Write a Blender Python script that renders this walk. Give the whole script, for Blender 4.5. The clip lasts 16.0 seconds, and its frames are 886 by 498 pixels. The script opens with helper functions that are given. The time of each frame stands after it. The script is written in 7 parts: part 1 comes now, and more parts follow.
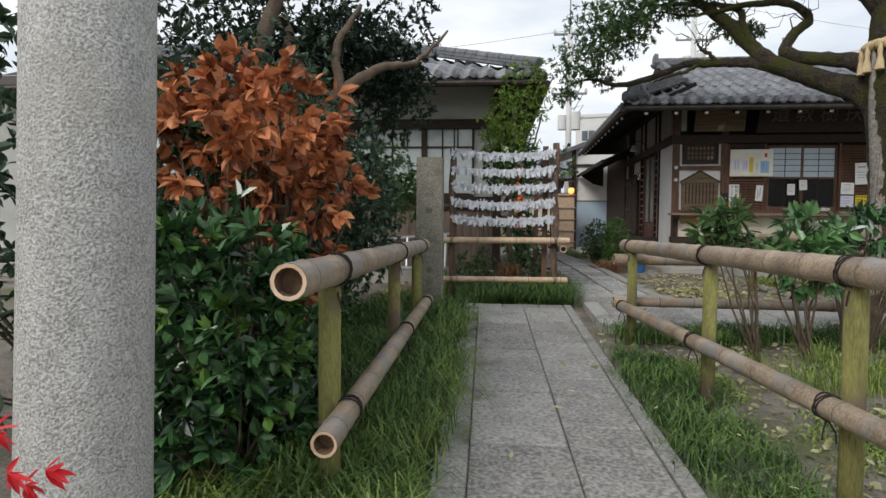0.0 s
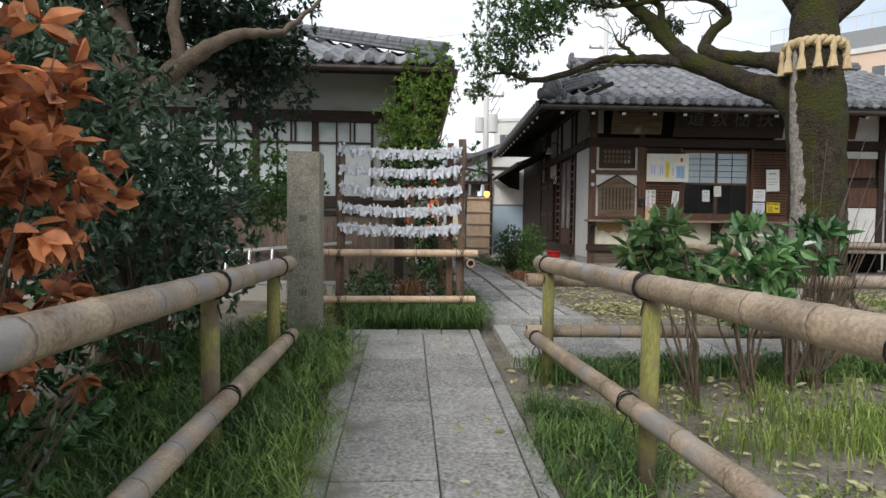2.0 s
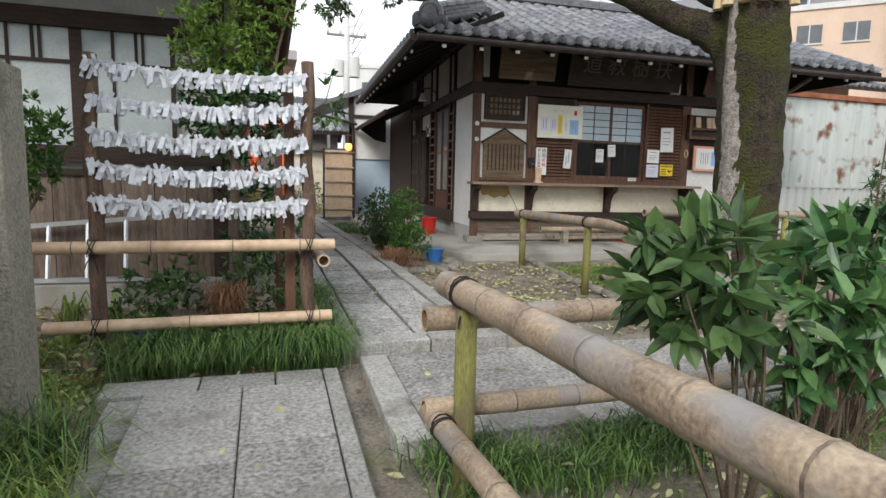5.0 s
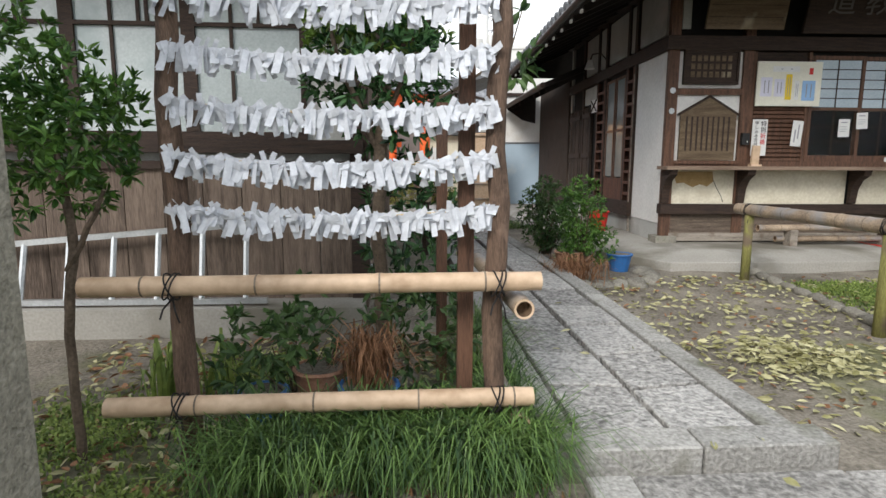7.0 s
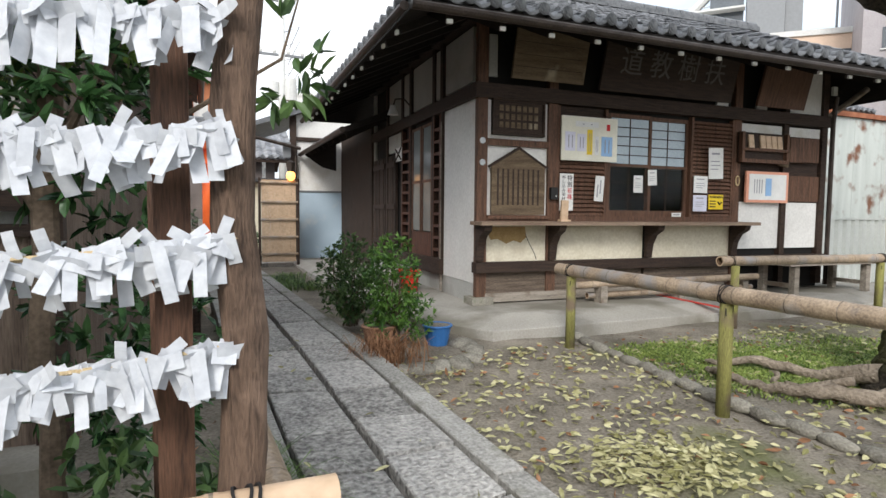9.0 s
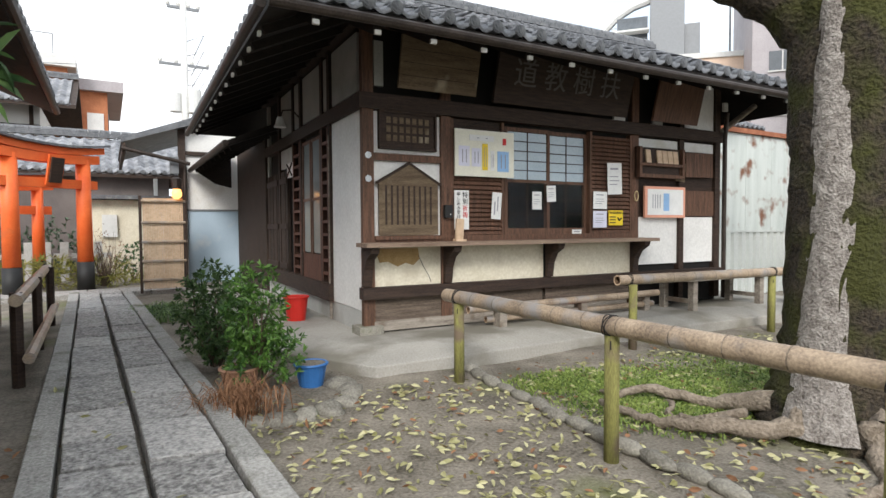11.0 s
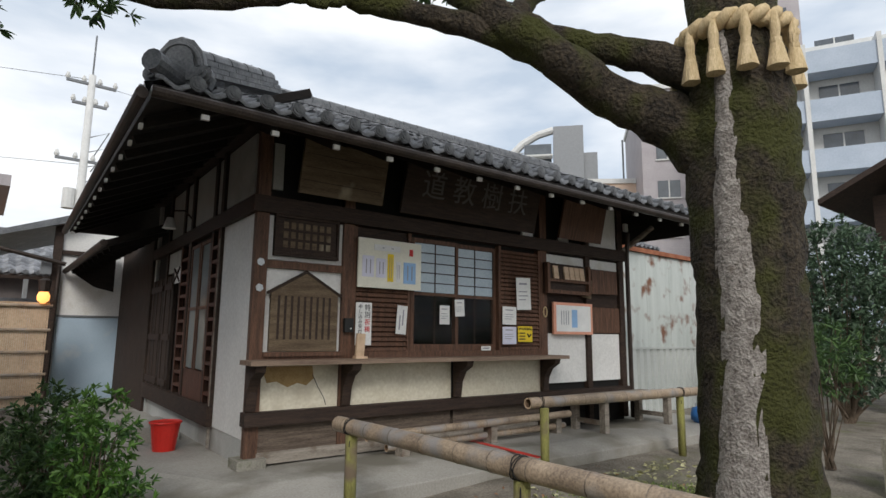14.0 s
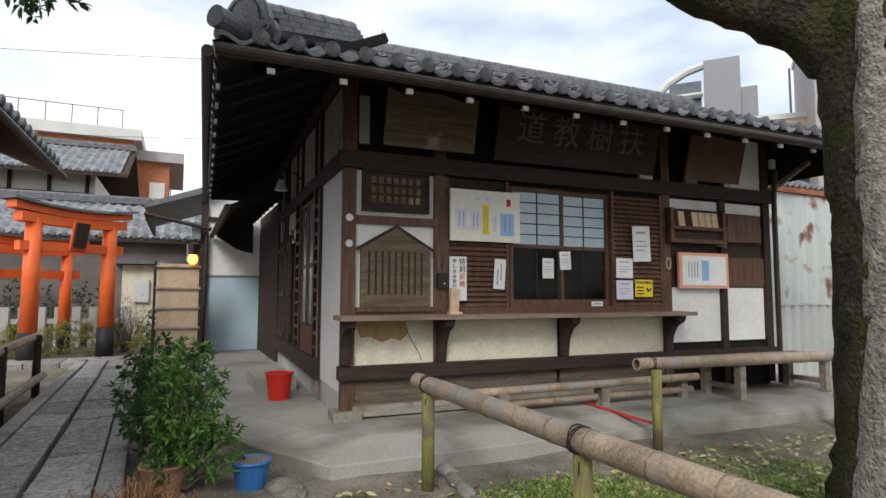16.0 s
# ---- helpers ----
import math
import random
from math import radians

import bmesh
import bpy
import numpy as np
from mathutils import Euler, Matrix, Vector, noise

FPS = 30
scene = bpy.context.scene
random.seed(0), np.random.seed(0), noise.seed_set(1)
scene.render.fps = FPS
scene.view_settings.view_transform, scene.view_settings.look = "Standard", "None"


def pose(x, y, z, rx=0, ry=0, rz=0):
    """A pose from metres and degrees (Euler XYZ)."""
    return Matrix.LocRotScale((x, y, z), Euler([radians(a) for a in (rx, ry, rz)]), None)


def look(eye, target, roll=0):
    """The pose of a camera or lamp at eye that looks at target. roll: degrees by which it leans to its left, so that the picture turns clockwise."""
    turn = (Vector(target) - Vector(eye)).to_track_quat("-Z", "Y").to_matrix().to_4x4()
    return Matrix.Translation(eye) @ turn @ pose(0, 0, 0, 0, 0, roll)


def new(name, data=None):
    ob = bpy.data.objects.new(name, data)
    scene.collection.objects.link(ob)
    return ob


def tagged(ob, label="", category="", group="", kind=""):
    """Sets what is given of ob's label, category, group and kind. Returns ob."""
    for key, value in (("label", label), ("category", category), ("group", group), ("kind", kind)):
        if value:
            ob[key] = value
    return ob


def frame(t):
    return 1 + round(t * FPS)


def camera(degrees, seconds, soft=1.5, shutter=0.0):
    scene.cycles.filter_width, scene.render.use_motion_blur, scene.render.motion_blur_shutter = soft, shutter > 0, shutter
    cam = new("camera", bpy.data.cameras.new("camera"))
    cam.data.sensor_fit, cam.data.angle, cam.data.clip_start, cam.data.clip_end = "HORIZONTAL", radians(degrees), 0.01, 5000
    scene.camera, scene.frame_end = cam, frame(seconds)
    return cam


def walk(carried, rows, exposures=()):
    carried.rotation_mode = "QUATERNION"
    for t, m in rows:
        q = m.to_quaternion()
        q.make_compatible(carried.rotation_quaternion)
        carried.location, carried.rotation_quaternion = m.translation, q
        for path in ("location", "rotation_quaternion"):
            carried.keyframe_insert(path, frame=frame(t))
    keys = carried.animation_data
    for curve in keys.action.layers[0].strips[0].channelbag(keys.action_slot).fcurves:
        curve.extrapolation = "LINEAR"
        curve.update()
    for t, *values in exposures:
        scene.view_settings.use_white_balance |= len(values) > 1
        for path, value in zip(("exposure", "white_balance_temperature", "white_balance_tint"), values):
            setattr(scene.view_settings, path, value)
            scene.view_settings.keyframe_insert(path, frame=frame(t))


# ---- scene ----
cam = camera(75.6, 16.0)
METRES, EYE, TILT, LEAN, TURN = 8.54, 1.375, 0.0, 0.0, 4.8
ROWS = [
    (0.0, 0.0, 0.0, 0.0, 0.02, -2.51, -0.5),
    (0.5, 0.0158, 0.0213, 0.0056, -2.97, -1.6, -0.64),
    (1.0, 0.0234, 0.047, 0.0035, -3.81, -1.56, -0.83),
    (1.5, 0.0258, 0.0952, 0.0113, -4.96, -1.63, -0.9),
    (2.0, 0.0456, 0.1375, 0.0104, -7.84, -2.23, -0.71),
    (2.5, 0.0669, 0.1745, 0.024, -12.19, -1.8, -0.71),
    (3.0, 0.068, 0.2126, 0.0241, -21.13, -1.81, -1.09),
    (3.2, 0.0695, 0.2308, 0.0264, -25.38, -2.16, -1.23),
    (5.3, 0.105, 0.4214, 0.031, -19.21, -7.48, -0.94),
    (5.5, 0.1033, 0.4399, 0.0303, -16.25, -7.97, -0.84),
    (6.0, 0.0959, 0.4941, 0.0322, -11.76, -9.22, -0.58),
    (6.5, 0.1046, 0.5505, 0.0329, -8.97, -9.33, -0.3),
    (7.0, 0.1024, 0.6032, 0.0339, -8.6, -8.47, -0.24),
    (7.5, 0.1107, 0.6533, 0.0371, -12.38, -7.78, -0.14),
    (8.0, 0.1318, 0.69, 0.0435, -17.26, -6.49, -0.33),
    (8.5, 0.1423, 0.7187, 0.0441, -23.83, -4.4, -0.56),
    (8.7, 0.146, 0.7305, 0.0442, -25.77, -3.88, -0.65),
    (10.8, 0.2204, 0.7677, 0.0504, -34.31, -4.42, 0.53),
    (11.0, 0.2321, 0.7739, 0.0522, -35.22, -2.21, 0.33),
    (11.5, 0.2591, 0.7937, 0.0611, -37.51, 2.86, 0.15),
    (12.0, 0.2719, 0.7974, 0.063, -39.66, 5.99, -0.1),
    (12.5, 0.2722, 0.8002, 0.0625, -41.23, 7.55, -0.35),
    (13.0, 0.2725, 0.803, 0.0616, -42.75, 8.54, -0.38),
    (13.5, 0.2737, 0.8037, 0.0614, -43.83, 8.73, -0.43),
    (14.0, 0.2749, 0.8049, 0.0608, -43.8, 8.7, -0.52),
    (14.5, 0.2788, 0.8065, 0.0593, -42.32, 7.63, -0.31),
    (15.0, 0.302, 0.8012, 0.0582, -40.02, 6.3, -0.08),
    (15.5, 0.3247, 0.7951, 0.0619, -35.79, 5.71, -0.12),
    (16.0, 0.3498, 0.8047, 0.0582, -29.53, 4.39, -0.17),
]
walk(cam, [(t, pose(0, 0, EYE, TILT, LEAN, TURN) @ pose(METRES * x, METRES * y, METRES * z, 90 + pitch, roll, yaw)) for t, x, y, z, yaw, pitch, roll in ROWS],
     exposures=[(0.0, 0.15), (1.5, 0.35), (3.0, 0.55), (5.5, 0.72), (7.0, 0.85), (8.5, 0.88), (11.0, 1.0), (12.0, 0.38), (13.5, 0.2), (14.5, 0.24), (16.0, 0.45)])

# ---- light ----
world = bpy.data.worlds.new("sky")
scene.world = world
world.use_nodes = True
wn, wl = world.node_tree.nodes, world.node_tree.links
wn.clear()
w_out = wn.new("ShaderNodeOutputWorld")
w_bg = wn.new("ShaderNodeBackground")
w_bg.inputs["Strength"].default_value = 0.12
sky = wn.new("ShaderNodeTexSky")
sky.sky_type, sky.sun_disc = "NISHITA", False
sky.sun_elevation, sky.sun_rotation = radians(36), radians(214)
sky.dust_density = 3.0
w_co = wn.new("ShaderNodeTexCoord")
w_map = wn.new("ShaderNodeMapping")
w_map.inputs["Scale"].default_value = (1.0, 1.0, 3.2)
cloud = wn.new("ShaderNodeTexNoise")
cloud.inputs["Scale"].default_value, cloud.inputs["Detail"].default_value = 2.3, 7
w_ramp = wn.new("ShaderNodeValToRGB")
w_ramp.color_ramp.elements[0].position, w_ramp.color_ramp.elements[0].color = 0.36, (4.5, 5.2, 6.1, 1)
w_ramp.color_ramp.elements[1].position, w_ramp.color_ramp.elements[1].color = 0.62, (8.8, 8.9, 9.0, 1)
w_mix = wn.new("ShaderNodeMixRGB")
w_mix.inputs["Fac"].default_value = 0.88
wl.new(w_co.outputs["Generated"], w_map.inputs["Vector"])
wl.new(w_map.outputs["Vector"], cloud.inputs["Vector"])
wl.new(cloud.outputs["Fac"], w_ramp.inputs["Fac"])
wl.new(sky.outputs["Color"], w_mix.inputs["Color1"])
wl.new(w_ramp.outputs["Color"], w_mix.inputs["Color2"])
wl.new(w_mix.outputs["Color"], w_bg.inputs["Color"])
wl.new(w_bg.outputs["Background"], w_out.inputs["Surface"])

sun = new("sun", bpy.data.lights.new("sun", "SUN"))
sun.data.energy, sun.data.angle, sun.data.color = 1.5, radians(20), (1.0, 0.975, 0.94)
sun.matrix_world = look((-9, -13.5, 11.8), (0, 0, 0))

# ---- materials ----


def material(name, dark, light, scale=8.0, rough=0.8, bump=0.3, metal=0.0, detail=8.0, stretch=(1, 1, 1), fine=60.0,
             vary=0.0, island=0.0, stain=None, stain_scale=1.5, stain_at=0.55, spec=0.4, bump_size=0.01, trans=0.0, grain=1.0, blot=1.1):
    """Two-scale noise colour between dark and light, fine grain, bump, and an optional stain colour."""
    m = bpy.data.materials.new(name)
    m.use_nodes = True
    n, l = m.node_tree.nodes, m.node_tree.links
    b = n["Principled BSDF"]
    co = n.new("ShaderNodeTexCoord")
    mp = n.new("ShaderNodeMapping")
    mp.inputs["Scale"].default_value = stretch
    l.new(co.outputs["Object"], mp.inputs["Vector"])
    big = n.new("ShaderNodeTexNoise")
    big.inputs["Scale"].default_value, big.inputs["Detail"].default_value = scale, detail
    small = n.new("ShaderNodeTexNoise")
    small.inputs["Scale"].default_value, small.inputs["Detail"].default_value = fine, 4
    l.new(mp.outputs["Vector"], big.inputs["Vector"])
    l.new(mp.outputs["Vector"], small.inputs["Vector"])
    mixv = n.new("ShaderNodeMath")
    mixv.operation = "MULTIPLY_ADD"
    l.new(small.outputs["Fac"], mixv.inputs[0])
    mixv.inputs[1].default_value = grain
    sc = n.new("ShaderNodeMath")
    sc.operation = "MULTIPLY_ADD"
    l.new(big.outputs["Fac"], sc.inputs[0])
    sc.inputs[1].default_value, sc.inputs[2].default_value = blot, 0.5 - (grain + blot) / 2
    l.new(sc.outputs[0], mixv.inputs[2])
    last = mixv
    if vary or island:
        src = n.new("ShaderNodeObjectInfo") if vary else n.new("ShaderNodeNewGeometry")
        va = n.new("ShaderNodeMath")
        va.operation = "MULTIPLY_ADD"
        l.new(src.outputs["Random" if vary else "Random Per Island"], va.inputs[0])
        va.inputs[1].default_value = vary or island
        off = n.new("ShaderNodeMath")
        off.operation = "SUBTRACT"
        l.new(mixv.outputs[0], off.inputs[0])
        off.inputs[1].default_value = (vary or island) / 2
        l.new(off.outputs[0], va.inputs[2])
        last = va
    ramp = n.new("ShaderNodeValToRGB")
    ramp.color_ramp.elements[0].position, ramp.color_ramp.elements[0].color = 0.15, (*dark, 1)
    ramp.color_ramp.elements[1].position, ramp.color_ramp.elements[1].color = 0.85, (*light, 1)
    l.new(last.outputs[0], ramp.inputs["Fac"])
    colour = ramp.outputs["Color"]
    if stain:
        st = n.new("ShaderNodeTexNoise")
        st.inputs["Scale"].default_value, st.inputs["Detail"].default_value = stain_scale, 9
        l.new(co.outputs["Object"], st.inputs["Vector"])
        sr = n.new("ShaderNodeValToRGB")
        sr.color_ramp.elements[0].position, sr.color_ramp.elements[1].position = stain_at, min(1, stain_at + 0.14)
        l.new(st.outputs["Fac"], sr.inputs["Fac"])
        mx = n.new("ShaderNodeMixRGB")
        mx.inputs["Color2"].default_value = (*stain, 1)
        l.new(sr.outputs["Color"], mx.inputs["Fac"])
        l.new(colour, mx.inputs["Color1"])
        colour = mx.outputs["Color"]
    l.new(colour, b.inputs["Base Color"])
    b.inputs["Roughness"].default_value, b.inputs["Metallic"].default_value = rough, metal
    b.inputs["Specular IOR Level"].default_value = spec
    if bump:
        bp = n.new("ShaderNodeBump")
        bp.inputs["Strength"].default_value, bp.inputs["Distance"].default_value = bump, bump_size
        l.new(mixv.outputs[0], bp.inputs["Height"])
        l.new(bp.outputs["Normal"], b.inputs["Normal"])
    if trans:
        tr = n.new("ShaderNodeBsdfTranslucent")
        l.new(colour, tr.inputs["Color"])
        ms = n.new("ShaderNodeMixShader")
        ms.inputs["Fac"].default_value = trans
        l.new(b.outputs["BSDF"], ms.inputs[1])
        l.new(tr.outputs["BSDF"], ms.inputs[2])
        l.new(ms.outputs["Shader"], n["Material Output"].inputs["Surface"])
    return m


def plain(name, colour, rough=0.7, metal=0.0, bump=0.1):
    d = tuple(c * 0.82 for c in colour)
    return material(name, d, colour, 5, rough, bump, metal)


SOIL = material("soil", (0.085, 0.073, 0.055), (0.31, 0.275, 0.225), 2.6, 0.95, 0.8, fine=45, stain=(0.12, 0.13, 0.05), stain_scale=0.9, stain_at=0.56, bump_size=0.02)
SLAB = material("granite_slab", (0.15, 0.143, 0.132), (0.46, 0.44, 0.41), 5, 0.85, 0.9, fine=42, vary=0.25, stain=(0.2, 0.185, 0.16), stain_scale=2.5, stain_at=0.6, spec=0.3, grain=1.5, blot=0.5, bump_size=0.012)
CHISEL = material("chiselled_slab", (0.15, 0.145, 0.137), (0.55, 0.53, 0.50), 16, 0.85, 1.0, fine=38, vary=0.32, stain=(0.27, 0.235, 0.2), stain_scale=0.8, stain_at=0.6, spec=0.3, grain=1.4, blot=0.9, bump_size=0.02)
KERB = material("kerb_stone", (0.17, 0.165, 0.15), (0.46, 0.445, 0.415), 6, 0.9, 0.7, fine=50, grain=1.3, blot=0.5, vary=0.25, stain=(0.12, 0.12, 0.08), stain_scale=3)
CONC = material("concrete", (0.27, 0.255, 0.225), (0.42, 0.40, 0.36), 1.3, 0.9, 0.3, fine=50, stain=(0.2, 0.185, 0.15), stain_scale=1.1, stain_at=0.5)
GRANITE = material("granite_column", (0.20, 0.195, 0.18), (0.66, 0.65, 0.62), 14, 0.8, 0.9, fine=130, grain=1.6, blot=0.35, stain=(0.34, 0.32, 0.26), stain_scale=1.3, stain_at=0.62, bump_size=0.006)
OLDSTONE = material("weathered_stone", (0.15, 0.14, 0.11), (0.36, 0.335, 0.27), 7, 0.92, 0.9, fine=60, stain=(0.13, 0.12, 0.08), stain_scale=3, stain_at=0.62, grain=1.3, blot=0.5)
ROCK = material("rock", (0.13, 0.12, 0.10), (0.34, 0.32, 0.27), 7, 0.92, 0.8, fine=60, vary=0.4, stain=(0.1, 0.12, 0.05), stain_scale=5)
BAMBOO = material("bamboo_weathered", (0.15, 0.11, 0.08), (0.50, 0.385, 0.27), 5, 0.4, 0.3, fine=70, stain=(0.27, 0.25, 0.235), stain_scale=3.5, stain_at=0.5)
BAMBOO_NEW = material("bamboo_fresh", (0.44, 0.30, 0.19), (0.70, 0.52, 0.36), 4, 0.45, 0.15, fine=20, stain=(0.40, 0.27, 0.16), stain_scale=4, stain_at=0.62)
HOLLOW = material("bamboo_inside", (0.10, 0.06, 0.035), (0.26, 0.17, 0.10), 12, 0.9, 0.4)
POSTWOOD = material("mossy_post", (0.11, 0.10, 0.035), (0.31, 0.30, 0.09), 5, 0.9, 0.6, stretch=(3, 3, 0.5), stain=(0.16, 0.12, 0.08), stain_scale=4, stain_at=0.5)
LOG = material("rough_log", (0.055, 0.035, 0.025), (0.20, 0.13, 0.09), 9, 0.9, 1.0, stretch=(3, 3, 0.5), stain=(0.27, 0.18, 0.13), stain_scale=5, stain_at=0.62)
CORD = plain("black_cord", (0.02, 0.018, 0.018), 0.8)
DARKWOOD = material("dark_old_wood", (0.012, 0.007, 0.005), (0.062, 0.036, 0.024), 7, 0.7, 0.5, stretch=(1, 1, 6), fine=40)
# old wood darkened to near black: under-eave shade is put into its colour
EAVEWOOD = material("shaded_eave_wood", (0.005, 0.0035, 0.003), (0.022, 0.015, 0.011), 7, 0.75, 0.4, stretch=(1, 1, 4), fine=40)
DARKWOOD_H = material("dark_old_beam", (0.012, 0.007, 0.005), (0.058, 0.034, 0.023), 7, 0.7, 0.5, stretch=(0.6, 4, 6), fine=40)
BROWNWOOD = material("brown_wood", (0.035, 0.018, 0.011), (0.19, 0.096, 0.058), 6, 0.65, 0.5, stretch=(5, 5, 0.5), fine=40)
COUNTERWOOD = material("worn_counter_wood", (0.13, 0.085, 0.06), (0.33, 0.24, 0.175), 4, 0.7, 0.4, stretch=(0.4, 5, 5), fine=40)
GREYWOOD = material("silvered_wood", (0.15, 0.125, 0.10), (0.40, 0.355, 0.30), 5, 0.9, 0.6, stretch=(0.5, 5, 5), fine=40, stain=(0.14, 0.10, 0.07), stain_scale=3)
OLDPLANK = material("old_grey_plank", (0.05, 0.035, 0.026), (0.22, 0.17, 0.13), 5, 0.88, 0.7, stretch=(0.5, 5, 7), fine=40)
REDWOOD = material("red_brown_wood", (0.05, 0.02, 0.012), (0.15, 0.062, 0.038), 5, 0.6, 0.3, stretch=(4, 4, 0.6), fine=40)
SIDEGLASS = material("dim_side_glass", (0.16, 0.18, 0.18), (0.27, 0.30, 0.30), 2, 0.12, 0.02, spec=0.6)
SIDEPLANK = material("dark_door_plank", (0.012, 0.008, 0.006), (0.075, 0.048, 0.034), 6, 0.85, 0.7, stretch=(4, 4, 0.4), fine=40, vary=0.4)
BOARD = material("weathered_boards", (0.07, 0.05, 0.038), (0.24, 0.18, 0.14), 6, 0.85, 0.7, stretch=(4, 4, 0.35), fine=40, vary=0.3)
PLASTER = material("white_plaster", (0.62, 0.61, 0.585), (0.80, 0.79, 0.76), 1.5, 0.9, 0.1, fine=30, stain=(0.56, 0.52, 0.44), stain_scale=1.2, stain_at=0.6)
CREAM = material("cream_plaster", (0.55, 0.49, 0.36), (0.76, 0.71, 0.58), 2, 0.92, 0.2, fine=30, stain=(0.5, 0.44, 0.33), stain_scale=2, stain_at=0.57)
EARTH = material("earth_plaster", (0.30, 0.19, 0.075), (0.45, 0.31, 0.15), 12, 0.95, 0.6)
GREYPLASTER = material("grey_plaster", (0.36, 0.36, 0.34), (0.52, 0.52, 0.49), 1.6, 0.92, 0.15, stain=(0.3, 0.29, 0.26), stain_scale=1)
TILE = material("roof_tile", (0.10, 0.105, 0.115), (0.30, 0.31, 0.33), 6, 0.42, 0.25, fine=50, island=0.45, spec=0.5, stain=(0.34, 0.35, 0.35), stain_scale=4, stain_at=0.62)
TILE_ONE = material("roof_tile_single", (0.10, 0.105, 0.115), (0.30, 0.31, 0.33), 6, 0.42, 0.25, fine=50, vary=0.45, spec=0.5, stain=(0.34, 0.35, 0.35), stain_scale=4, stain_at=0.62)
TILE_DARK = material("ridge_tile", (0.06, 0.065, 0.07), (0.20, 0.205, 0.215), 7, 0.5, 0.3, fine=50, stain=(0.25, 0.26, 0.25), stain_scale=5, stain_at=0.62)
STEEL = plain("grey_steel", (0.22, 0.23, 0.24), 0.5, 0.3)
COPPER = material("gutter_metal", (0.03, 0.024, 0.02), (0.085, 0.065, 0.055), 6, 0.5, 0.2, 0.6)
VERMILION = material("vermilion_paint", (0.78, 0.11, 0.02), (0.95, 0.20, 0.05), 2.5, 0.5, 0.1, stain=(0.6, 0.16, 0.06), stain_scale=2, stain_at=0.66)
BLACKPAINT = plain("black_paint", (0.018, 0.018, 0.018), 0.6)
PAPER = material("white_paper", (0.50, 0.52, 0.56), (0.70, 0.72, 0.75), 20, 0.85, 0.0, island=0.2, trans=0.12)
PALE_BOX = plain("pale_grey_box", (0.5, 0.5, 0.48), 0.6)
SHEET = plain("notice_paper", (0.82, 0.82, 0.80), 0.8, bump=0.0)
SHEET_CREAM = plain("cream_board", (0.84, 0.82, 0.70), 0.6, bump=0.0)
YELLOW = plain("yellow_card", (0.85, 0.62, 0.03), 0.6, bump=0.0)
BLUE = plain("blue_card", (0.30, 0.50, 0.78), 0.6, bump=0.0)
PALEBLUE = plain("pale_violet_card", (0.72, 0.72, 0.84), 0.6, bump=0.0)
INK = plain("ink", (0.02, 0.02, 0.02), 0.7, bump=0.0)
REDINK = plain("red_ink", (0.65, 0.04, 0.04), 0.7, bump=0.0)
GREYINK = plain("grey_print", (0.33, 0.33, 0.36), 0.7, bump=0.0)
PINK = plain("pink_frame", (0.80, 0.38, 0.26), 0.5, bump=0.0)
GOLDLET = plain("carved_grey_letter", (0.12, 0.11, 0.105), 0.6)
OLDBOARD = material("old_plaque_board", (0.07, 0.045, 0.028), (0.21, 0.155, 0.095), 5, 0.8, 0.5, stretch=(0.5, 4, 4), stain=(0.33, 0.28, 0.2), stain_scale=3, stain_at=0.6)
REDP = plain("red_plastic", (0.72, 0.035, 0.025), 0.35)
BLUEP = plain("blue_plastic", (0.04, 0.16, 0.42), 0.4)
TERRA = material("terracotta", (0.30, 0.15, 0.09), (0.48, 0.28, 0.19), 6, 0.85, 0.3)
ALU = material("aluminium", (0.45, 0.47, 0.48), (0.66, 0.68, 0.69), 6, 0.4, 0.1, 0.7)
PANEL_BLUE = material("pale_blue_sheet", (0.36, 0.47, 0.56), (0.46, 0.57, 0.66), 1.5, 0.6, 0.05, stain=(0.55, 0.6, 0.62), stain_scale=2, stain_at=0.6)
RUSTMETAL = material("rusty_white_sheet", (0.46, 0.50, 0.47), (0.66, 0.69, 0.66), 2, 0.6, 0.2, stretch=(3, 3, 0.4), stain=(0.20, 0.09, 0.05), stain_scale=2.6, stain_at=0.55)
CORR = material("corrugated_fence_sheet", (0.42, 0.45, 0.43), (0.62, 0.64, 0.61), 3, 0.6, 0.15, stretch=(2, 2, 0.5))
RUST = material("rust", (0.22, 0.07, 0.035), (0.42, 0.17, 0.09), 5, 0.85, 0.4)
BARK = material("mossy_bark", (0.010, 0.008, 0.006), (0.085, 0.065, 0.043), 8, 0.95, 1.0, fine=40, grain=1.4, blot=1.0, stain=(0.05, 0.052, 0.010), stain_scale=2.6, stain_at=0.44, bump_size=0.04)
BARK_GREY = material("bare_grey_bark", (0.13, 0.11, 0.095), (0.48, 0.44, 0.40), 16, 0.9, 1.0, fine=60, stain=(0.09, 0.065, 0.045), stain_scale=8, stain_at=0.62, bump_size=0.03)
ROOT = material("root_bark", (0.14, 0.11, 0.08), (0.36, 0.30, 0.235), 7, 0.95, 0.9, fine=40, bump_size=0.03)
TWIG = material("twig", (0.06, 0.045, 0.03), (0.19, 0.14, 0.10), 9, 0.9, 0.3)
STRAW = material("straw_rope", (0.42, 0.31, 0.16), (0.70, 0.55, 0.34), 14, 0.9, 0.7, stretch=(2, 2, 0.6))


def leafmat(name, dark, light, rough=0.45, trans=0.15, spec=0.4):
    return material(name, dark, light, 3, rough, 0.0, fine=20, island=0.7, trans=trans, spec=spec)


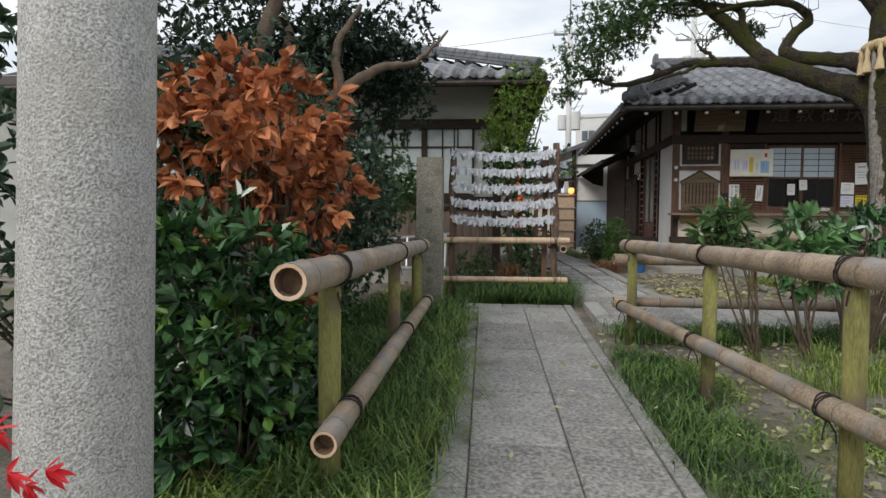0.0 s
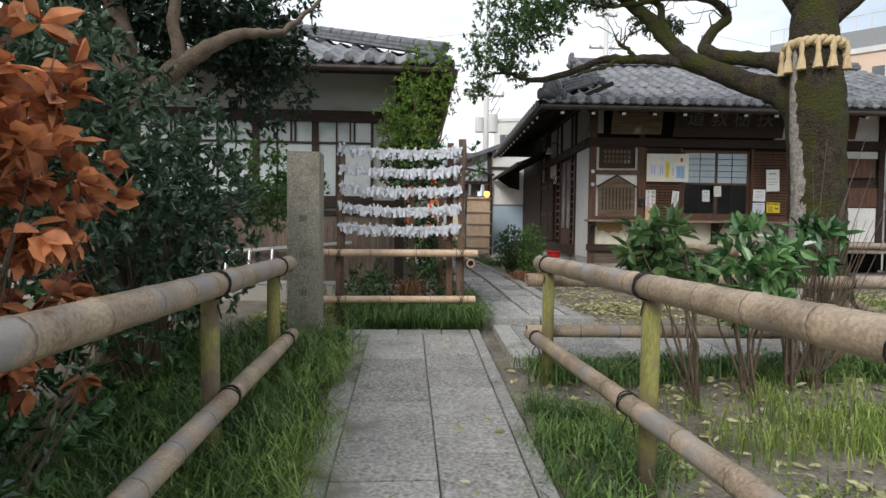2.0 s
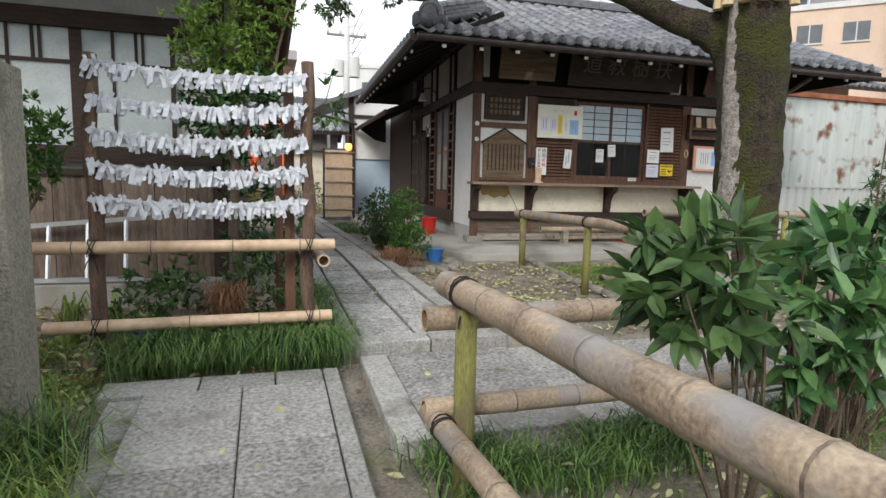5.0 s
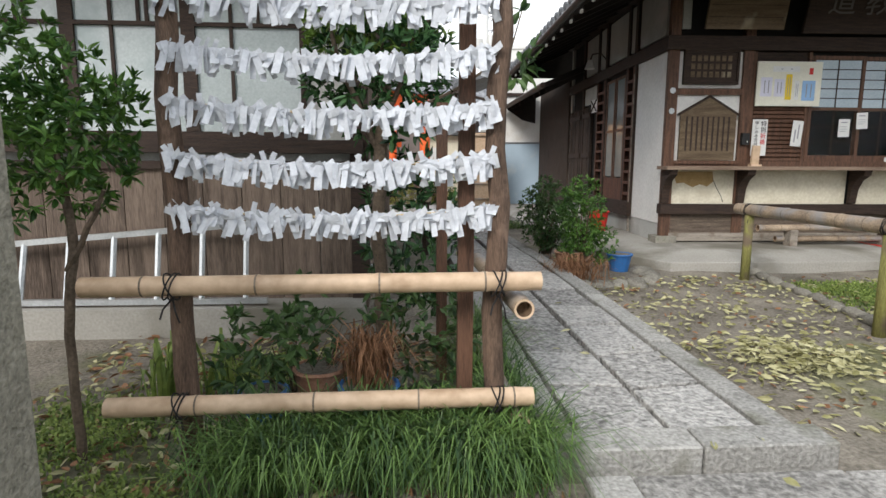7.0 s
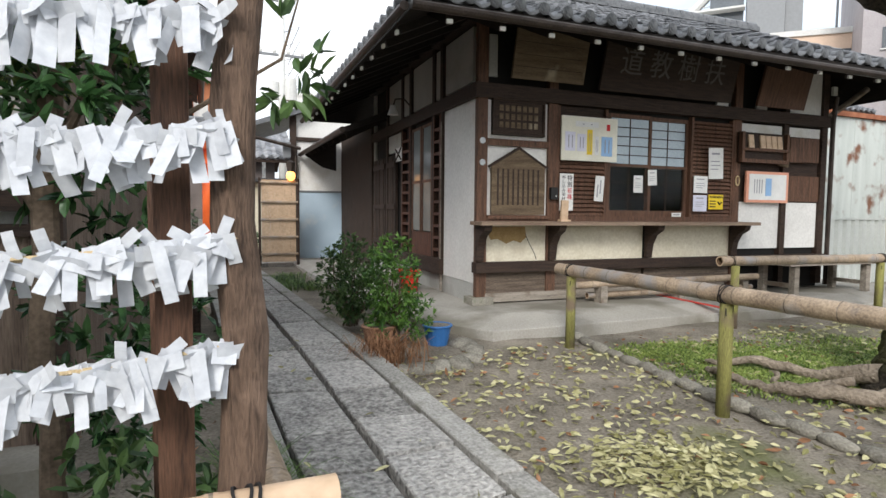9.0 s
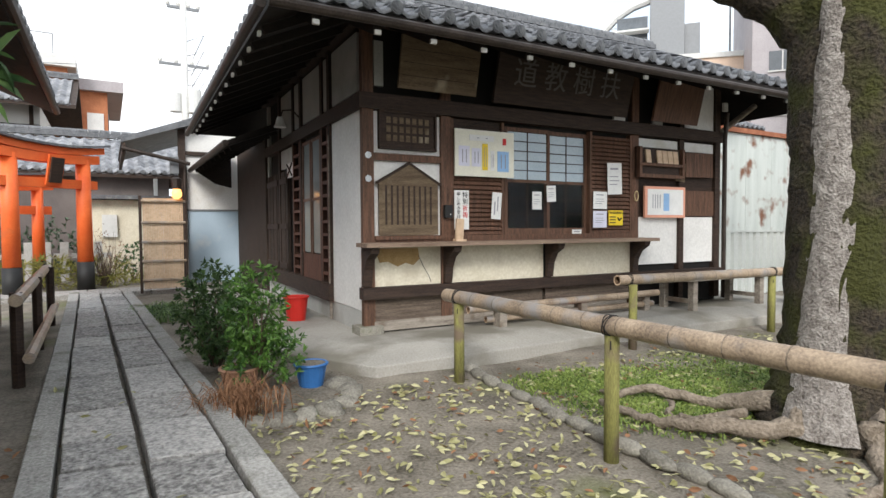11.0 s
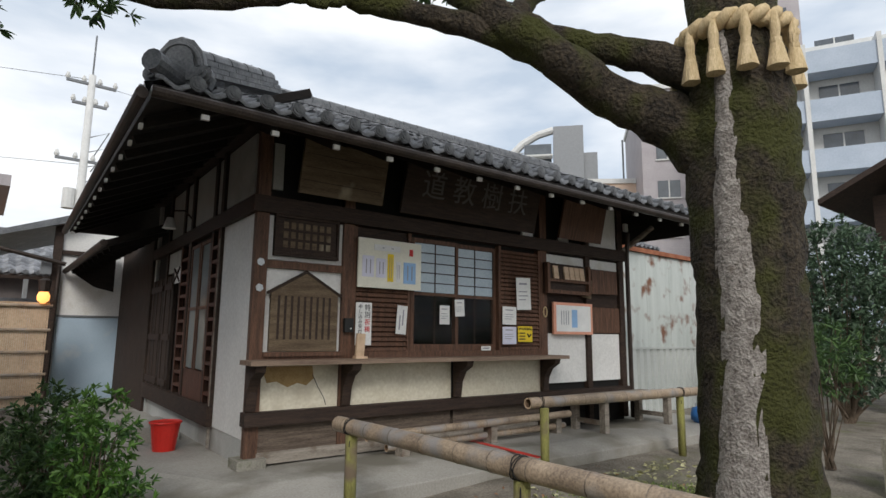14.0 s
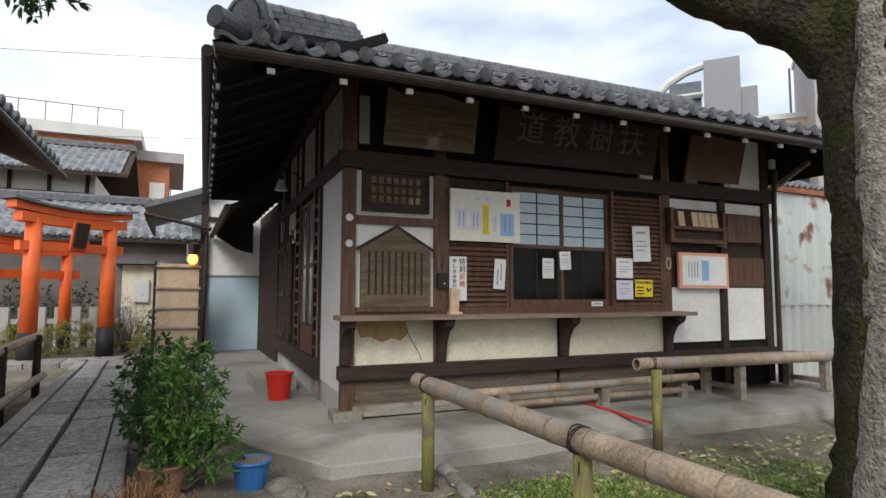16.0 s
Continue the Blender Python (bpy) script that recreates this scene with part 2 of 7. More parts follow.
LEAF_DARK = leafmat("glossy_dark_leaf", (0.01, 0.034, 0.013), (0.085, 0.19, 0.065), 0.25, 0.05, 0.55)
LEAF_BRIGHT = leafmat("bright_leaf", (0.035, 0.10, 0.02), (0.14, 0.27, 0.05), 0.4)
LEAF_GREY = leafmat("grey_green_leaf", (0.018, 0.042, 0.022), (0.11, 0.17, 0.10), 0.4, 0.1)
LEAF_TREE = leafmat("tree_leaf", (0.025, 0.06, 0.02), (0.11, 0.19, 0.06), 0.45, 0.25)
LEAF_BROAD = leafmat("broad_green_leaf", (0.03, 0.09, 0.03), (0.14, 0.27, 0.09), 0.35, 0.12, 0.5)
LEAF_LIME = leafmat("light_tree_leaf", (0.07, 0.13, 0.02), (0.22, 0.34, 0.06), 0.45, 0.3)
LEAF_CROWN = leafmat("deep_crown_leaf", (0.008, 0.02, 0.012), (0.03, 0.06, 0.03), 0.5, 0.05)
LEAF_BROWN = leafmat("withered_orange_leaf", (0.14, 0.035, 0.012), (0.74, 0.30, 0.13), 0.6, 0.25)
LEAF_RED = leafmat("red_maple_leaf", (0.6, 0.02, 0.03), (0.85, 0.07, 0.08), 0.5, 0.35)
LEAF_FALL = leafmat("fallen_leaf", (0.22, 0.21, 0.08), (0.56, 0.53, 0.31), 0.7, 0.1)
LEAF_DRY = leafmat("dry_stalk", (0.16, 0.075, 0.035), (0.36, 0.19, 0.10), 0.8, 0.1)
GRASS = leafmat("mondo_grass", (0.022, 0.06, 0.014), (0.17, 0.28, 0.07), 0.45, 0.2)
GRASS_LIGHT = leafmat("light_grass", (0.08, 0.14, 0.025), (0.32, 0.40, 0.10), 0.5, 0.25)
GRASS_YELLOW = leafmat("yellow_grass", (0.14, 0.15, 0.03), (0.38, 0.36, 0.09), 0.6, 0.25)
MOSS = material("moss", (0.05, 0.07, 0.015), (0.16, 0.19, 0.04), 12, 0.95, 0.8)


def glass_mat(name, tint, rough=0.04):
    m = bpy.data.materials.new(name)
    m.use_nodes = True
    b = m.node_tree.nodes["Principled BSDF"]
    b.inputs["Base Color"].default_value = (*tint, 1)
    b.inputs["Roughness"].default_value = rough
    b.inputs["Transmission Weight"].default_value = 1.0
    b.inputs["IOR"].default_value = 1.16
    return m


GLASS = glass_mat("window_glass", (0.9, 0.94, 0.95))
FROST = material("frosted_pane", (0.42, 0.47, 0.47), (0.58, 0.63, 0.63), 2, 0.18, 0.03, stain=(0.36, 0.42, 0.42), stain_scale=2, spec=0.6)
SHOJI = material("blue_grey_pane", (0.28, 0.36, 0.42), (0.42, 0.50, 0.55), 2, 0.2, 0.03, spec=0.6)
# near-black base colour holds the shade behind the glass and timber
ROOM = plain("shaded_room", (0.012, 0.011, 0.01), 0.9)

# ---- building helpers ----


def thing(name, label, category, m=None, group="", kind=""):
    ob = tagged(new(name), label, category, group, kind)
    ob.empty_display_size = 0.1
    if m is not None:
        ob.matrix_world = m
    return ob


def finish(name, me, mat, parent=None, label="", smooth=False):
    me.materials.append(mat)
    if smooth:
        me.polygons.foreach_set("use_smooth", [True] * len(me.polygons))
    ob = new(name, me)
    if parent is not None:
        ob.parent = parent
    if label:
        ob["label"] = label
    return ob


def part(name, bm, mat, parent=None, label="", smooth=False, bevel=0.0):
    if bevel:
        bmesh.ops.bevel(bm, geom=[e for e in bm.edges if len(e.link_faces) == 2 and e.calc_face_angle(0) > 0.6], offset=bevel, segments=1, affect="EDGES")
    me = bpy.data.meshes.new(name)
    bm.normal_update()
    bm.to_mesh(me)
    bm.free()
    return finish(name, me, mat, parent, label, smooth)


def arrays(name, verts, faces, mat, parent=None, label="", smooth=False):
    me = bpy.data.meshes.new(name)
    me.from_pydata(verts, [], faces)
    return finish(name, me, mat, parent, label, smooth)


def box(bm, x0, x1, y0, y1, z0, z1, m=None):
    vs = [bm.verts.new(Vector((x, y, z)) if m is None else m @ Vector((x, y, z))) for z in (z0, z1) for x, y in ((x0, y0), (x1, y0), (x1, y1), (x0, y1))]
    for f in ((3, 2, 1, 0), (4, 5, 6, 7), (0, 1, 5, 4), (1, 2, 6, 5), (2, 3, 7, 6), (3, 0, 4, 7)):
        bm.faces.new([vs[i] for i in f])
    return bm


def B(x0, x1, y0, y1, z0, z1, m=None):
    return box(bmesh.new(), x0, x1, y0, y1, z0, z1, m)


def prism(bm, pts, axis, a, b):
    """A polygon in the plane across axis ('x' or 'y'; pts are the other two coordinates), pushed from a to b."""
    def at(p, q):
        return (q, p[0], p[1]) if axis == "x" else (p[0], q, p[1]) if axis == "y" else (p[0], p[1], q)
    lo, hi = [bm.verts.new(at(p, a)) for p in pts], [bm.verts.new(at(p, b)) for p in pts]
    bm.faces.new(lo)
    bm.faces.new(hi[::-1])
    for i in range(len(pts)):
        j = (i + 1) % len(pts)
        bm.faces.new((lo[j], lo[i], hi[i], hi[j]))
    bmesh.ops.recalc_face_normals(bm, faces=bm.faces[:])
    return bm


def tube(bm, pts, radii, seg=8, rough=0.0, caps=True, seed=0):
    """A round limb along pts; rough makes its girth uneven."""
    rng = random.Random(int(seed))
    pts = [Vector(p) for p in pts]
    if not isinstance(radii, (list, tuple)):
        radii = [radii] * len(pts)
    rings, side = [], None
    for i, p in enumerate(pts):
        d = (pts[min(i + 1, len(pts) - 1)] - pts[max(i - 1, 0)]).normalized()
        if side is None:
            side = d.orthogonal().normalized()
        side = (side - d * side.dot(d)).normalized()
        up = d.cross(side)
        rings.append([bm.verts.new(p + (side * math.cos(a) + up * math.sin(a)) * radii[i] * (1 + rng.uniform(-rough, rough)))
                      for a in (2 * math.pi * k / seg for k in range(seg))])
    for r0, r1 in zip(rings, rings[1:]):
        for k in range(seg):
            bm.faces.new((r0[k], r0[(k + 1) % seg], r1[(k + 1) % seg], r1[k]))
    if caps:
        bm.faces.new(rings[0][::-1])
        bm.faces.new(rings[-1])
    return bm


def T(pts, radii, seg=8, rough=0.0, seed=0):
    return tube(bmesh.new(), pts, radii, seg, rough, seed=seed)


def smooth_line(pts, n=6, wob=0.0, seed=0):
    """Catmull-Rom line through pts (with radius as fourth number), with a little wobble."""
    rng = random.Random(seed)
    p = [np.array(q, float) for q in pts]
    p = [2 * p[0] - p[1]] + p + [2 * p[-1] - p[-2]]
    out = []
    for i in range(1, len(p) - 2):
        for k in range(n):
            t = k / n
            q = 0.5 * (2 * p[i] + (p[i + 1] - p[i - 1]) * t + (2 * p[i - 1] - 5 * p[i] + 4 * p[i + 1] - p[i + 2]) * t * t
                       + (3 * p[i] - p[i - 1] - 3 * p[i + 1] + p[i + 2]) * t ** 3)
            out.append(q)
    out.append(p[-2])
    out = [np.array([q[0] + rng.uniform(-wob, wob), q[1] + rng.uniform(-wob, wob), q[2] + rng.uniform(-wob, wob), max(q[3], 0.002)]) for q in out]
    return [tuple(q[:3]) for q in out], [float(q[3]) for q in out]


def limb(bm, pts, seg=10, n=6, wob=0.0, rough=0.1, seed=0):
    line, rad = smooth_line(pts, n, wob, seed)
    return tube(bm, line, rad, seg, rough, seed=seed)


def unit(v):
    return v / np.maximum(np.linalg.norm(v, axis=1, keepdims=True), 1e-9)


def leaf_mesh(name, pos, way, length, width, mat, parent=None, label="", seed=0, curl=0.15, fold=0.2):
    """Many leaves, each with a pointed oval outline folded along its middle rib."""
    rng = np.random.default_rng(seed)
    n = len(pos)
    d = unit(way)
    r = unit(rng.normal(size=(n, 3)) * 0.6 + np.array([0, 0, 1.0]))
    s = unit(np.cross(d, r))
    up = np.cross(s, d)
    L = (length * rng.uniform(0.65, 1.2, n))[:, None]
    w = (width * rng.uniform(0.7, 1.2, n))[:, None] / 2
    c = up * L * curl
    v = np.stack([pos, pos + d * L * 0.33 + s * w * 0.9 + up * w * fold, pos + d * L * 0.7 + s * w * 0.72 + up * w * fold - c * 0.4, pos + d * L - c,
                  pos + d * L * 0.7 - s * w * 0.72 + up * w * fold - c * 0.4, pos + d * L * 0.33 - s * w * 0.9 + up * w * fold], 1).reshape(-1, 3)
    base = np.arange(n)[:, None] * 6
    f = np.concatenate([base + np.array([0, 1, 2, 3]), base + np.array([0, 3, 4, 5])])
    return arrays(name, v.tolist(), f.tolist(), mat, parent, label)


def whorls(tips, axes, per, rng, spread=0.9):
    """Leaves that fan out round each twig's tip."""
    n = len(tips)
    pos = np.repeat(tips, per, 0) + rng.normal(size=(n * per, 3)) * 0.006
    way = np.repeat(unit(axes), per, 0) * rng.uniform(0.2, 0.9, (n * per, 1)) + unit(rng.normal(size=(n * per, 3))) * spread
    return pos, way


def blob_points(blobs, rng, inner=0.35):
    """Points in ellipsoids (x, y, z, rx, ry, rz, count), most of them near the skin, and the ways outward."""
    p, a = [], []
    for x, y, z, rx, ry, rz, count in blobs:
        d = unit(rng.normal(size=(count, 3)))
        r = np.where(rng.random(count) < inner, rng.uniform(0.3, 0.85, count), rng.uniform(0.8, 1.1, count))[:, None]
        p.append(np.array([x, y, z]) + d * r * np.array([rx, ry, rz]))
        a.append(unit(d + np.array([0, 0, 0.35])))
    return np.concatenate(p), np.concatenate(a)


def foliage(name, blobs, per, length, width, mat, parent, seed, spread=0.9, inner=0.35, label="", curl=0.15, droop=0.0, floor=None):
    rng = np.random.default_rng(seed)
    tips, axes = blob_points(blobs, rng, inner)
    if floor is not None:
        keep = tips[:, 2] > floor
        tips, axes = tips[keep], axes[keep]
    pos, way = whorls(tips, axes, per, rng, spread)
    way[:, 2] -= droop
    return leaf_mesh(name, pos, way, length, width, mat, parent, label, seed, curl)


def twigs(name, origin, blobs, count, r, mat, parent, seed):
    rng = np.random.default_rng(seed)
    tips, _ = blob_points(blobs, rng, 0.7)
    bm = bmesh.new()
    o = np.array(origin, float)
    for i in rng.choice(len(tips), min(count, len(tips)), replace=False):
        t = tips[i]
        mid = o + (t - o) * 0.5 + rng.normal(size=3) * 0.05 + np.array([0, 0, 0.05])
        tube(bm, [o + rng.normal(size=3) * 0.03 * np.array([1, 1, 0]), mid, t], [r, r * 0.6, r * 0.25], 4, seed=i, caps=False)
    ob = part(name, bm, mat, parent)
    ob["kind"] = "stuff"
    return ob


def blades(name, base, height, width, mat, seed, label, category="grass", lean=0.8, parent=None):
    """Arching grass blades, one object of kind stuff."""
    rng = np.random.default_rng(seed)
    n = len(base)
    a = rng.uniform(0, 2 * np.pi, n)
    out = np.stack([np.cos(a), np.sin(a), np.zeros(n)], 1) * (rng.uniform(0.3, 1.35, n) * lean)[:, None]
    side = np.stack([-np.sin(a), np.cos(a), np.zeros(n)], 1) * width / 2
    h = (height * rng.uniform(0.5, 1.15, n))[:, None]
    z = np.array([0, 0, 1.0])
    p0, p1 = base, base + z * h * 0.6 + out * h * 0.3
    p2, p3 = base + z * h * 0.8 + out * h * 0.75, base + z * h * 0.45 + out * h * 1.25
    v = np.stack([p0 - side, p0 + side, p1 - side, p1 + side, p2 - side * 0.8, p2 + side * 0.8, p3], 1).reshape(-1, 3)
    b = np.arange(n)[:, None] * 7
    f = np.concatenate([b + np.array([0, 1, 3, 2]), b + np.array([2, 3, 5, 4])]).tolist() + (b + np.array([4, 5, 6])).tolist()
    ob = arrays(name, v.tolist(), f, mat, parent)
    return tagged(ob, label, category, kind="stuff")


GROUND_Y = (-60, 0, 5, 7.5, 11.25, 21, 400)
GROUND_Z = (-0.6, 0, 0.25, 0.39, 0.51, 0.58, 0.6)


def gz(y):
    return float(np.interp(y, GROUND_Y, GROUND_Z))


def gza(y):
    return np.interp(y, GROUND_Y, GROUND_Z)


def text(name, body, size, mat, m, parent=None, label="", depth=0.002):
    cu = bpy.data.curves.new(name, "FONT")
    cu.body, cu.size, cu.extrude, cu.align_x, cu.align_y = body, size, depth, "CENTER", "CENTER"
    tmp = new(name, cu)
    bpy.context.view_layer.update()
    me = bpy.data.meshes.new_from_object(tmp.evaluated_get(bpy.context.evaluated_depsgraph_get()))
    bpy.data.objects.remove(tmp)
    ob = finish(name, me, mat, parent, label)
    ob.matrix_basis = m
    return ob

# ---- ground ----
def ground_sheet():
    xs = np.concatenate([[-600, -200, -60, -25], np.arange(-12, 16.01, 0.25), [25, 60, 200, 600]])
    ys = np.concatenate([[-600, -200, -60, -20], np.arange(-4, 28.01, 0.25), [40, 80, 200, 600]])
    v = []
    for y in ys:
        for x in xs:
            near = -12 <= x <= 16 and -4 <= y <= 28
            bump = 0.05 * noise.noise(Vector((x * 0.7, y * 0.7, 0))) + 0.02 * noise.noise(Vector((x * 3, y * 3, 5))) if near else 0
            v.append((x, y, gz(y) - 0.075 + bump * 0.6))
    nx = len(xs)
    f = [(j * nx + i, j * nx + i + 1, (j + 1) * nx + i + 1, (j + 1) * nx + i) for j in range(len(ys) - 1) for i in range(nx - 1)]
    return tagged(arrays("ground", v, f, SOIL, smooth=True), "bare brown soil with moss and fallen leaves", "ground", kind="structure")


ground_sheet()

# concrete apron round the office
def apron():
    """A concrete sheet that falls a little from the walls to a low, worn lip."""
    lip = [(3.0, 12.4), (3.5, 11.5), (6.3, 11.5), (11.4, 11.2), (11.4, 13.0), (4.2, 20.3), (2.75, 20.3), (2.75, 13.5)]
    inner = [(3.45, 12.5), (3.75, 12.0), (6.3, 11.85), (11.2, 11.6), (11.2, 12.9), (4.15, 20.0), (2.95, 20.0), (2.95, 13.5)]
    bm = bmesh.new()
    low, edge, top = ([bm.verts.new((x, y, z)) for x, y in ring] for ring, z in ((lip, 0.2), (lip, 0.55), (inner, 0.63)))
    bm.faces.new(top)
    for a, b in ((low, edge), (edge, top)):
        for i in range(len(lip)):
            j = (i + 1) % len(lip)
            bm.faces.new((a[i], a[j], b[j], b[i]))
    bmesh.ops.recalc_face_normals(bm, faces=bm.faces[:])
    return tagged(part("apron", bm, CONC, bevel=0.008), "worn grey concrete apron round the office", "pavement", kind="structure")


apron()

# ---- the office ----
OM = pose(3.86, 12.66, 0, 0, 0, -2)
office = thing("shrine_office", "old dark-timbered white-plastered shrine office with a grey tiled roof", "building", OM)


def op(name, x0, x1, y0, y1, z0, z1, mat, label="", bevel=0.006, parent=None):
    return part(name, B(x0, x1, y0, y1, z0, z1), mat, parent or office, label, bevel=bevel)


END = 6.05
DEPTH = 5.0
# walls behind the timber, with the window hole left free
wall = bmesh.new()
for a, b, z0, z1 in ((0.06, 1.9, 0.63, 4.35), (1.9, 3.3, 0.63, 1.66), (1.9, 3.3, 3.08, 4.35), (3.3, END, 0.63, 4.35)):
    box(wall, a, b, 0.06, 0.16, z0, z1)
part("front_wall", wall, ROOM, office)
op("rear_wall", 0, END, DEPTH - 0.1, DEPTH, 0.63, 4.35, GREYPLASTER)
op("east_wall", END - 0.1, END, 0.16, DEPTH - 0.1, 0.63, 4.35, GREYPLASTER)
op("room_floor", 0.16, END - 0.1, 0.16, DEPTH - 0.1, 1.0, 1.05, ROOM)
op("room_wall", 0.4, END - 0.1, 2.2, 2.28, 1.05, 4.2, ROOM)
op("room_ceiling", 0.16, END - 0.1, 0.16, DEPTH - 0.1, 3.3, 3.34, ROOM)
# posts
for u, w in ((0.0, 0.13), (0.98, 0.13), (4.1, 0.13), (5.1, 0.1), (END - 0.12, 0.12)):
    op("post", u, u + w, -0.025, 0.06, 0.68, 4.3, BROWNWOOD if u < 5 else DARKWOOD)
op("corner_stone", -0.08, 0.2, -0.1, 0.16, 0.6, 0.72, ROCK)
# beams across the front
op("sill_beam", -0.03, END, -0.09, 0.05, 1.02, 1.15, DARKWOOD_H, bevel=0.01)
op("ground_beam", 0.12, 4.0, -0.03, 0.06, 0.65, 0.76, GREYWOOD)
op("lintel_beam", -0.05, END, -0.07, 0.05, 3.13, 3.3, DARKWOOD_H)
op("eave_beam", -0.1, END + 0.1, -0.1, 0.1, 4.05, 4.25, DARKWOOD_H)
for a, b in ((0.13, 0.98), (1.12, 2.5), (2.55, 4.1)):
    op("skirting_board", a, b, 0.0, 0.06, 0.76, 1.02, OLDPLANK)
# cream panels under the counter
for a, b in ((0.1, 0.98), (1.11, 2.52), (2.66, 4.1)):
    op("cream_panel", a, b, 0.01, 0.06, 1.15, 1.6, CREAM)
patch = bmesh.new()
prism(patch, [(0.14, 1.58), (0.68, 1.58), (0.7, 1.45), (0.62, 1.38), (0.52, 1.41), (0.42, 1.37), (0.3, 1.43), (0.2, 1.42)], "y", 0.004, 0.0095)
part("bare_patch", patch, EARTH, office, "ochre earth where plaster has fallen")
crack = bmesh.new()
tube(crack, [(0.68, 0.006, 1.5), (0.75, 0.006, 1.36), (0.82, 0.006, 1.25), (0.85, 0.006, 1.17)], 0.004, 4)
part("crack", crack, CORD, office)
# counter and its brackets
op("counter", -0.08, 4.32, -0.34, 0.0, 1.605, 1.65, COUNTERWOOD, "worn brown wooden counter board", 0.008)
op("counter_back_rail", 0.1, 4.2, -0.03, 0.04, 1.65, 1.72, BROWNWOOD)
for u in (0.03, 1.05, 2.58, 4.13):
    br = bmesh.new()
    prism(br, [(-0.02, 1.605), (-0.02, 1.16), (-0.06, 1.16), (-0.09, 1.35), (-0.16, 1.47), (-0.28, 1.54), (-0.3, 1.605)], "x", u - 0.05, u + 0.05)
    part("bracket", br, DARKWOOD, office)
# left bay: plaster, upper board and rail
op("plaster_upper", 0.13, 0.98, 0.02, 0.06, 2.66, 3.12, PLASTER)
op("plaster_lower", 0.13, 0.98, 0.02, 0.06, 1.72, 2.57, PLASTER)
op("bay_rail", 0.13, 0.98, -0.02, 0.05, 2.57, 2.65, BROWNWOOD)
for z in (2.62, 2.36):
    part("nail_cover", T([(0.06, -0.03, z), (0.06, -0.04, z)], 0.04, 6), ALU, office)
# louvres
for a, b, n in ((1.13, 1.86, 13), (3.32, 4.08, 24)):
    top = 2.44 if a < 2 else 3.08
    for i in range(n):
        z = 1.72 + (top - 1.72) * i / n
        s = B(a, b, -0.012, 0.006, 0, (top - 1.72) / n * 0.86, pose(0, -0.012, z, -32, 0, 0))
        part("louvre_slat", s, BROWNWOOD, office)
    op("louvre_frame", a - 0.02, a + 0.02, -0.02, 0.05, 1.7, 3.12, BROWNWOOD)
    op("louvre_frame", b - 0.02, b + 0.02, -0.02, 0.05, 1.7, 3.12, BROWNWOOD)
op("board_over_louvre", 1.13, 1.88, 0.02, 0.055, 2.44, 3.12, DARKWOOD)


# ---- sliding sashes ----
def sash(u0, u1, y):
    s = part("window_sash", B(u0, u0 + 0.045, y, y + 0.035, 1.7, 3.08), BROWNWOOD, office)
    for a, b, z0, z1 in ((u1 - 0.045, u1, 1.7, 3.08), (u0 + 0.045, u1 - 0.045, 1.7, 1.8), (u0 + 0.045, u1 - 0.045, 3.03, 3.08), (u0 + 0.045, u1 - 0.045, 2.385, 2.42)):
        part("sash_rail", B(a, b, y, y + 0.035, z0, z1), BROWNWOOD, s)
    w = (u1 - u0 - 0.09) / 2
    for i in range(2):
        for j in range(5):
            a, z = u0 + 0.045 + w * i, 2.42 + 0.122 * j
            part("frosted_pane", B(a + 0.006, a + w - 0.006, y + 0.012, y + 0.02, z + 0.006, z + 0.116), SHOJI, s)
    for j in range(1, 5):
        part("glazing_bar", B(u0 + 0.045, u1 - 0.045, y + 0.004, y + 0.028, 2.416 + 0.122 * j, 2.425 + 0.122 * j), DARKWOOD, s)
    part("glazing_bar", B((u0 + u1) / 2 - 0.006, (u0 + u1) / 2 + 0.006, y + 0.004, y + 0.028, 1.8, 3.03), DARKWOOD, s)
    for z in (1.98, 2.17):
        part("glazing_bar", B(u0 + 0.045, u1 - 0.045, y + 0.004, y + 0.028, z, z + 0.008), DARKWOOD, s)
    g = part("glass_pane", B(u0 + 0.045, u1 - 0.045, y + 0.013, y + 0.018, 1.8, 2.385), GLASS, s)
    g.visible_shadow = False


sash(1.9, 2.62, 0.0)
sash(2.58, 3.3, 0.045)
op("window_track", 1.88, 3.32, -0.02, 0.1, 1.655, 1.7, BROWNWOOD)
# right bay
op("white_panel", 4.23, 5.1, 0.02, 0.06, 1.25, 1.95, PLASTER)
op("white_panel", 5.2, END - 0.12, 0.02, 0.06, 1.25, 1.95, PLASTER)
op("white_panel", 4.23, 5.1, 0.02, 0.06, 2.96, 3.1, PLASTER)
op("white_panel", 5.2, END - 0.12, 0.02, 0.06, 2.96, 3.1, PLASTER)
op("dark_panel", 4.23, 5.93, 0.03, 0.06, 1.95, 2.96, DARKWOOD)
op("brown_panel", 5.2, 5.93, 0.0, 0.029, 1.97, 2.36, BROWNWOOD)
op("plaster_end", 5.22, END - 0.12, 0.02, 0.06, 3.32, 4.02, PLASTER)
for u in (3.78, 4.55):
    w = bmesh.new()
    prism(w, [(u, 3.32), (u + 0.22, 3.32), (u + 0.22, 3.85), (u + 0.15, 3.85)], "y", 0.02, 0.059)
    part("plaster_wedge", w, PLASTER, office)
op("plaster_strip", 0.16, 0.27, 0.02, 0.059, 3.4, 3.9, GREYPLASTER)

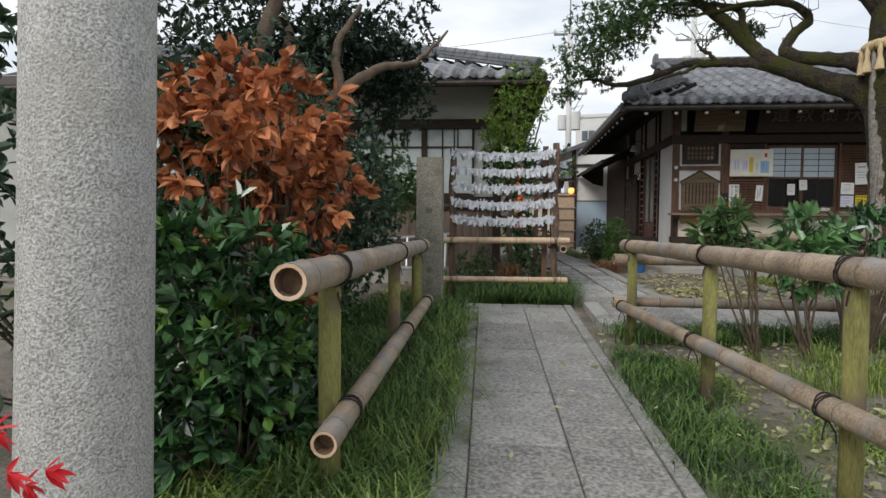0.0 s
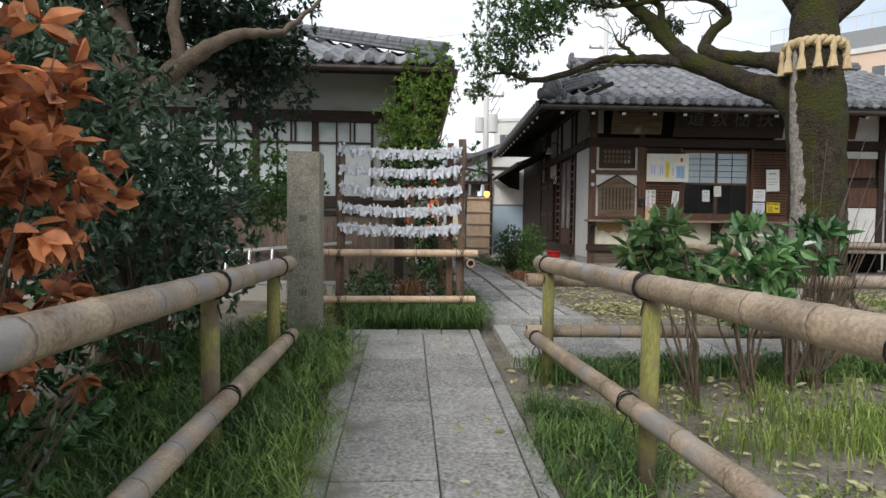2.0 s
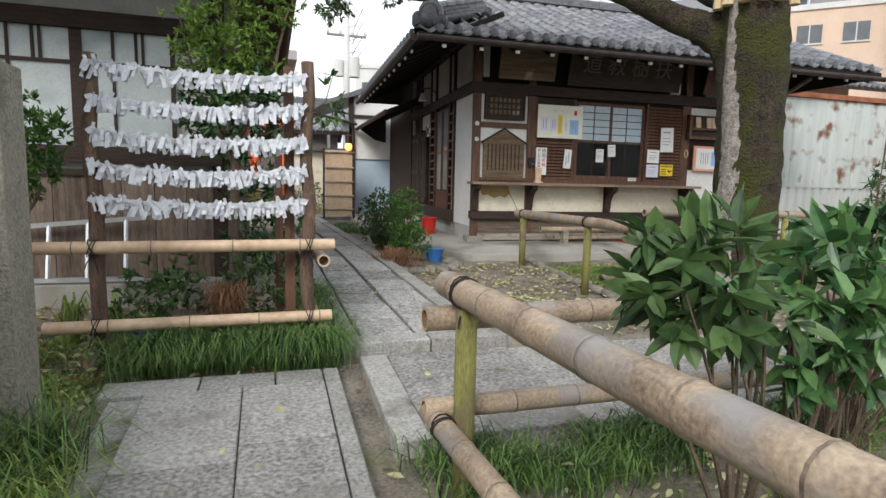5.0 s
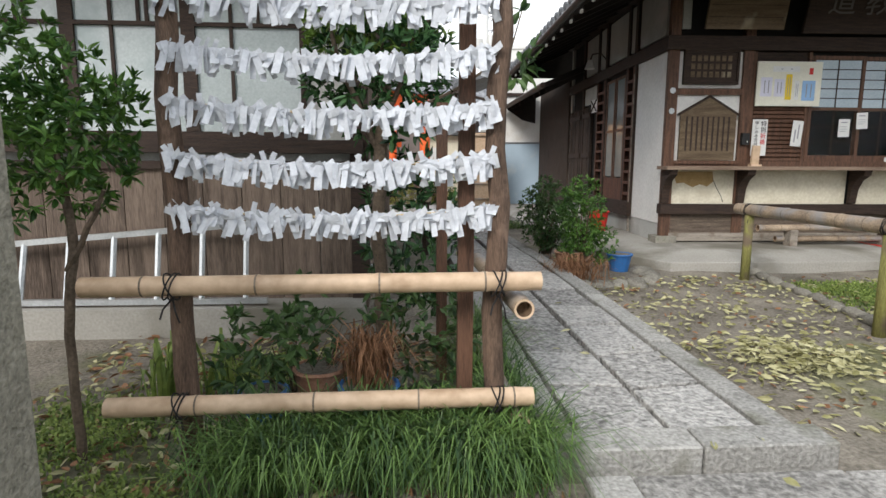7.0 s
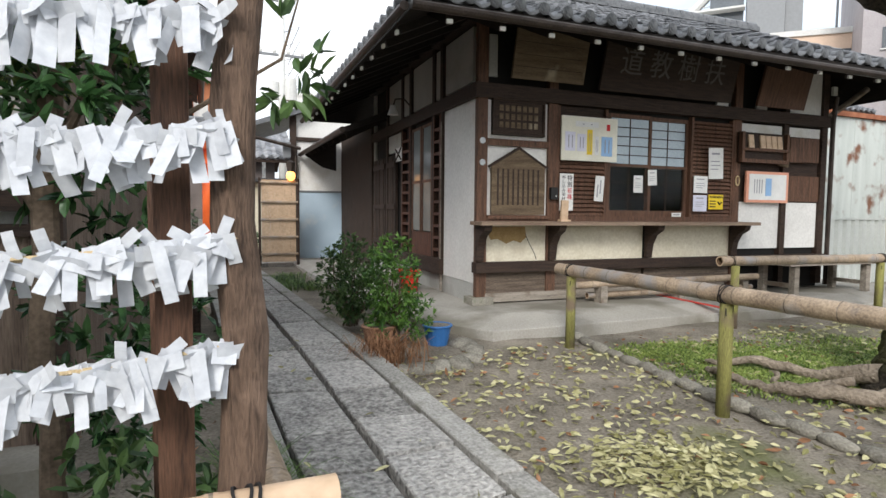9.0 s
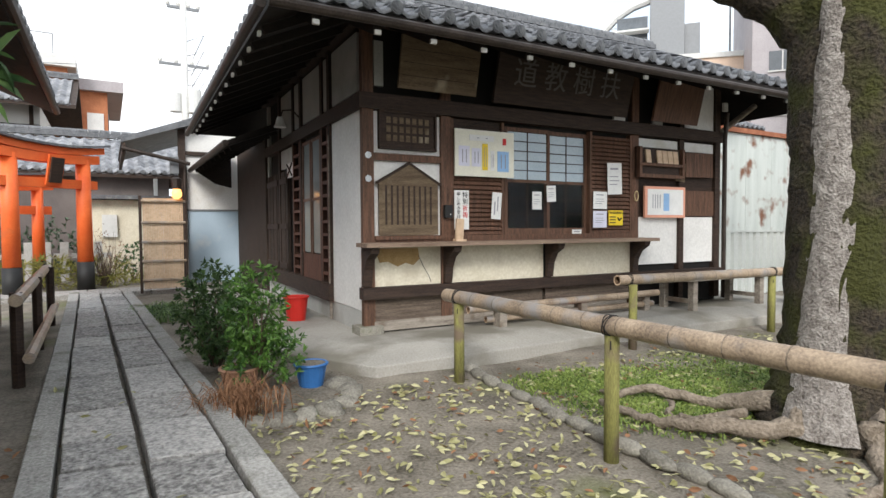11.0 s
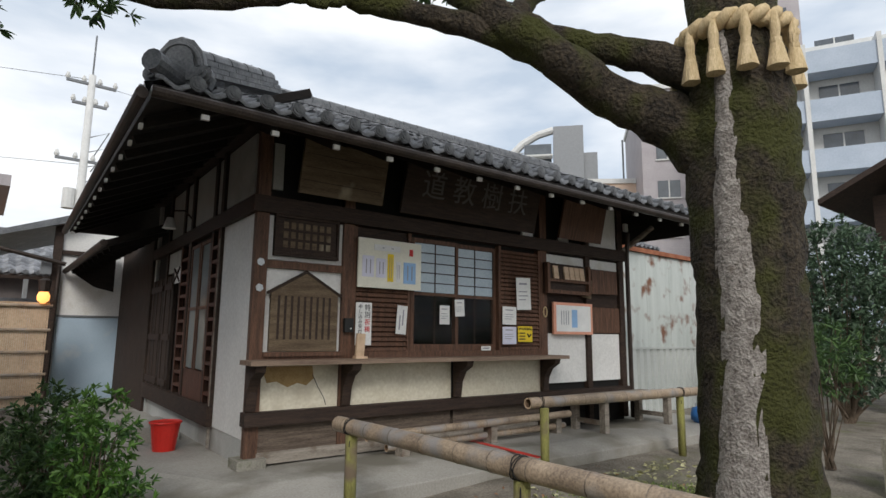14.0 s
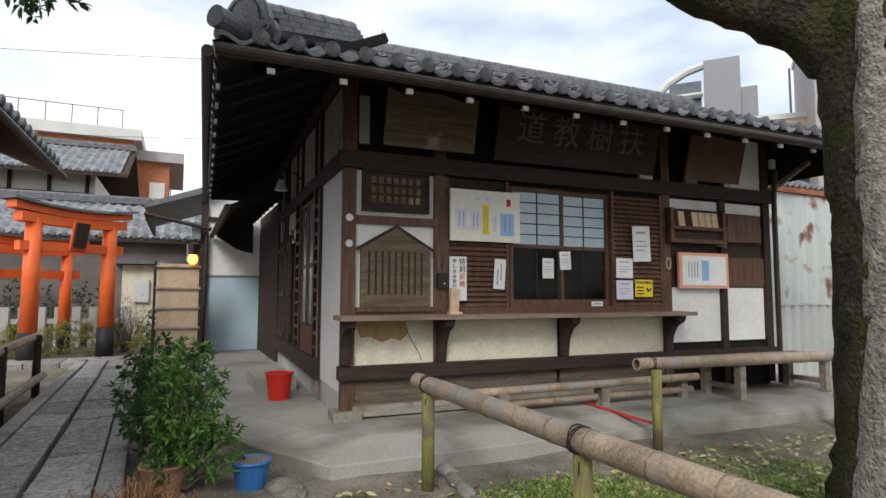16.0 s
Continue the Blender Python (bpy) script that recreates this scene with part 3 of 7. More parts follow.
# west side
op("west_plinth", 0.02, 0.14, 0.06, DEPTH, 0.63, 0.88, GREYPLASTER)
op("west_plaster", 0.01, 0.1, 0.08, 1.1, 0.88, 3.13, PLASTER)
op("corner_pipe", -0.03, 0.0, 1.13, 1.16, 0.65, 3.0, GREYWOOD, bevel=0)
op("west_lintel", -0.04, 0.08, 0.06, DEPTH, 3.13, 3.3, DARKWOOD_H)
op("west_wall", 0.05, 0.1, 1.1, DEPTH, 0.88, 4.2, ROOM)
op("west_sill", -0.06, 0.1, 1.1, DEPTH, 0.88, 1.1, DARKWOOD)
for v in (1.1, 1.42, 2.5, 2.95, 3.9):
    op("west_post", -0.025, 0.06, v, v + 0.1, 1.1, 4.2, DARKWOOD)
for v0, v1 in ((0.1, 1.05), (1.12, 2.45), (2.62, 3.85)):
    op("west_upper_plaster", 0.0, 0.05, v0 + 0.04, v1, 3.34, 4.0, GREYPLASTER)
op("west_eave_beam", -0.1, 0.1, 0.1, DEPTH, 4.05, 4.25, DARKWOOD_H)
# glazed sliding door with lattice beside it
op("side_door_panel", -0.01, 0.03, 1.55, 2.48, 1.1, 1.45, REDWOOD, "red-brown wooden kick panel")
for v0, v1 in ((1.55, 2.0), (2.04, 2.48)):
    op("side_door_glass", 0.0, 0.02, v0 + 0.04, v1 - 0.04, 1.47, 3.02, SIDEGLASS)
    for a, b in ((v0, v0 + 0.04), (v1 - 0.04, v1)):
        op("side_door_stile", -0.015, 0.03, a, b, 1.45, 3.06, BROWNWOOD)
    op("side_door_rail", -0.015, 0.03, v0 + 0.04, v1 - 0.04, 2.2, 2.24, BROWNWOOD)
    op("side_door_rail", -0.015, 0.03, v0 + 0.04, v1 - 0.04, 3.02, 3.06, BROWNWOOD)
for v0, v1 in ((1.2, 1.42), (2.6, 2.95)):
    op("lattice_stile", -0.03, 0.03, v0 - 0.035, v0, 1.12, 3.1, REDWOOD, bevel=0)
    op("lattice_stile", -0.03, 0.03, v1, v1 + 0.035, 1.12, 3.1, REDWOOD, bevel=0)
    for i in range(11):
        op("lattice_bar", -0.025, 0.03, v0, v1, 1.2 + i * 0.17, 1.24 + i * 0.17, REDWOOD, bevel=0)
for v0, v1 in ((3.4, 3.86), (4.05, 4.9)):
    n = round((v1 - v0) / 0.15)
    for i in range(n):
        a = v0 + (v1 - v0) * i / n
        op("door_plank", -0.02 - 0.006 * (i % 2), 0.03, a, a + (v1 - v0) / n - 0.008, 0.9, 2.75, SIDEPLANK, bevel=0)
    for z in (1.15, 1.8, 2.55):
        op("door_rail", -0.045, -0.0275, v0, v1, z, z + 0.09, DARKWOOD, bevel=0)
op("side_door_head_plaster", -0.01, 0.03, 3.1, 3.85, 2.8, 3.1, GREYPLASTER)

op("brace_panel", -0.03, -0.012, 2.98, 3.35, 2.62, 2.85, PLASTER)
for sgn in (-1, 1):
    part("brace", T([(-0.04, 3.0, 2.735 - sgn * 0.1), (-0.04, 3.33, 2.735 + sgn * 0.1)], 0.012, 4), DARKWOOD, office)
part("eave_strut", T([(END, -0.02, 3.3), (END + 0.75, -0.1, 3.78)], 0.045, 6), GREYWOOD, office, "pale slanting strut under the eave")
part("downpipe", T([(END + 0.05, -0.1, 3.6), (END + 0.06, -0.06, 3.2), (END + 0.06, -0.06, 0.66)], 0.035, 8), COPPER, office)
part("fuse_box", B(END - 0.05, END + 0.04, -0.12, -0.08, 3.62, 3.75), PALE_BOX, office)

# ---- roof ----
EV, EU, EZ, PITCH = -1.2, -1.22, 3.74, 0.46
RV, RU = 2.4, 0.15
RZ = EZ + PITCH * (RV - EV)
FAR_U, FAR_V = 7.2, 6.0


def tile_arrays():
    n, w, ln = 6, 0.27, 0.27
    v, f = [], []
    for y, dz in ((0, -0.022), (0, 0.012), (ln, -0.008)):
        for i in range(n + 1):
            x = w * i / n * 1.06
            v.append((x, y, 0.03 * math.cos(2 * math.pi * (i / n) - 0.5) + dz))
    for r in range(2):
        for i in range(n):
            a = r * (n + 1) + i
            f.append((a, a + 1, a + n + 2, a + n + 1))
    return v, f


TV, TF = tile_arrays()
TILE_MESH = bpy.data.meshes.new("roof_tile")
TILE_MESH.from_pydata(TV, [], TF)
TILE_MESH.materials.append(TILE_ONE)
TILE_MESH.polygons.foreach_set("use_smooth", [True] * len(TILE_MESH.polygons))


def tiled_slope(parent, origin, along, up, rows, span, singles=0, name="tile_field"):
    """Pantiles on a slope: span(row) gives the start and end along the eave; the lowest rows are single tiles."""
    a, u = Vector(along).normalized(), Vector(up).normalized()
    n = a.cross(u).normalized()
    base = Matrix((a, u, n)).transposed().to_4x4()
    tv = np.array(TV)
    vs, fs, k = [], [], 0
    rng = random.Random(3)
    for r in range(rows):
        x0, x1 = span(r)
        for c in range(math.ceil(x0 / 0.27 - 0.01), math.floor(x1 / 0.27 + 0.01)):
            p = Vector(origin) + a * (c * 0.27) + u * (r * 0.225 - 0.03) + n * rng.uniform(0.0, 0.008)
            if r * 1.0 < singles:
                ob = new("roof_tile", TILE_MESH)
                ob.parent = parent
                ob.matrix_basis = Matrix.Translation(p) @ base
            else:
                m = np.array(base.to_3x3())
                vs.append(tv @ m.T + np.array(p))
                fs += [tuple(i + k * len(TV) for i in q) for q in TF]
                k += 1
    if vs:
        ob = arrays(name, np.concatenate(vs).tolist(), fs, TILE, parent, smooth=True)
        ob["kind"] = "stuff"


def eave_discs(parent, start, along, out, count, step=0.27, r=0.064):
    """Round-ended eave tiles along an eave; each is a piece of its own."""
    a, o = Vector(along).normalized(), Vector(out).normalized()
    bm = bmesh.new()
    tube(bm, [Vector((0, 0, 0)), o * 0.1], r, 12)
    tube(bm, [o * 0.1, o * 0.108], r * 0.78, 12)
    tube(bm, [o * 0.108, o * 0.114], r * 0.45, 10)
    prism_v = [bm.verts.new(Vector(a) * x + o * y + Vector((0, 0, z))) for x, y, z in
               ((0.03, 0.0, 0.01), (0.13, 0.0, -0.035), (0.24, 0.0, 0.01), (0.24, 0.06, -0.05), (0.13, 0.06, -0.095), (0.03, 0.06, -0.05))]
    for q in ((0, 1, 4, 5), (1, 2, 3, 4)):
        bm.faces.new([prism_v[i] for i in q])
    bm.normal_update()
    me = bpy.data.meshes.new("eave_tile")
    bm.to_mesh(me)
    bm.free()
    me.materials.append(TILE_DARK)
    for i in range(count):
        ob = new("eave_tile", me)
        ob.parent = parent
        ob.location = Vector(start) + a * (i * step)


roof = part("roof", bmesh.new(), DARKWOOD, office, "grey pantile roof with hip ridges and an ornamental end tile")
deck = bmesh.new()


def quad(bm, *pts):
    bm.faces.new([bm.verts.new(p) for p in pts])


hip = RU - EU
hz = EZ + PITCH * hip
for dz in (-0.02, -0.11):
    quad(deck, (EU, EV, EZ + dz), (FAR_U, EV, EZ + dz), (FAR_U, RV, RZ + dz), (RU, RV, RZ + dz), (RU, EV + hip, hz + dz))
    quad(deck, (EU, EV, EZ + dz), (RU, EV + hip, hz + dz), (RU, FAR_V - hip, hz + dz), (EU, FAR_V, EZ + dz))
    quad(deck, (EU, FAR_V, EZ + dz), (RU, FAR_V - hip, hz + dz), (RU, RV, RZ + dz), (FAR_U, RV, RZ + dz), (FAR_U, FAR_V, EZ + dz))
quad(deck, (RU, EV + hip, hz), (RU, FAR_V - hip, hz), (RU, RV, RZ))
quad(deck, (EU, EV, EZ - 0.02), (FAR_U, EV, EZ - 0.02), (FAR_U, EV, EZ - 0.11), (EU, EV, EZ - 0.11))
quad(deck, (EU, EV, EZ - 0.02), (EU, FAR_V, EZ - 0.02), (EU, FAR_V, EZ - 0.11), (EU, EV, EZ - 0.11))
quad(deck, (FAR_U, EV, EZ - 0.11), (FAR_U, RV, RZ - 0.11), (FAR_U, FAR_V, EZ - 0.11))
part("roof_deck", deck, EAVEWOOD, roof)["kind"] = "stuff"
cs = 1 / math.hypot(1, PITCH)
rows_front = int((RV - EV) / cs / 0.225)
tiled_slope(roof, (EU, EV, EZ + 0.03), (1, 0, 0), (0, 1, PITCH), rows_front,
            lambda r: (min(r * 0.225 * cs, hip), FAR_U - EU), singles=9)
tiled_slope(roof, (EU, FAR_V, EZ + 0.03), (0, -1, 0), (1, 0, PITCH), int(hip / cs / 0.225),
            lambda r: (r * 0.225 * cs, FAR_V - EV - r * 0.225 * cs))
eave_discs(roof, (EU + 0.3, EV + 0.06, EZ + 0.05), (1, 0, 0), (0, -1, 0), 30)
eave_discs(roof, (EU + 0.06, EV + 0.4, EZ + 0.05), (0, 1, 0), (-1, 0, 0), 24)


def ridge(p, q, layers=3, w=0.2, parent=roof):
    """A ridge of stacked flat tiles with a round cap."""
    p, q = Vector(p), Vector(q)
    d = (q - p).normalized()
    s = d.cross(Vector((0, 0, 1))).normalized()
    m = Matrix((d, s, d.cross(s) * -1)).transposed().to_4x4()
    m.translation = p
    ln = (q - p).length
    for i in range(layers):
        k = w * (1 - 0.12 * i) / 2
        n = max(1, int(ln / 0.3))
        bm = bmesh.new()
        for j in range(n):
            x = j * ln / n + (0.15 if i % 2 else 0)
            box(bm, x, min(ln, x + ln / n - 0.008), -k, k, i * 0.05, i * 0.05 + 0.042, m)
        part("ridge_course", bm, TILE_DARK, parent, bevel=0)["kind"] = "stuff"
    cap = bmesh.new()
    n = max(1, int(ln / 0.28))
    for j in range(n):
        tube(cap, [m @ Vector((j * ln / n, 0, layers * 0.05 + 0.02)), m @ Vector(((j + 1) * ln / n - 0.012, 0, layers * 0.05 + 0.02))], [0.075, 0.07], 10)
    part("ridge_cap", cap, TILE_DARK, parent, smooth=False)["kind"] = "stuff"


def ogre_tile(p, out, parent=roof, s=1.0):
    """The ornamental end tile: a shouldered plate with scrolls and a round nose."""
    o = Vector(out).normalized()
    a = Vector((0, 0, 1)).cross(o).normalized()
    m = Matrix((a, o, Vector((0, 0, 1)))).transposed().to_4x4()
    m.translation = p
    m = m @ Matrix.Scale(s, 4)
    bm = bmesh.new()
    outline = [(-0.24, -0.05), (-0.27, 0.05), (-0.2, 0.12), (-0.17, 0.26), (-0.1, 0.35), (0, 0.38), (0.1, 0.35), (0.17, 0.26), (0.2, 0.12), (0.27, 0.05), (0.24, -0.05)]
    prism(bm, outline, "y", -0.05, 0.03)
    prism(bm, [(x * 0.62, z * 0.72 + 0.04) for x, z in outline], "y", 0.03, 0.055)
    for sx in (-1, 1):
        tube(bm, [(sx * 0.2, 0.0, 0.05), (sx * 0.2, 0.06, 0.05)], 0.075, 12)
        tube(bm, [(sx * 0.2, 0.06, 0.05), (sx * 0.2, 0.09, 0.05)], 0.045, 12)
        tube(bm, [(sx * 0.2, 0.09, 0.05), (sx * 0.2, 0.105, 0.05)], 0.02, 8)
    arch = [(0.17 * math.cos(t), 0.045, 0.12 + 0.19 * math.sin(t)) for t in np.linspace(0, math.pi, 11)]
    tube(bm, arch, 0.022, 6)
    bm.transform(m)
    bmesh.ops.recalc_face_normals(bm, faces=bm.faces[:])
    return part("ornamental_end_tile", bm, TILE_DARK, parent, "dark grey scrolled end tile", bevel=0)


ridge((EU + 0.3, EV + 0.3, EZ + 0.24), (RU - 0.02, EV + hip - 0.02, hz + 0.1), 3, 0.26)
ridge((RU, RV, RZ + 0.02), (FAR_U, RV, RZ + 0.02), 2, 0.26)
ridge((RU + 0.1, EV + hip, hz + 0.05), (RU + 0.1, RV, RZ + 0.05), 1, 0.22)
ogre_tile(Vector((EU + 0.22, EV + 0.22, EZ + 0.13)), (-0.75, -1, 0))
nose = bmesh.new()
tube(nose, [(EU + 0.25, EV + 0.25, EZ + 0.16), (EU - 0.03, EV - 0.0, EZ + 0.17)], [0.075, 0.085], 12)
part("corner_nose_tile", nose, TILE_DARK, roof)
ogre_tile(Vector((RU, RV, RZ + 0.03)), (-1, 0, 0), s=0.8)
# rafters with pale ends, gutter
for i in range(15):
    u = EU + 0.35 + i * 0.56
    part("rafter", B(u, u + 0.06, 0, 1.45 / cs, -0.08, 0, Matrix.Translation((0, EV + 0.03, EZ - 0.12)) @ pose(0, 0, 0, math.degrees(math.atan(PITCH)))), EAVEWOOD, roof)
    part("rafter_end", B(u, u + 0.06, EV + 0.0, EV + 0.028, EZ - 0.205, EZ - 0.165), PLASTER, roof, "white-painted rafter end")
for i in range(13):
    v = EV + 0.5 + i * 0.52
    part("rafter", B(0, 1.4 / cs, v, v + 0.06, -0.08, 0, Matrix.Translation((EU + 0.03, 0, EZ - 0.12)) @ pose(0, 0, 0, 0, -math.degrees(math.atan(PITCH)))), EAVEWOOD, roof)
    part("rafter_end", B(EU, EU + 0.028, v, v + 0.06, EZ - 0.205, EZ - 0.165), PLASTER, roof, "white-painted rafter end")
part("gutter", T([(EU - 0.02, EV - 0.06, EZ - 0.1), (FAR_U, EV - 0.06, EZ - 0.14)], 0.045, 10), COPPER, roof, "dark metal gutter")
part("gutter", T([(EU - 0.07, EV, EZ - 0.1), (EU - 0.07, FAR_V, EZ - 0.12)], 0.045, 10), COPPER, roof, "dark metal gutter")

# low wing to the rear with white wall, blue sheet and its own eave
wing = thing("rear_wing", "white plastered rear wing with pale blue lower sheet", "building")
part("wall", B(2.93, 4.2, 20.4, 20.6, 0.55, 4.2), PLASTER, wing)
part("blue_sheet", B(2.95, 4.1, 20.37, 20.397, 0.62, 2.2), PANEL_BLUE, wing, "pale blue painted sheet")
part("sheet_cap", B(2.94, 4.1, 20.35, 20.397, 2.203, 2.24), STEEL, wing)
part("dark_post", B(2.78, 2.92, 20.32, 20.46, 0.55, 4.0), DARKWOOD, wing)
part("cross_beam", B(2.93, 3.6, 20.34, 20.398, 3.42, 3.5), DARKWOOD, wing)
part("side_wall", B(4.0, 4.1, 17.7, 20.36, 0.6, 3.5), SIDEPLANK, wing)
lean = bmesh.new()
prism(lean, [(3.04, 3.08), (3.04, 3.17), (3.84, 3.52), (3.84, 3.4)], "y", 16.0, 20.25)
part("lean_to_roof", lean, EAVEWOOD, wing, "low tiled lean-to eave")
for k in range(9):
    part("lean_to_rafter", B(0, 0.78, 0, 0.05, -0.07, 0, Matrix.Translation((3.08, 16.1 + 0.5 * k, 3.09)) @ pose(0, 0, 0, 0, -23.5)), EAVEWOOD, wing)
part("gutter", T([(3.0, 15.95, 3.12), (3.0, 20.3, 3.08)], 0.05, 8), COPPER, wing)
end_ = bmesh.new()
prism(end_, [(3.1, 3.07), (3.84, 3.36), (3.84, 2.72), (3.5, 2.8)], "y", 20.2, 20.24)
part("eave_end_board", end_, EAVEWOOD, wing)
r2 = bmesh.new()
prism(r2, [(1.7, 3.58), (1.7, 3.68), (3.2, 4.25), (3.2, 4.1)], "y", 20.1, 24)
part("roof", r2, TILE_DARK, wing)
part("roof_fascia", B(1.72, 1.78, 20.1, 24, 3.36, 3.57), DARKWOOD, wing)
part("gutter", T([(1.7, 20.05, 3.46), (2.98, 20.1, 3.2)], 0.04, 8), COPPER, wing)
part("drainpipe", T([(2.9, 20.28, 3.2), (2.88, 20.28, 0.6)], 0.035, 8), COPPER, wing)
part("meter_box", B(2.6, 2.77, 20.2, 20.3, 3.0, 3.35), STEEL, wing)

# ---- dwelling on the west side ----
house = thing("dwelling", "old timber dwelling with frosted windows and a grey tiled roof", "house")
HY, HX = 9.75, 0.12
part("foundation", B(-9, HX, HY - 0.35, HY + 0.1, 0.1, 0.6), CONC, house, bevel=0.01)
wl_ = bmesh.new()
box(wl_, -9, HX, HY + 0.02, HY + 0.15, 0.6, 4.0)
box(wl_, HX - 0.15, HX - 0.002, HY + 0.15, 16.6, 0.5, 4.0)
part("wall", wl_, GREYPLASTER, house)
for i in range(26):
    part("wall_board", B(-7.6 + i * 0.295, -7.6 + i * 0.295 + 0.288, HY - 0.015, HY + 0.018, 0.6, 1.62), BOARD, house, bevel=0)
for i in range(24):
    part("wall_board", B(HX, HX + 0.02, HY + 0.05 + i * 0.28, HY + 0.05 + i * 0.28 + 0.272, 0.5, 3.3), BOARD, house, bevel=0)
part("sill", B(-8, HX, HY - 0.1, HY + 0.018, 1.74, 1.84), DARKWOOD_H, house)
part("rail", B(-8, HX, HY - 0.05, HY + 0.018, 1.62, 1.68), DARKWOOD_H, house)
part("head_beam", B(-8, HX, HY - 0.08, HY + 0.018, 2.98, 3.14), DARKWOOD_H, house)
part("top_beam", B(-8, HX + 0.05, HY - 0.1, HY + 0.018, 3.7, 3.85), DARKWOOD_H, house)
part("corner_post", B(HX - 0.1, HX + 0.04, HY - 0.04, HY + 0.05, 0.6, 4.0), DARKWOOD, house)
for i in range(9):
    x1 = -0.3 - i * 0.86
    win = part("window", B(x1 - 0.84, x1, HY - 0.01, HY + 0.015, 1.84, 2.98), FROST, house, "frosted glass window with dark bars")
    for a, b, z0, z1 in ((x1 - 0.86, x1 - 0.8, 1.84, 2.98), (x1 - 0.04, x1, 1.84, 2.98), (x1 - 0.8, x1 - 0.04, 1.84, 1.9), (x1 - 0.8, x1 - 0.04, 2.66, 2.69)):
        part("window_bar", B(a, b, HY - 0.035, HY - 0.012, z0, z1), DARKWOOD, win)
    for k in (0.28, 0.34, 0.54):
        part("window_bar", B(x1 - k - 0.012, x1 - k + 0.012, HY - 0.03, HY - 0.012, 2.69 if k < 0.5 else 1.9, 2.98), DARKWOOD, win)
hroof = part("roof", bmesh.new(), DARKWOOD, house, "grey pantile roof")
HE, HYE, HEZ, HP = 0.78, 8.85, 3.62, 0.42
hd = bmesh.new()
for dz in (-0.02, -0.12):
    quad(hd, (-9, HYE, HEZ + dz), (HE, HYE, HEZ + dz), (HE - 2.4, HYE + 2.4, HEZ + 2.4 * HP + dz), (-9, HYE + 2.4, HEZ + 2.4 * HP + dz))
    quad(hd, (HE, HYE, HEZ + dz), (HE, 16.8, HEZ + dz), (HE - 2.4, 16.8, HEZ + 2.4 * HP + dz), (HE - 2.4, HYE + 2.4, HEZ + 2.4 * HP + dz))
quad(hd, (-9, HYE, HEZ - 0.02), (HE, HYE, HEZ - 0.02), (HE, HYE, HEZ - 0.12), (-9, HYE, HEZ - 0.12))
quad(hd, (HE, HYE, HEZ - 0.02), (HE, 16.8, HEZ - 0.02), (HE, 16.8, HEZ - 0.12), (HE, HYE, HEZ - 0.12))
quad(hd, (HE, 16.8, HEZ), (HE, 16.8, HEZ - 0.12), (HE - 2.4, 16.8, HEZ + 2.4 * HP - 0.12), (HE - 2.4, 16.8, HEZ + 2.4 * HP))
part("roof_deck", hd, DARKWOOD, hroof)
hc = 1 / math.hypot(1, HP)
tiled_slope(hroof, (-9, HYE, HEZ + 0.03), (1, 0, 0), (0, 1, HP), int(2.4 / hc / 0.225), lambda r: (2.5, 9 + HE - r * 0.225 * hc))
tiled_slope(hroof, (HE, HYE, HEZ + 0.03), (0, 1, 0), (-1, 0, HP), int(2.4 / hc / 0.225), lambda r: (r * 0.225 * hc, 7.9))
eave_discs(hroof, (HE - 26 * 0.27, HYE + 0.05, HEZ + 0.05), (1, 0, 0), (0, -1, 0), 26)
eave_discs(hroof, (HE - 0.05, HYE + 0.2, HEZ + 0.05), (0, 1, 0), (1, 0, 0), 28)
ridge((HE - 0.1, HYE + 0.1, HEZ + 0.12), (HE - 2.4, HYE + 2.4, HEZ + 2.4 * HP + 0.08), 2, 0.22, hroof)
ridge((-9, HYE + 2.4, HEZ + 2.4 * HP + 0.05), (HE - 2.4, HYE + 2.4, HEZ + 2.4 * HP + 0.05), 4, 0.24, hroof)
part("gutter", T([(-9, HYE - 0.05, HEZ - 0.1), (HE, HYE - 0.05, HEZ - 0.1)], 0.045, 8), COPPER, hroof)
part("gutter", T([(HE + 0.05, HYE, HEZ - 0.1), (HE + 0.05, 16.8, HEZ - 0.1)], 0.045, 8), COPPER, hroof)


# ---- stone path and kerbs ----
def pavement(name, label):
    return tagged(part(name, bmesh.new(), SLAB), label, "pavement", kind="structure")


def slab(parent, pts, z, mat=SLAB, thick=0.12, name="paving_slab", dz=0.0, inset=0.006):
    """One stone, given its four corners in plan, that follows the fall of the ground."""
    c = np.mean(np.array(pts), 0)
    q = [tuple(c + (np.array(p) - c) * (1 - inset / max(0.05, np.linalg.norm(np.array(p) - c)))) for p in pts]
    bm = bmesh.new()
    top = [bm.verts.new((x, y, gz(y) + z + dz)) for x, y in q]
    low = [bm.verts.new((x, y, gz(y) + z - thick)) for x, y in q]
    bm.faces.new(top)
    for i in range(4):
        j = (i + 1) % 4
        bm.faces.new((top[j], top[i], low[i], low[j]))
    bmesh.ops.recalc_face_normals(bm, faces=bm.faces[:])
    return part(name, bm, mat, parent, bevel=0.007)


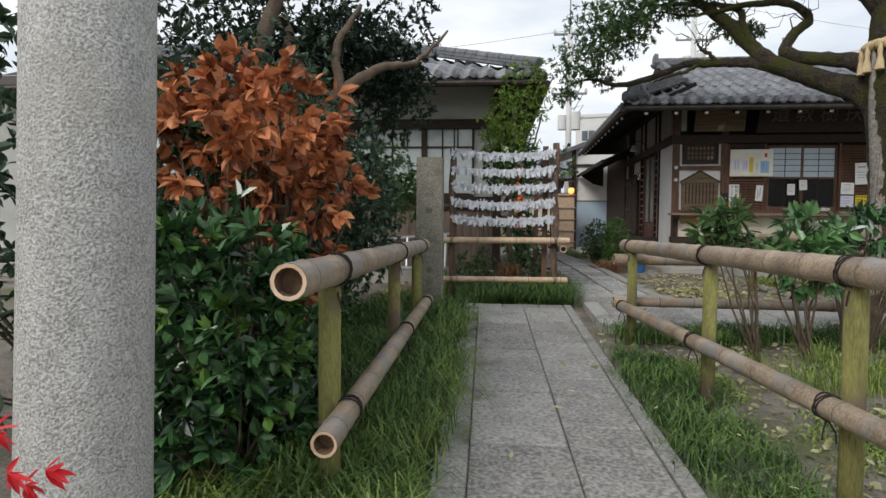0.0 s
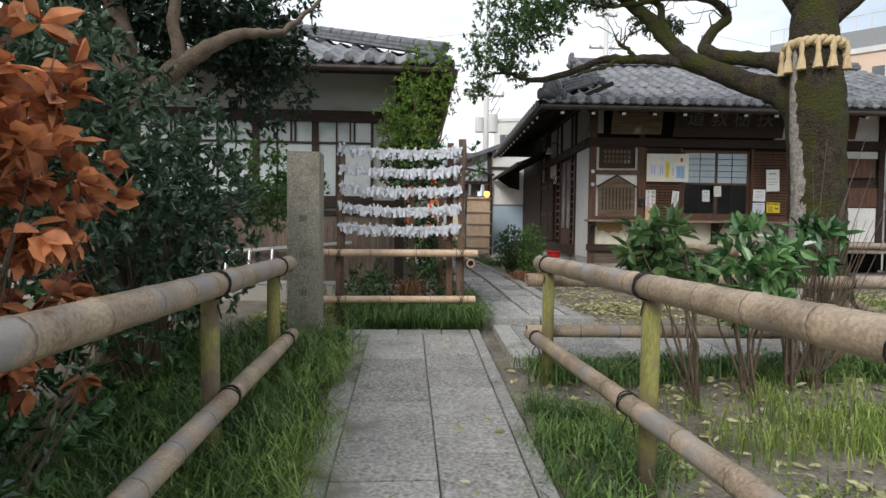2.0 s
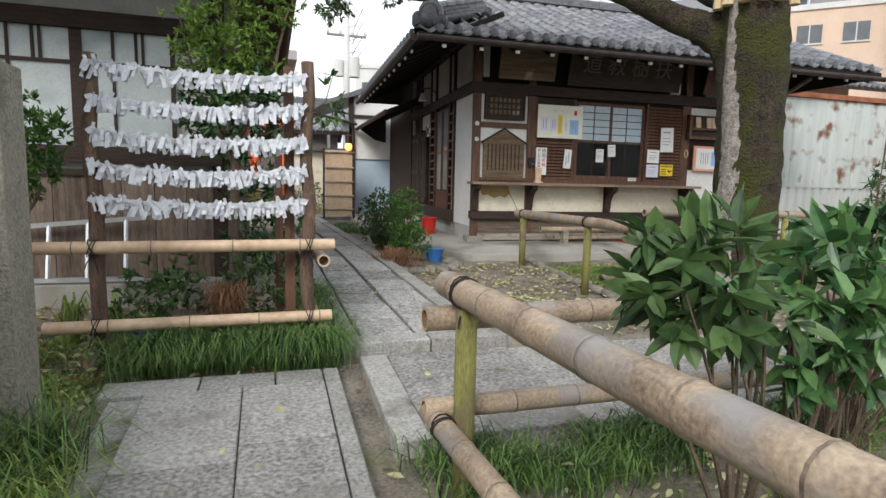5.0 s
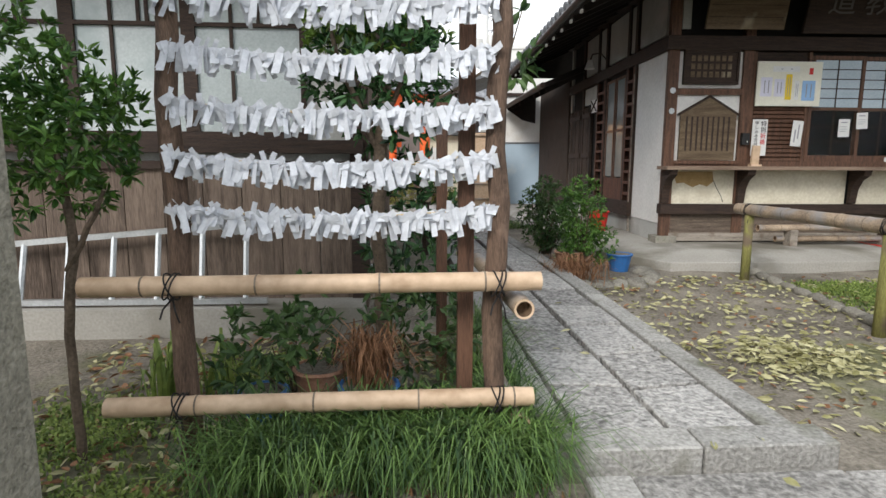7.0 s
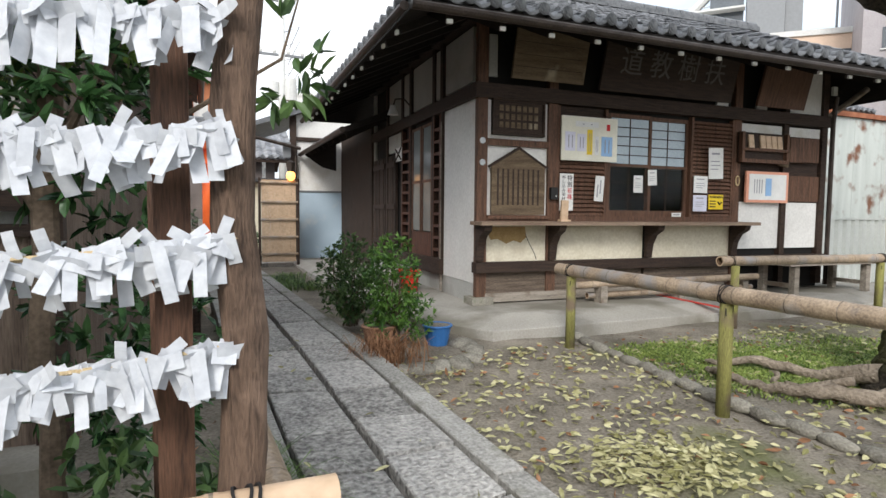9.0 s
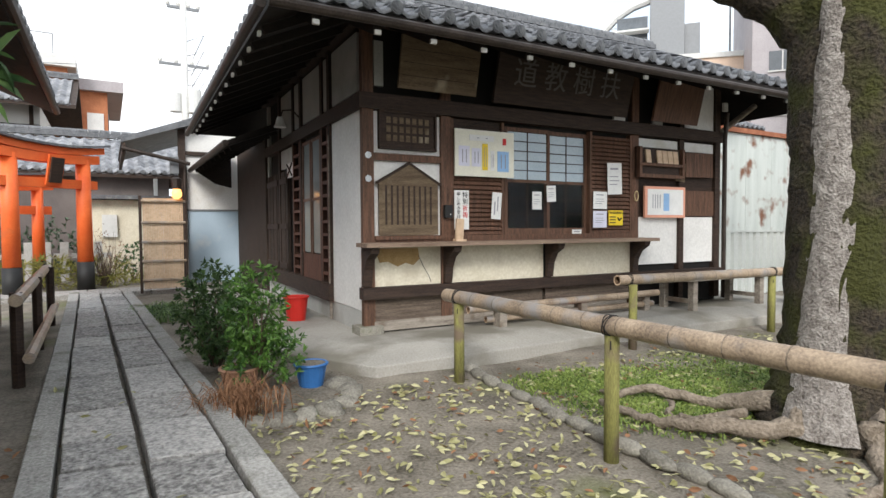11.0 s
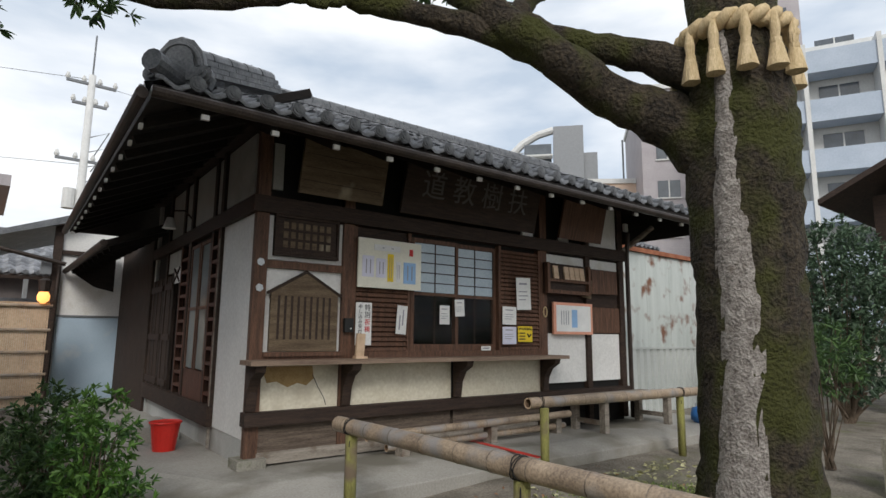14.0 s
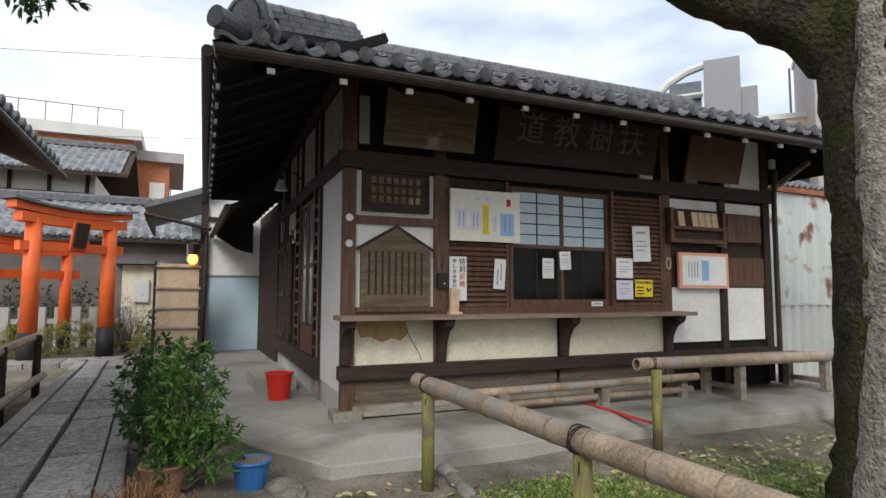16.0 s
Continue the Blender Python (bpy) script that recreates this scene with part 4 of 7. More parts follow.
def strip(parent, xa, xb, y0, y1, lengths, z, mat=SLAB, seed=0, name="paving_slab", inset=0.006, skew=0.0):
    """A lane of stones between two lines x = xa(y) and x = xb(y); skew slants the cross joints."""
    rng = random.Random(seed)
    y, ka = y0, 0.0
    while y < y1 - 0.05:
        e = min(y1, y + rng.uniform(*lengths))
        if y1 - e < 0.25:
            e = y1
        kb = rng.uniform(-skew, skew) if e < y1 else 0.0
        da, db = rng.uniform(0, skew / 2), rng.uniform(0, skew / 2)
        slab(parent, [(xa(y) + da, y - ka), (xb(y) - db, y + ka), (xb(e) - db, e + kb), (xa(e) + da, e - kb)], z, mat, name=name, dz=rng.uniform(-0.006, 0.006), inset=inset)
        y, ka = e, kb


south = pavement("path_south", "grey granite slab path between bamboo rails")
strip(south, lambda y: -0.1 - (y - 2.5) * 0.01, lambda y: 0.45 - (y - 2.6) * 0.01, -3.5, 7.0, (0.85, 1.1), 0.0, seed=1)
strip(south, lambda y: 0.45 - (y - 2.6) * 0.01, lambda y: 0.9, -3.9, 7.0, (0.85, 1.15), 0.0, seed=2)
strip(south, lambda y: 0.905, lambda y: 1.0, -3.5, 7.2, (0.9, 1.6), 0.01, KERB, seed=3, name="kerb_stone", inset=0.003)
strip(south, lambda y: -0.28 - (y - 2.5) * 0.01, lambda y: -0.1 - (y - 2.5) * 0.01, -3.5, 7.0, (0.7, 1.5), -0.02, KERB, seed=4, name="kerb_stone", inset=0.003)
for a, b in ((-0.4, 0.15), (0.15, 0.6), (0.6, 0.9)):
    slab(south, [(a, 7.0), (b, 7.0), (b, 7.22), (a, 7.22)], 0.0, KERB, name="kerb_stone")
east = pavement("path_east", "grey stone paving crossing in front of the rack")
strip(east, lambda y: 1.17, lambda y: 1.36, 6.1, 7.34, (0.6, 1.3), 0.02, KERB, seed=5, name="kerb_stone")
for k in range(14):
    x = 1.36 + k * 0.92
    slab(east, [(x, 6.12), (x + 0.92, 6.12), (x + 0.92, 6.72), (x, 6.72)], 0.015, dz=random.uniform(-0.006, 0.006))
    slab(east, [(x, 6.72), (x + 0.92, 6.72), (x + 0.92, 7.34), (x, 7.34)], 0.015, dz=random.uniform(-0.006, 0.006))
step = pavement("step_kerb", "long grey kerb stones stepping up to the north path")
for a, b in ((1.06, 1.72), (1.72, 2.34)):
    slab(step, [(a, 7.42), (b, 7.42), (b, 7.6), (a, 7.6)], 0.085, KERB, 0.2, "kerb_stone")
north = pavement("path_north", "chiselled granite slab path leading towards the gate")
NL = lambda y: 1.08 - (y - 7.5) * 0.023
NR = lambda y: 2.27 - (y - 7.5) * 0.041
strip(north, lambda y: NL(y) - 0.02, lambda y: NL(y) + 0.13, 7.6, 19.4, (0.9, 1.5), 0.075, KERB, 6, "kerb_stone")
strip(north, lambda y: NL(y) + 0.13, lambda y: NL(y) * 0.5 + NR(y) * 0.5 - 0.02, 7.6, 19.4, (0.4, 0.75), 0.07, CHISEL, 7, inset=0.022, skew=0.035)
strip(north, lambda y: NL(y) * 0.5 + NR(y) * 0.5 - 0.02, lambda y: NR(y) - 0.16, 7.6, 19.4, (0.4, 0.8), 0.07, CHISEL, 8, inset=0.022, skew=0.035)
strip(north, lambda y: NR(y) - 0.16, lambda y: NR(y), 7.6, 19.4, (0.9, 1.5), 0.075, KERB, 9, "kerb_stone")
for i in range(6):
    slab(north, [(-0.6 + i * 0.55, 19.42), (-0.06 + i * 0.55, 19.42), (-0.06 + i * 0.55, 20.2), (-0.6 + i * 0.55, 20.2)], 0.03)


# ---- bamboo rails ----
NODE = material("bamboo_node", (0.08, 0.06, 0.045), (0.30, 0.24, 0.18), 12, 0.7, 0.2)

def bamboo(name, p, q, r, mat, parent, node=0.34, seed=0):
    """A bamboo pole with swollen nodes and a hollow end."""
    rng = random.Random(seed)
    p, q = Vector(p), Vector(q)
    ln = (q - p).length
    d = (q - p) / ln
    stops, x = [], rng.uniform(0.08, node)
    pts, rad = [p], [r]
    while x < ln - 0.03:
        for off, k in ((-0.02, 1.0), (-0.006, 1.05), (0.0, 0.99), (0.006, 1.06), (0.02, 1.0)):
            pts.append(p + d * (x + off))
            rad.append(r * k)
        x += node * rng.uniform(0.85, 1.15)
    pts.append(q)
    rad.append(r * 0.97)
    bm = tube(bmesh.new(), pts, rad, 14, caps=False)
    ob = part(name, bm, mat, parent, smooth=True)
    for i in range(3, len(pts) - 1, 5):
        part("node_ring", tube(bmesh.new(), [pts[i] - d * 0.004, pts[i] + d * 0.004], r * 1.045, 14, caps=False), NODE, ob)
    for e, w in ((p, d), (q, -d)):
        inner = bmesh.new()
        tube(inner, [e, e + w * 0.001], [r * 0.98, r * 0.76], 14, caps=False)
        part("cut_rim", inner, BAMBOO_NEW, ob)
        bore = bmesh.new()
        tube(bore, [e + w * 0.001, e + w * 0.07], [r * 0.76, r * 0.74], 14, caps=False)
        bm2 = bmesh.new()
        part("bore", bore, HOLLOW, ob)
        tube(bm2, [e + w * 0.068, e + w * 0.07], [r * 0.75, r * 0.75], 14)
        part("node_wall", bm2, HOLLOW, ob)
    return ob


def lashing(parent, p, r, along=(1, 0, 0)):
    a = Vector(along).normalized()
    s = a.cross(Vector((0, 0, 1))).normalized()
    bm = bmesh.new()
    for off, slant in ((-0.01, 0.022), (0.0, -0.024), (0.01, 0.018)):
        ring = [Vector(p) + a * off + s * (r + 0.005) * math.cos(t) + Vector((0, 0, (r + 0.005) * math.sin(t))) + a * slant * math.sin(t) for t in np.linspace(0, 2 * math.pi, 15)]
        tube(bm, ring, 0.0036, 5, caps=False)
    tube(bm, [Vector(p) - Vector((0, 0, r)), Vector(p) + Vector((0.02, -0.03, -r - 0.05)), Vector(p) + Vector((0.03, -0.02, -r - 0.1))], 0.004, 5)
    tube(bm, [Vector(p) - Vector((0, 0, r)), Vector(p) + Vector((-0.03, -0.03, -r - 0.04)), Vector(p) + Vector((-0.04, -0.04, -r - 0.08))], 0.004, 5)
    return part("cord_lashing", bm, CORD, parent, "black cord lashing")


def fence(label, posts, rails, lash=True, r_post=0.045, mat=BAMBOO):
    f = thing("bamboo_fence", label, "fence", group="bamboo fences")
    for i, (x, y, top) in enumerate(posts):
        part("post", T([(x, y, gz(y) - 0.1), (x, y, top)], [r_post * 1.05, r_post], 10, 0.06, seed=i), POSTWOOD, f, smooth=True)
    for i, (p, q, r) in enumerate(rails):
        bamboo("rail", p, q, r, mat, f, seed=i + 3)
        if lash:
            d = Vector(q) - Vector(p)
            for x, y, top in posts:
                t = (Vector((x, y, 0)) - Vector(p)).to_2d().dot(d.to_2d()) / d.to_2d().length_squared
                if -0.02 < t < 1.02:
                    lashing(f, Vector(p) + d * t, r, d)
    return f


fence("weathered bamboo rail fence on mossy posts beside the grass",
      [(-0.67, 2.33, 1.11), (-0.68, 4.0, 1.11), (-0.69, 5.3, 1.1)],
      [((-0.64, 1.76, 1.186), (-0.66, 5.66, 1.163), 0.062), ((-0.585, 1.96, 0.585), (-0.6, 5.5, 0.645), 0.05)])
fence("weathered bamboo rail fence on mossy posts beside the path",
      [(1.37, 5.66, 1.12), (1.46, 3.93, 1.13), (1.52, 2.5, 1.14)],
      [((1.35, 5.88, 1.175), (1.575, 0.6, 1.205), 0.062), ((1.27, 5.86, 0.59), (1.5, 0.6, 0.64), 0.05)])
fence("long weathered bamboo rail along the cross path",
      [(4.0, 5.94, 1.02), (6.5, 5.98, 1.0)],
      [((1.22, 5.79, 1.04), (8.5, 5.96, 1.02), 0.055), ((1.23, 5.81, 0.62), (8.5, 5.96, 0.55), 0.05)])
fence("weathered bamboo rail round the sacred tree",
      [(4.1, 11.04, 1.15), (4.085, 9.24, 1.16), (4.07, 7.75, 1.15)],
      [((4.1, 11.25, 1.195), (4.05, 7.5, 1.225), 0.06)])
fence("weathered bamboo rail in front of the office apron",
      [(6.42, 11.12, 1.17), (8.9, 11.0, 1.18)],
      [((6.26, 11.2, 1.22), (10.8, 10.85, 1.2), 0.058)])

# ---- fortune-paper rack ----
rack = thing("fortune_paper_rack", "log and bamboo rack strung with tied white fortune papers", "rack")
RY = 7.68
for x, top in ((-0.52, 2.4), (0.84, 2.45)):
    pts = [(x + 0.012 * math.sin(k * 1.7), RY + 0.01 * math.cos(k * 2.1), gz(RY) - 0.1 + k * (top - gz(RY) + 0.1) / 9) for k in range(10)]
    part("log_post", T(pts, [0.05 - 0.0008 * k for k in range(10)], 12, 0.1, seed=int(x * 10)), LOG, rack, smooth=True)
part("square_post", B(0.68, 0.75, RY + 0.06, RY + 0.12, gz(RY), 2.42), BROWNWOOD, rack, "red-brown square post", bevel=0.004)
part("square_post", B(0.62, 0.68, RY + 0.75, RY + 0.81, gz(RY), 2.0), BROWNWOOD, rack, "red-brown square post", bevel=0.004)
for z, x0, x1 in ((1.16, -0.88, 1.02), (0.64, -0.82, 1.0)):
    bamboo("rail", (x0, RY - 0.1, z), (x1, RY - 0.1, z + 0.01), 0.042, BAMBOO_NEW, rack, 0.45, seed=int(z * 10))
    for x in (-0.52, 0.84):
        lashing(rack, (x, RY - 0.1, z), 0.05)
    bamboo("side_rail", (0.94, RY - 0.16, z - 0.1), (0.9, RY + 1.1, z - 0.1), 0.045, BAMBOO, rack, 0.4, seed=int(z * 20))
for k in range(5):
    z = 2.3 - 0.215 * k
    cord = [(x, RY - 0.03, z + 0.045 * ((x - 0.16) / 0.68) ** 2 * 1.0) for x in np.linspace(-0.52, 0.84, 13)]
    part("cord", T(cord, 0.006, 5), STRAW, rack)
    rng = np.random.default_rng(40 + k)
    vs, fs = [], []

    def ribbon(p, d, ln, w, n=3, bend=0.25):
        """One folded paper strip."""
        d = d / np.linalg.norm(d)
        s = np.cross(d, np.array([0.2, 1.0, 0.1]) + rng.normal(size=3) * 0.35)
        s = s / np.linalg.norm(s) * w / 2
        nn = np.cross(s, d)
        nn = nn / np.linalg.norm(nn)
        i0 = len(vs)
        for j in range(n + 1):
            q = p + d * ln * j / n + nn * bend * ln * (j / n) ** 2
            vs.extend([tuple(q - s), tuple(q + s)])
        fs.extend((i0 + 2 * j, i0 + 2 * j + 1, i0 + 2 * j + 3, i0 + 2 * j + 2) for j in range(n))

    count = 64
    for i in range(count):
        x = -0.52 + 1.36 * (i + rng.uniform(-0.4, 0.4)) / count
        c = np.array([x, RY - 0.035, z + 0.045 * ((x - 0.16) / 0.68) ** 2])
        for j in range(2):
            ribbon(c + np.array([rng.uniform(-0.012, 0.012), rng.uniform(-0.03, 0.02), 0.012]), np.array([rng.uniform(-0.45, 0.45), rng.uniform(-0.45, 0.1), -1.0]), rng.uniform(0.06, 0.125), rng.uniform(0.02, 0.034), bend=rng.uniform(-0.25, 0.25))
        ribbon(c + np.array([-0.02, -0.02, -0.01]), np.array([1.0, rng.uniform(-0.3, 0.3), rng.uniform(-0.5, 0.7)]), rng.uniform(0.035, 0.06), 0.03, bend=rng.uniform(-0.5, 0.5))
        if rng.random() < 0.4:
            ribbon(c, np.array([rng.uniform(-1, 1), -0.3, rng.uniform(0.3, 1.0)]), rng.uniform(0.03, 0.055), 0.022)
    strung = arrays("tied_paper_row", [tuple(float(a) for a in q) for q in vs], fs, PAPER, rack, "row of tied white paper strips")
    strung["kind"] = "stuff"

# ---- stone pillars ----
pil = thing("stone_marker", "weathered square stone marker with worn carved letters", "stone pillar")
pb = bmesh.new()
box(pb, -0.85, -0.56, 6.46, 6.73, 0.2, 2.13)
part("shaft", pb, OLDSTONE, pil, bevel=0.02)
part("foot_stone", B(-0.93, -0.49, 6.4, 6.8, 0.12, 0.29), OLDSTONE, pil, bevel=0.04)
for i in range(7):
    part("worn_letter", B(-0.74, -0.67 + 0.02 * (i % 2), 6.457, 6.459, 1.84 - 0.17 * i, 1.9 - 0.17 * i), ROCK, pil)
colm = thing("stone_column", "thick round speckled granite column by the path", "column")
part("shaft", T([(-1.19, 1.56, -0.2), (-1.185, 1.565, 0.6), (-1.166, 1.575, 1.4), (-1.13, 1.6, 3.4)], [0.182, 0.178, 0.173, 0.165], 40), GRANITE, colm, smooth=True)
part("base_stone", T([(-1.19, 1.56, -0.2), (-1.19, 1.56, 0.02)], [0.3, 0.28], 24), GRANITE, colm)

# ---- signs and papers on the office ----
def on_office(name, label, category, u, z, v=-0.03, turn=0.0, group=""):
    return thing(name, label, category, OM @ pose(u, v, z, 0, turn, 0), group)


def sheet(name, label, u0, u1, z0, z1, mat=SHEET, v=-0.03, turn=0.0, lines=(), vertical=True, group="paper notices"):
    """A flat paper notice; lines are (x, z, width, height, material) bars of writing, as shares of the sheet."""
    w, h = u1 - u0, z1 - z0
    t = on_office(name, label, "notice", u0, z0, v, turn, group)
    part("paper", B(0, w, -0.003, 0.003, 0, h), mat, t)
    for x, z, a, b, m in lines:
        part("writing", B(x * w, (x + a) * w, -0.0045, -0.003, z * h, (z + b) * h), m, t)
    return t


big = on_office("notice_board", "cream notice board hung on a cord with coloured cards", "notice board", 1.14, 2.43, -0.06)
part("board", B(0, 0.85, -0.012, 0.012, 0, 0.56), SHEET_CREAM, big, bevel=0.004)
for a, b, c, d, m in ((0.05, 0.2, 0.12, 0.36, PALEBLUE), (0.23, 0.36, 0.12, 0.34, PALEBLUE), (0.38, 0.46, 0.08, 0.4, YELLOW), (0.5, 0.56, 0.08, 0.32, SHEET), (0.6, 0.77, 0.07, 0.32, BLUE), (0.2, 0.55, 0.43, 0.5, SHEET), (0.68, 0.73, 0.4, 0.48, REDINK)):
    card = part("card", B(a, b, -0.016, -0.0125, c, d), m, big)
    for k in range(2):
        part("writing", B(a + (b - a) * (0.3 + 0.35 * k), a + (b - a) * (0.38 + 0.35 * k), -0.018, -0.0162, c + 0.04, d - 0.04), GREYINK, card)
part("cord", T([(0.08, 0.02, 0.56), (0.42, 0.0, 0.68), (0.78, 0.02, 0.56)], 0.004, 5), CORD, big)

prayer = on_office("prayer_sign", "white paper sign with black and red vertical writing", "sign", 1.14, 1.79, -0.05, group="paper notices")
part("paper", B(0, 0.2, -0.004, 0.004, 0, 0.47), SHEET, prayer)
for col, body, m, size, top, x in ((0, "特別", INK, 0.075, 0.41, 0.145), (0, "祈祷", REDINK, 0.075, 0.25, 0.145), (1, "申し込み受付", INK, 0.052, 0.42, 0.055)):
    for i, ch in enumerate(body):
        text("letter", ch, size, m, pose(x, -0.006, top - i * size * 1.05, 90, 0, 0), prayer)
sheet("notice", "white paper notice with brush writing on the louvres", 1.66, 1.8, 1.92, 2.25, v=-0.05, turn=4, lines=[(0.55, 0.3, 0.12, 0.55, GREYINK), (0.25, 0.15, 0.12, 0.5, GREYINK)])
for u0, u1, z0, z1, tn, m, lb in ((2.29, 2.44, 2.04, 2.27, 0, SHEET, "small white paper on the window glass"), (2.53, 2.68, 2.14, 2.35, -3, SHEET, "small pink and white paper on the window frame"),
                                  (3.6, 3.87, 2.26, 2.7, -2, SHEET, "white printed notice on the louvres"), (3.33, 3.58, 2.06, 2.3, 1, SHEET, "white paper with two small seals"),
                                  (3.33, 3.58, 1.8, 2.03, 0, PALEBLUE, "pale paper notice under another")):
    sheet("notice", lb, u0, u1, z0, z1, m, -0.055, tn, lines=[(0.2, 0.78, 0.55, 0.06, GREYINK), (0.15, 0.55, 0.6, 0.03, GREYINK), (0.15, 0.42, 0.65, 0.03, GREYINK), (0.15, 0.3, 0.5, 0.03, GREYINK)])
warn = on_office("warning_sign", "yellow warning sign with black writing", "sign", 3.62, 1.83, -0.05)
part("plate", B(0, 0.27, -0.004, 0.004, 0, 0.21), YELLOW, warn)
text("letter", "WARNING", 0.052, INK, pose(0.135, -0.006, 0.175, 90, 0, 0), warn)
for k in range(3):
    part("writing", B(0.02, 0.13, -0.006, -0.0042, 0.03 + 0.04 * k, 0.045 + 0.04 * k), INK, warn)
part("symbol", T([(0.17, -0.005, 0.11), (0.2, -0.005, 0.07), (0.24, -0.005, 0.1)], 0.012, 6), INK, warn)
sheet("name_card", "small white card at the foot of the window", 2.98, 3.14, 1.72, 1.775, v=-0.03, lines=[(0.15, 0.35, 0.7, 0.3, GREYINK)])

framed = on_office("framed_notice", "pink-framed notice with a small blue picture", "picture", 4.32, 1.94, -0.05)
part("frame", B(0, 0.86, -0.015, 0.02, 0, 0.46), PINK, framed, bevel=0.012)
part("sheet", B(0.05, 0.81, -0.02, -0.0155, 0.04, 0.42), SHEET, framed)
part("picture", B(0.38, 0.5, -0.024, -0.0205, 0.1, 0.36), BLUE, framed)
for k in range(4):
    part("writing", B(0.15 + 0.05 * k, 0.165 + 0.05 * k, -0.022, -0.0205, 0.14, 0.34), GREYINK, framed)

# votive board with a peaked top
votive = on_office("votive_board", "dark wooden peaked board with vertical ink writing", "wooden board", 0.55, 1.73, -0.03)
vb = bmesh.new()
prism(vb, [(-0.37, 0), (0.37, 0), (0.37, 0.6), (0, 0.8), (-0.37, 0.6)], "y", -0.02, 0.02)
part("board", vb, OLDBOARD, votive)
for s in (-1, 1):
    part("cap_rail", T([(s * 0.41, -0.01, 0.58), (0, -0.01, 0.82)], 0.02, 4), DARKWOOD, votive)
for k in range(9):
    part("writing", B(-0.3 + 0.07 * k, -0.275 + 0.07 * k, -0.022, -0.0205, 0.12, 0.56), DARKWOOD, votive)
part("foot_rail", B(-0.42, 0.42, -0.03, 0.02, -0.05, -0.005), BROWNWOOD, votive)
carved = on_office("carved_board", "dark carved wooden board in a frame", "wooden board", 0.22, 2.74, -0.02)
part("board", B(0, 0.66, -0.015, 0.03, 0, 0.36), DARKWOOD, carved)
for k in range(7):
    for j in range(3):
        part("writing", B(0.06 + 0.08 * k, 0.11 + 0.08 * k, -0.02, -0.0155, 0.05 + 0.1 * j, 0.12 + 0.1 * j), OLDBOARD, carved)
for a, b, c, d in ((-0.03, 0.69, -0.04, -0.003), (-0.03, 0.69, 0.363, 0.39), (-0.03, -0.003, 0, 0.36), (0.663, 0.69, 0, 0.36)):
    part("frame", B(a, b, -0.03, 0.03, c, d), DARKWOOD, carved)
# slanted plaques under the eave
plaque = thing("old_plaque", "tilted faded wooden plaque under the eave", "plaque", OM @ pose(0.36, -0.16, 3.36, 14, 0, 0))
part("board", B(0, 1.0, -0.03, 0.01, 0, 0.56), OLDBOARD, plaque, bevel=0.008)
for k in range(3):
    part("board_seam", B(0.03, 0.97, -0.032, -0.03, 0.14 * (k + 1), 0.146 + 0.14 * k), DARKWOOD, plaque)
tablet = thing("name_tablet", "long dark tablet with carved grey characters", "plaque", OM @ pose(1.6, -0.17, 3.32, 15, 0, 0))
part("board", B(0, 2.2, -0.03, 0.01, 0, 0.72), DARKWOOD_H, tablet, bevel=0.01)
for i, ch in enumerate("道教樹扶"):
    text("character", ch, 0.36, GOLDLET, pose(0.42 + 0.46 * i, -0.034, 0.36, 90, 0, 0), tablet, depth=0.004)
tablet2 = thing("dark_tablet", "dark red-brown wooden tablet under the eave", "plaque", OM @ pose(4.35, -0.14, 3.33, 14, 0, 0))
part("board", B(0, 0.95, -0.03, 0.01, 0, 0.62), BROWNWOOD, tablet2, bevel=0.008)
# rack of amulet boards, small boards
shelf = on_office("amulet_shelf", "wooden shelf holding small upright boards", "shelf", 4.14, 2.52, -0.09)
part("back", B(0, 0.95, 0.02, 0.05, 0, 0.44), DARKWOOD, shelf)
for a, b, c, d in ((0, 0.95, 0.0, 0.05), (0, 0.95, 0.17, 0.21), (0, 0.05, 0.05, 0.44), (0.9, 0.95, 0.05, 0.44)):
    part("rail", B(a, b, -0.04, 0.02, c, d), BROWNWOOD, shelf)
for k in range(6):
    if k != 1:
        tagged(part("amulet_board", B(0, 0.1, -0.012, 0.012, 0, 0.19), BAMBOO_NEW), "small upright pale wooden board on the shelf", "wooden board", "boards on the shelf").matrix_world = OM @ pose(4.3 + 0.115 * k, -0.1, 2.735, -8, 0, 0)
for u0, u1, z0, z1, tn, mt in ((4.97, 5.17, 2.5, 2.78, 6, OLDBOARD), (5.2, 5.82, 2.56, 2.93, -1, BROWNWOOD)):
    t = on_office("small_board", "plain brown wooden board leaning on the wall", "wooden board", u0, z0, -0.05, tn)
    part("board", B(0, u1 - u0, -0.012, 0.012, 0, z1 - z0), mt, t, bevel=0.004)
cup = on_office("intercom_box", "small black box on the post", "intercom", 1.0, 1.93, -0.06)
part("case", B(0, 0.1, -0.02, 0.03, 0, 0.15), BLACKPAINT, cup, bevel=0.006)
part("button", T([(0.07, -0.02, 0.04), (0.07, -0.024, 0.04)], 0.008, 8), SHEET, cup)
stand = on_office("wooden_tag", "small pale wooden stand on the counter", "sign", 1.1, 1.65, -0.14, 3)
part("tag", B(0, 0.1, -0.015, 0.015, 0, 0.27), BAMBOO_NEW, stand, bevel=0.004)
part("foot", B(-0.01, 0.13, -0.04, 0.04, 0, 0.03), BAMBOO_NEW, stand)
keyh = on_office("rope_loop", "small straw rope loop hung on a nail", "rope", 4.16, 2.25, -0.05)
part("loop", T([(0.035 * math.cos(t), 0, 0.07 * math.sin(t)) for t in np.linspace(0, 6.28, 14)], 0.01, 5), STRAW, keyh)
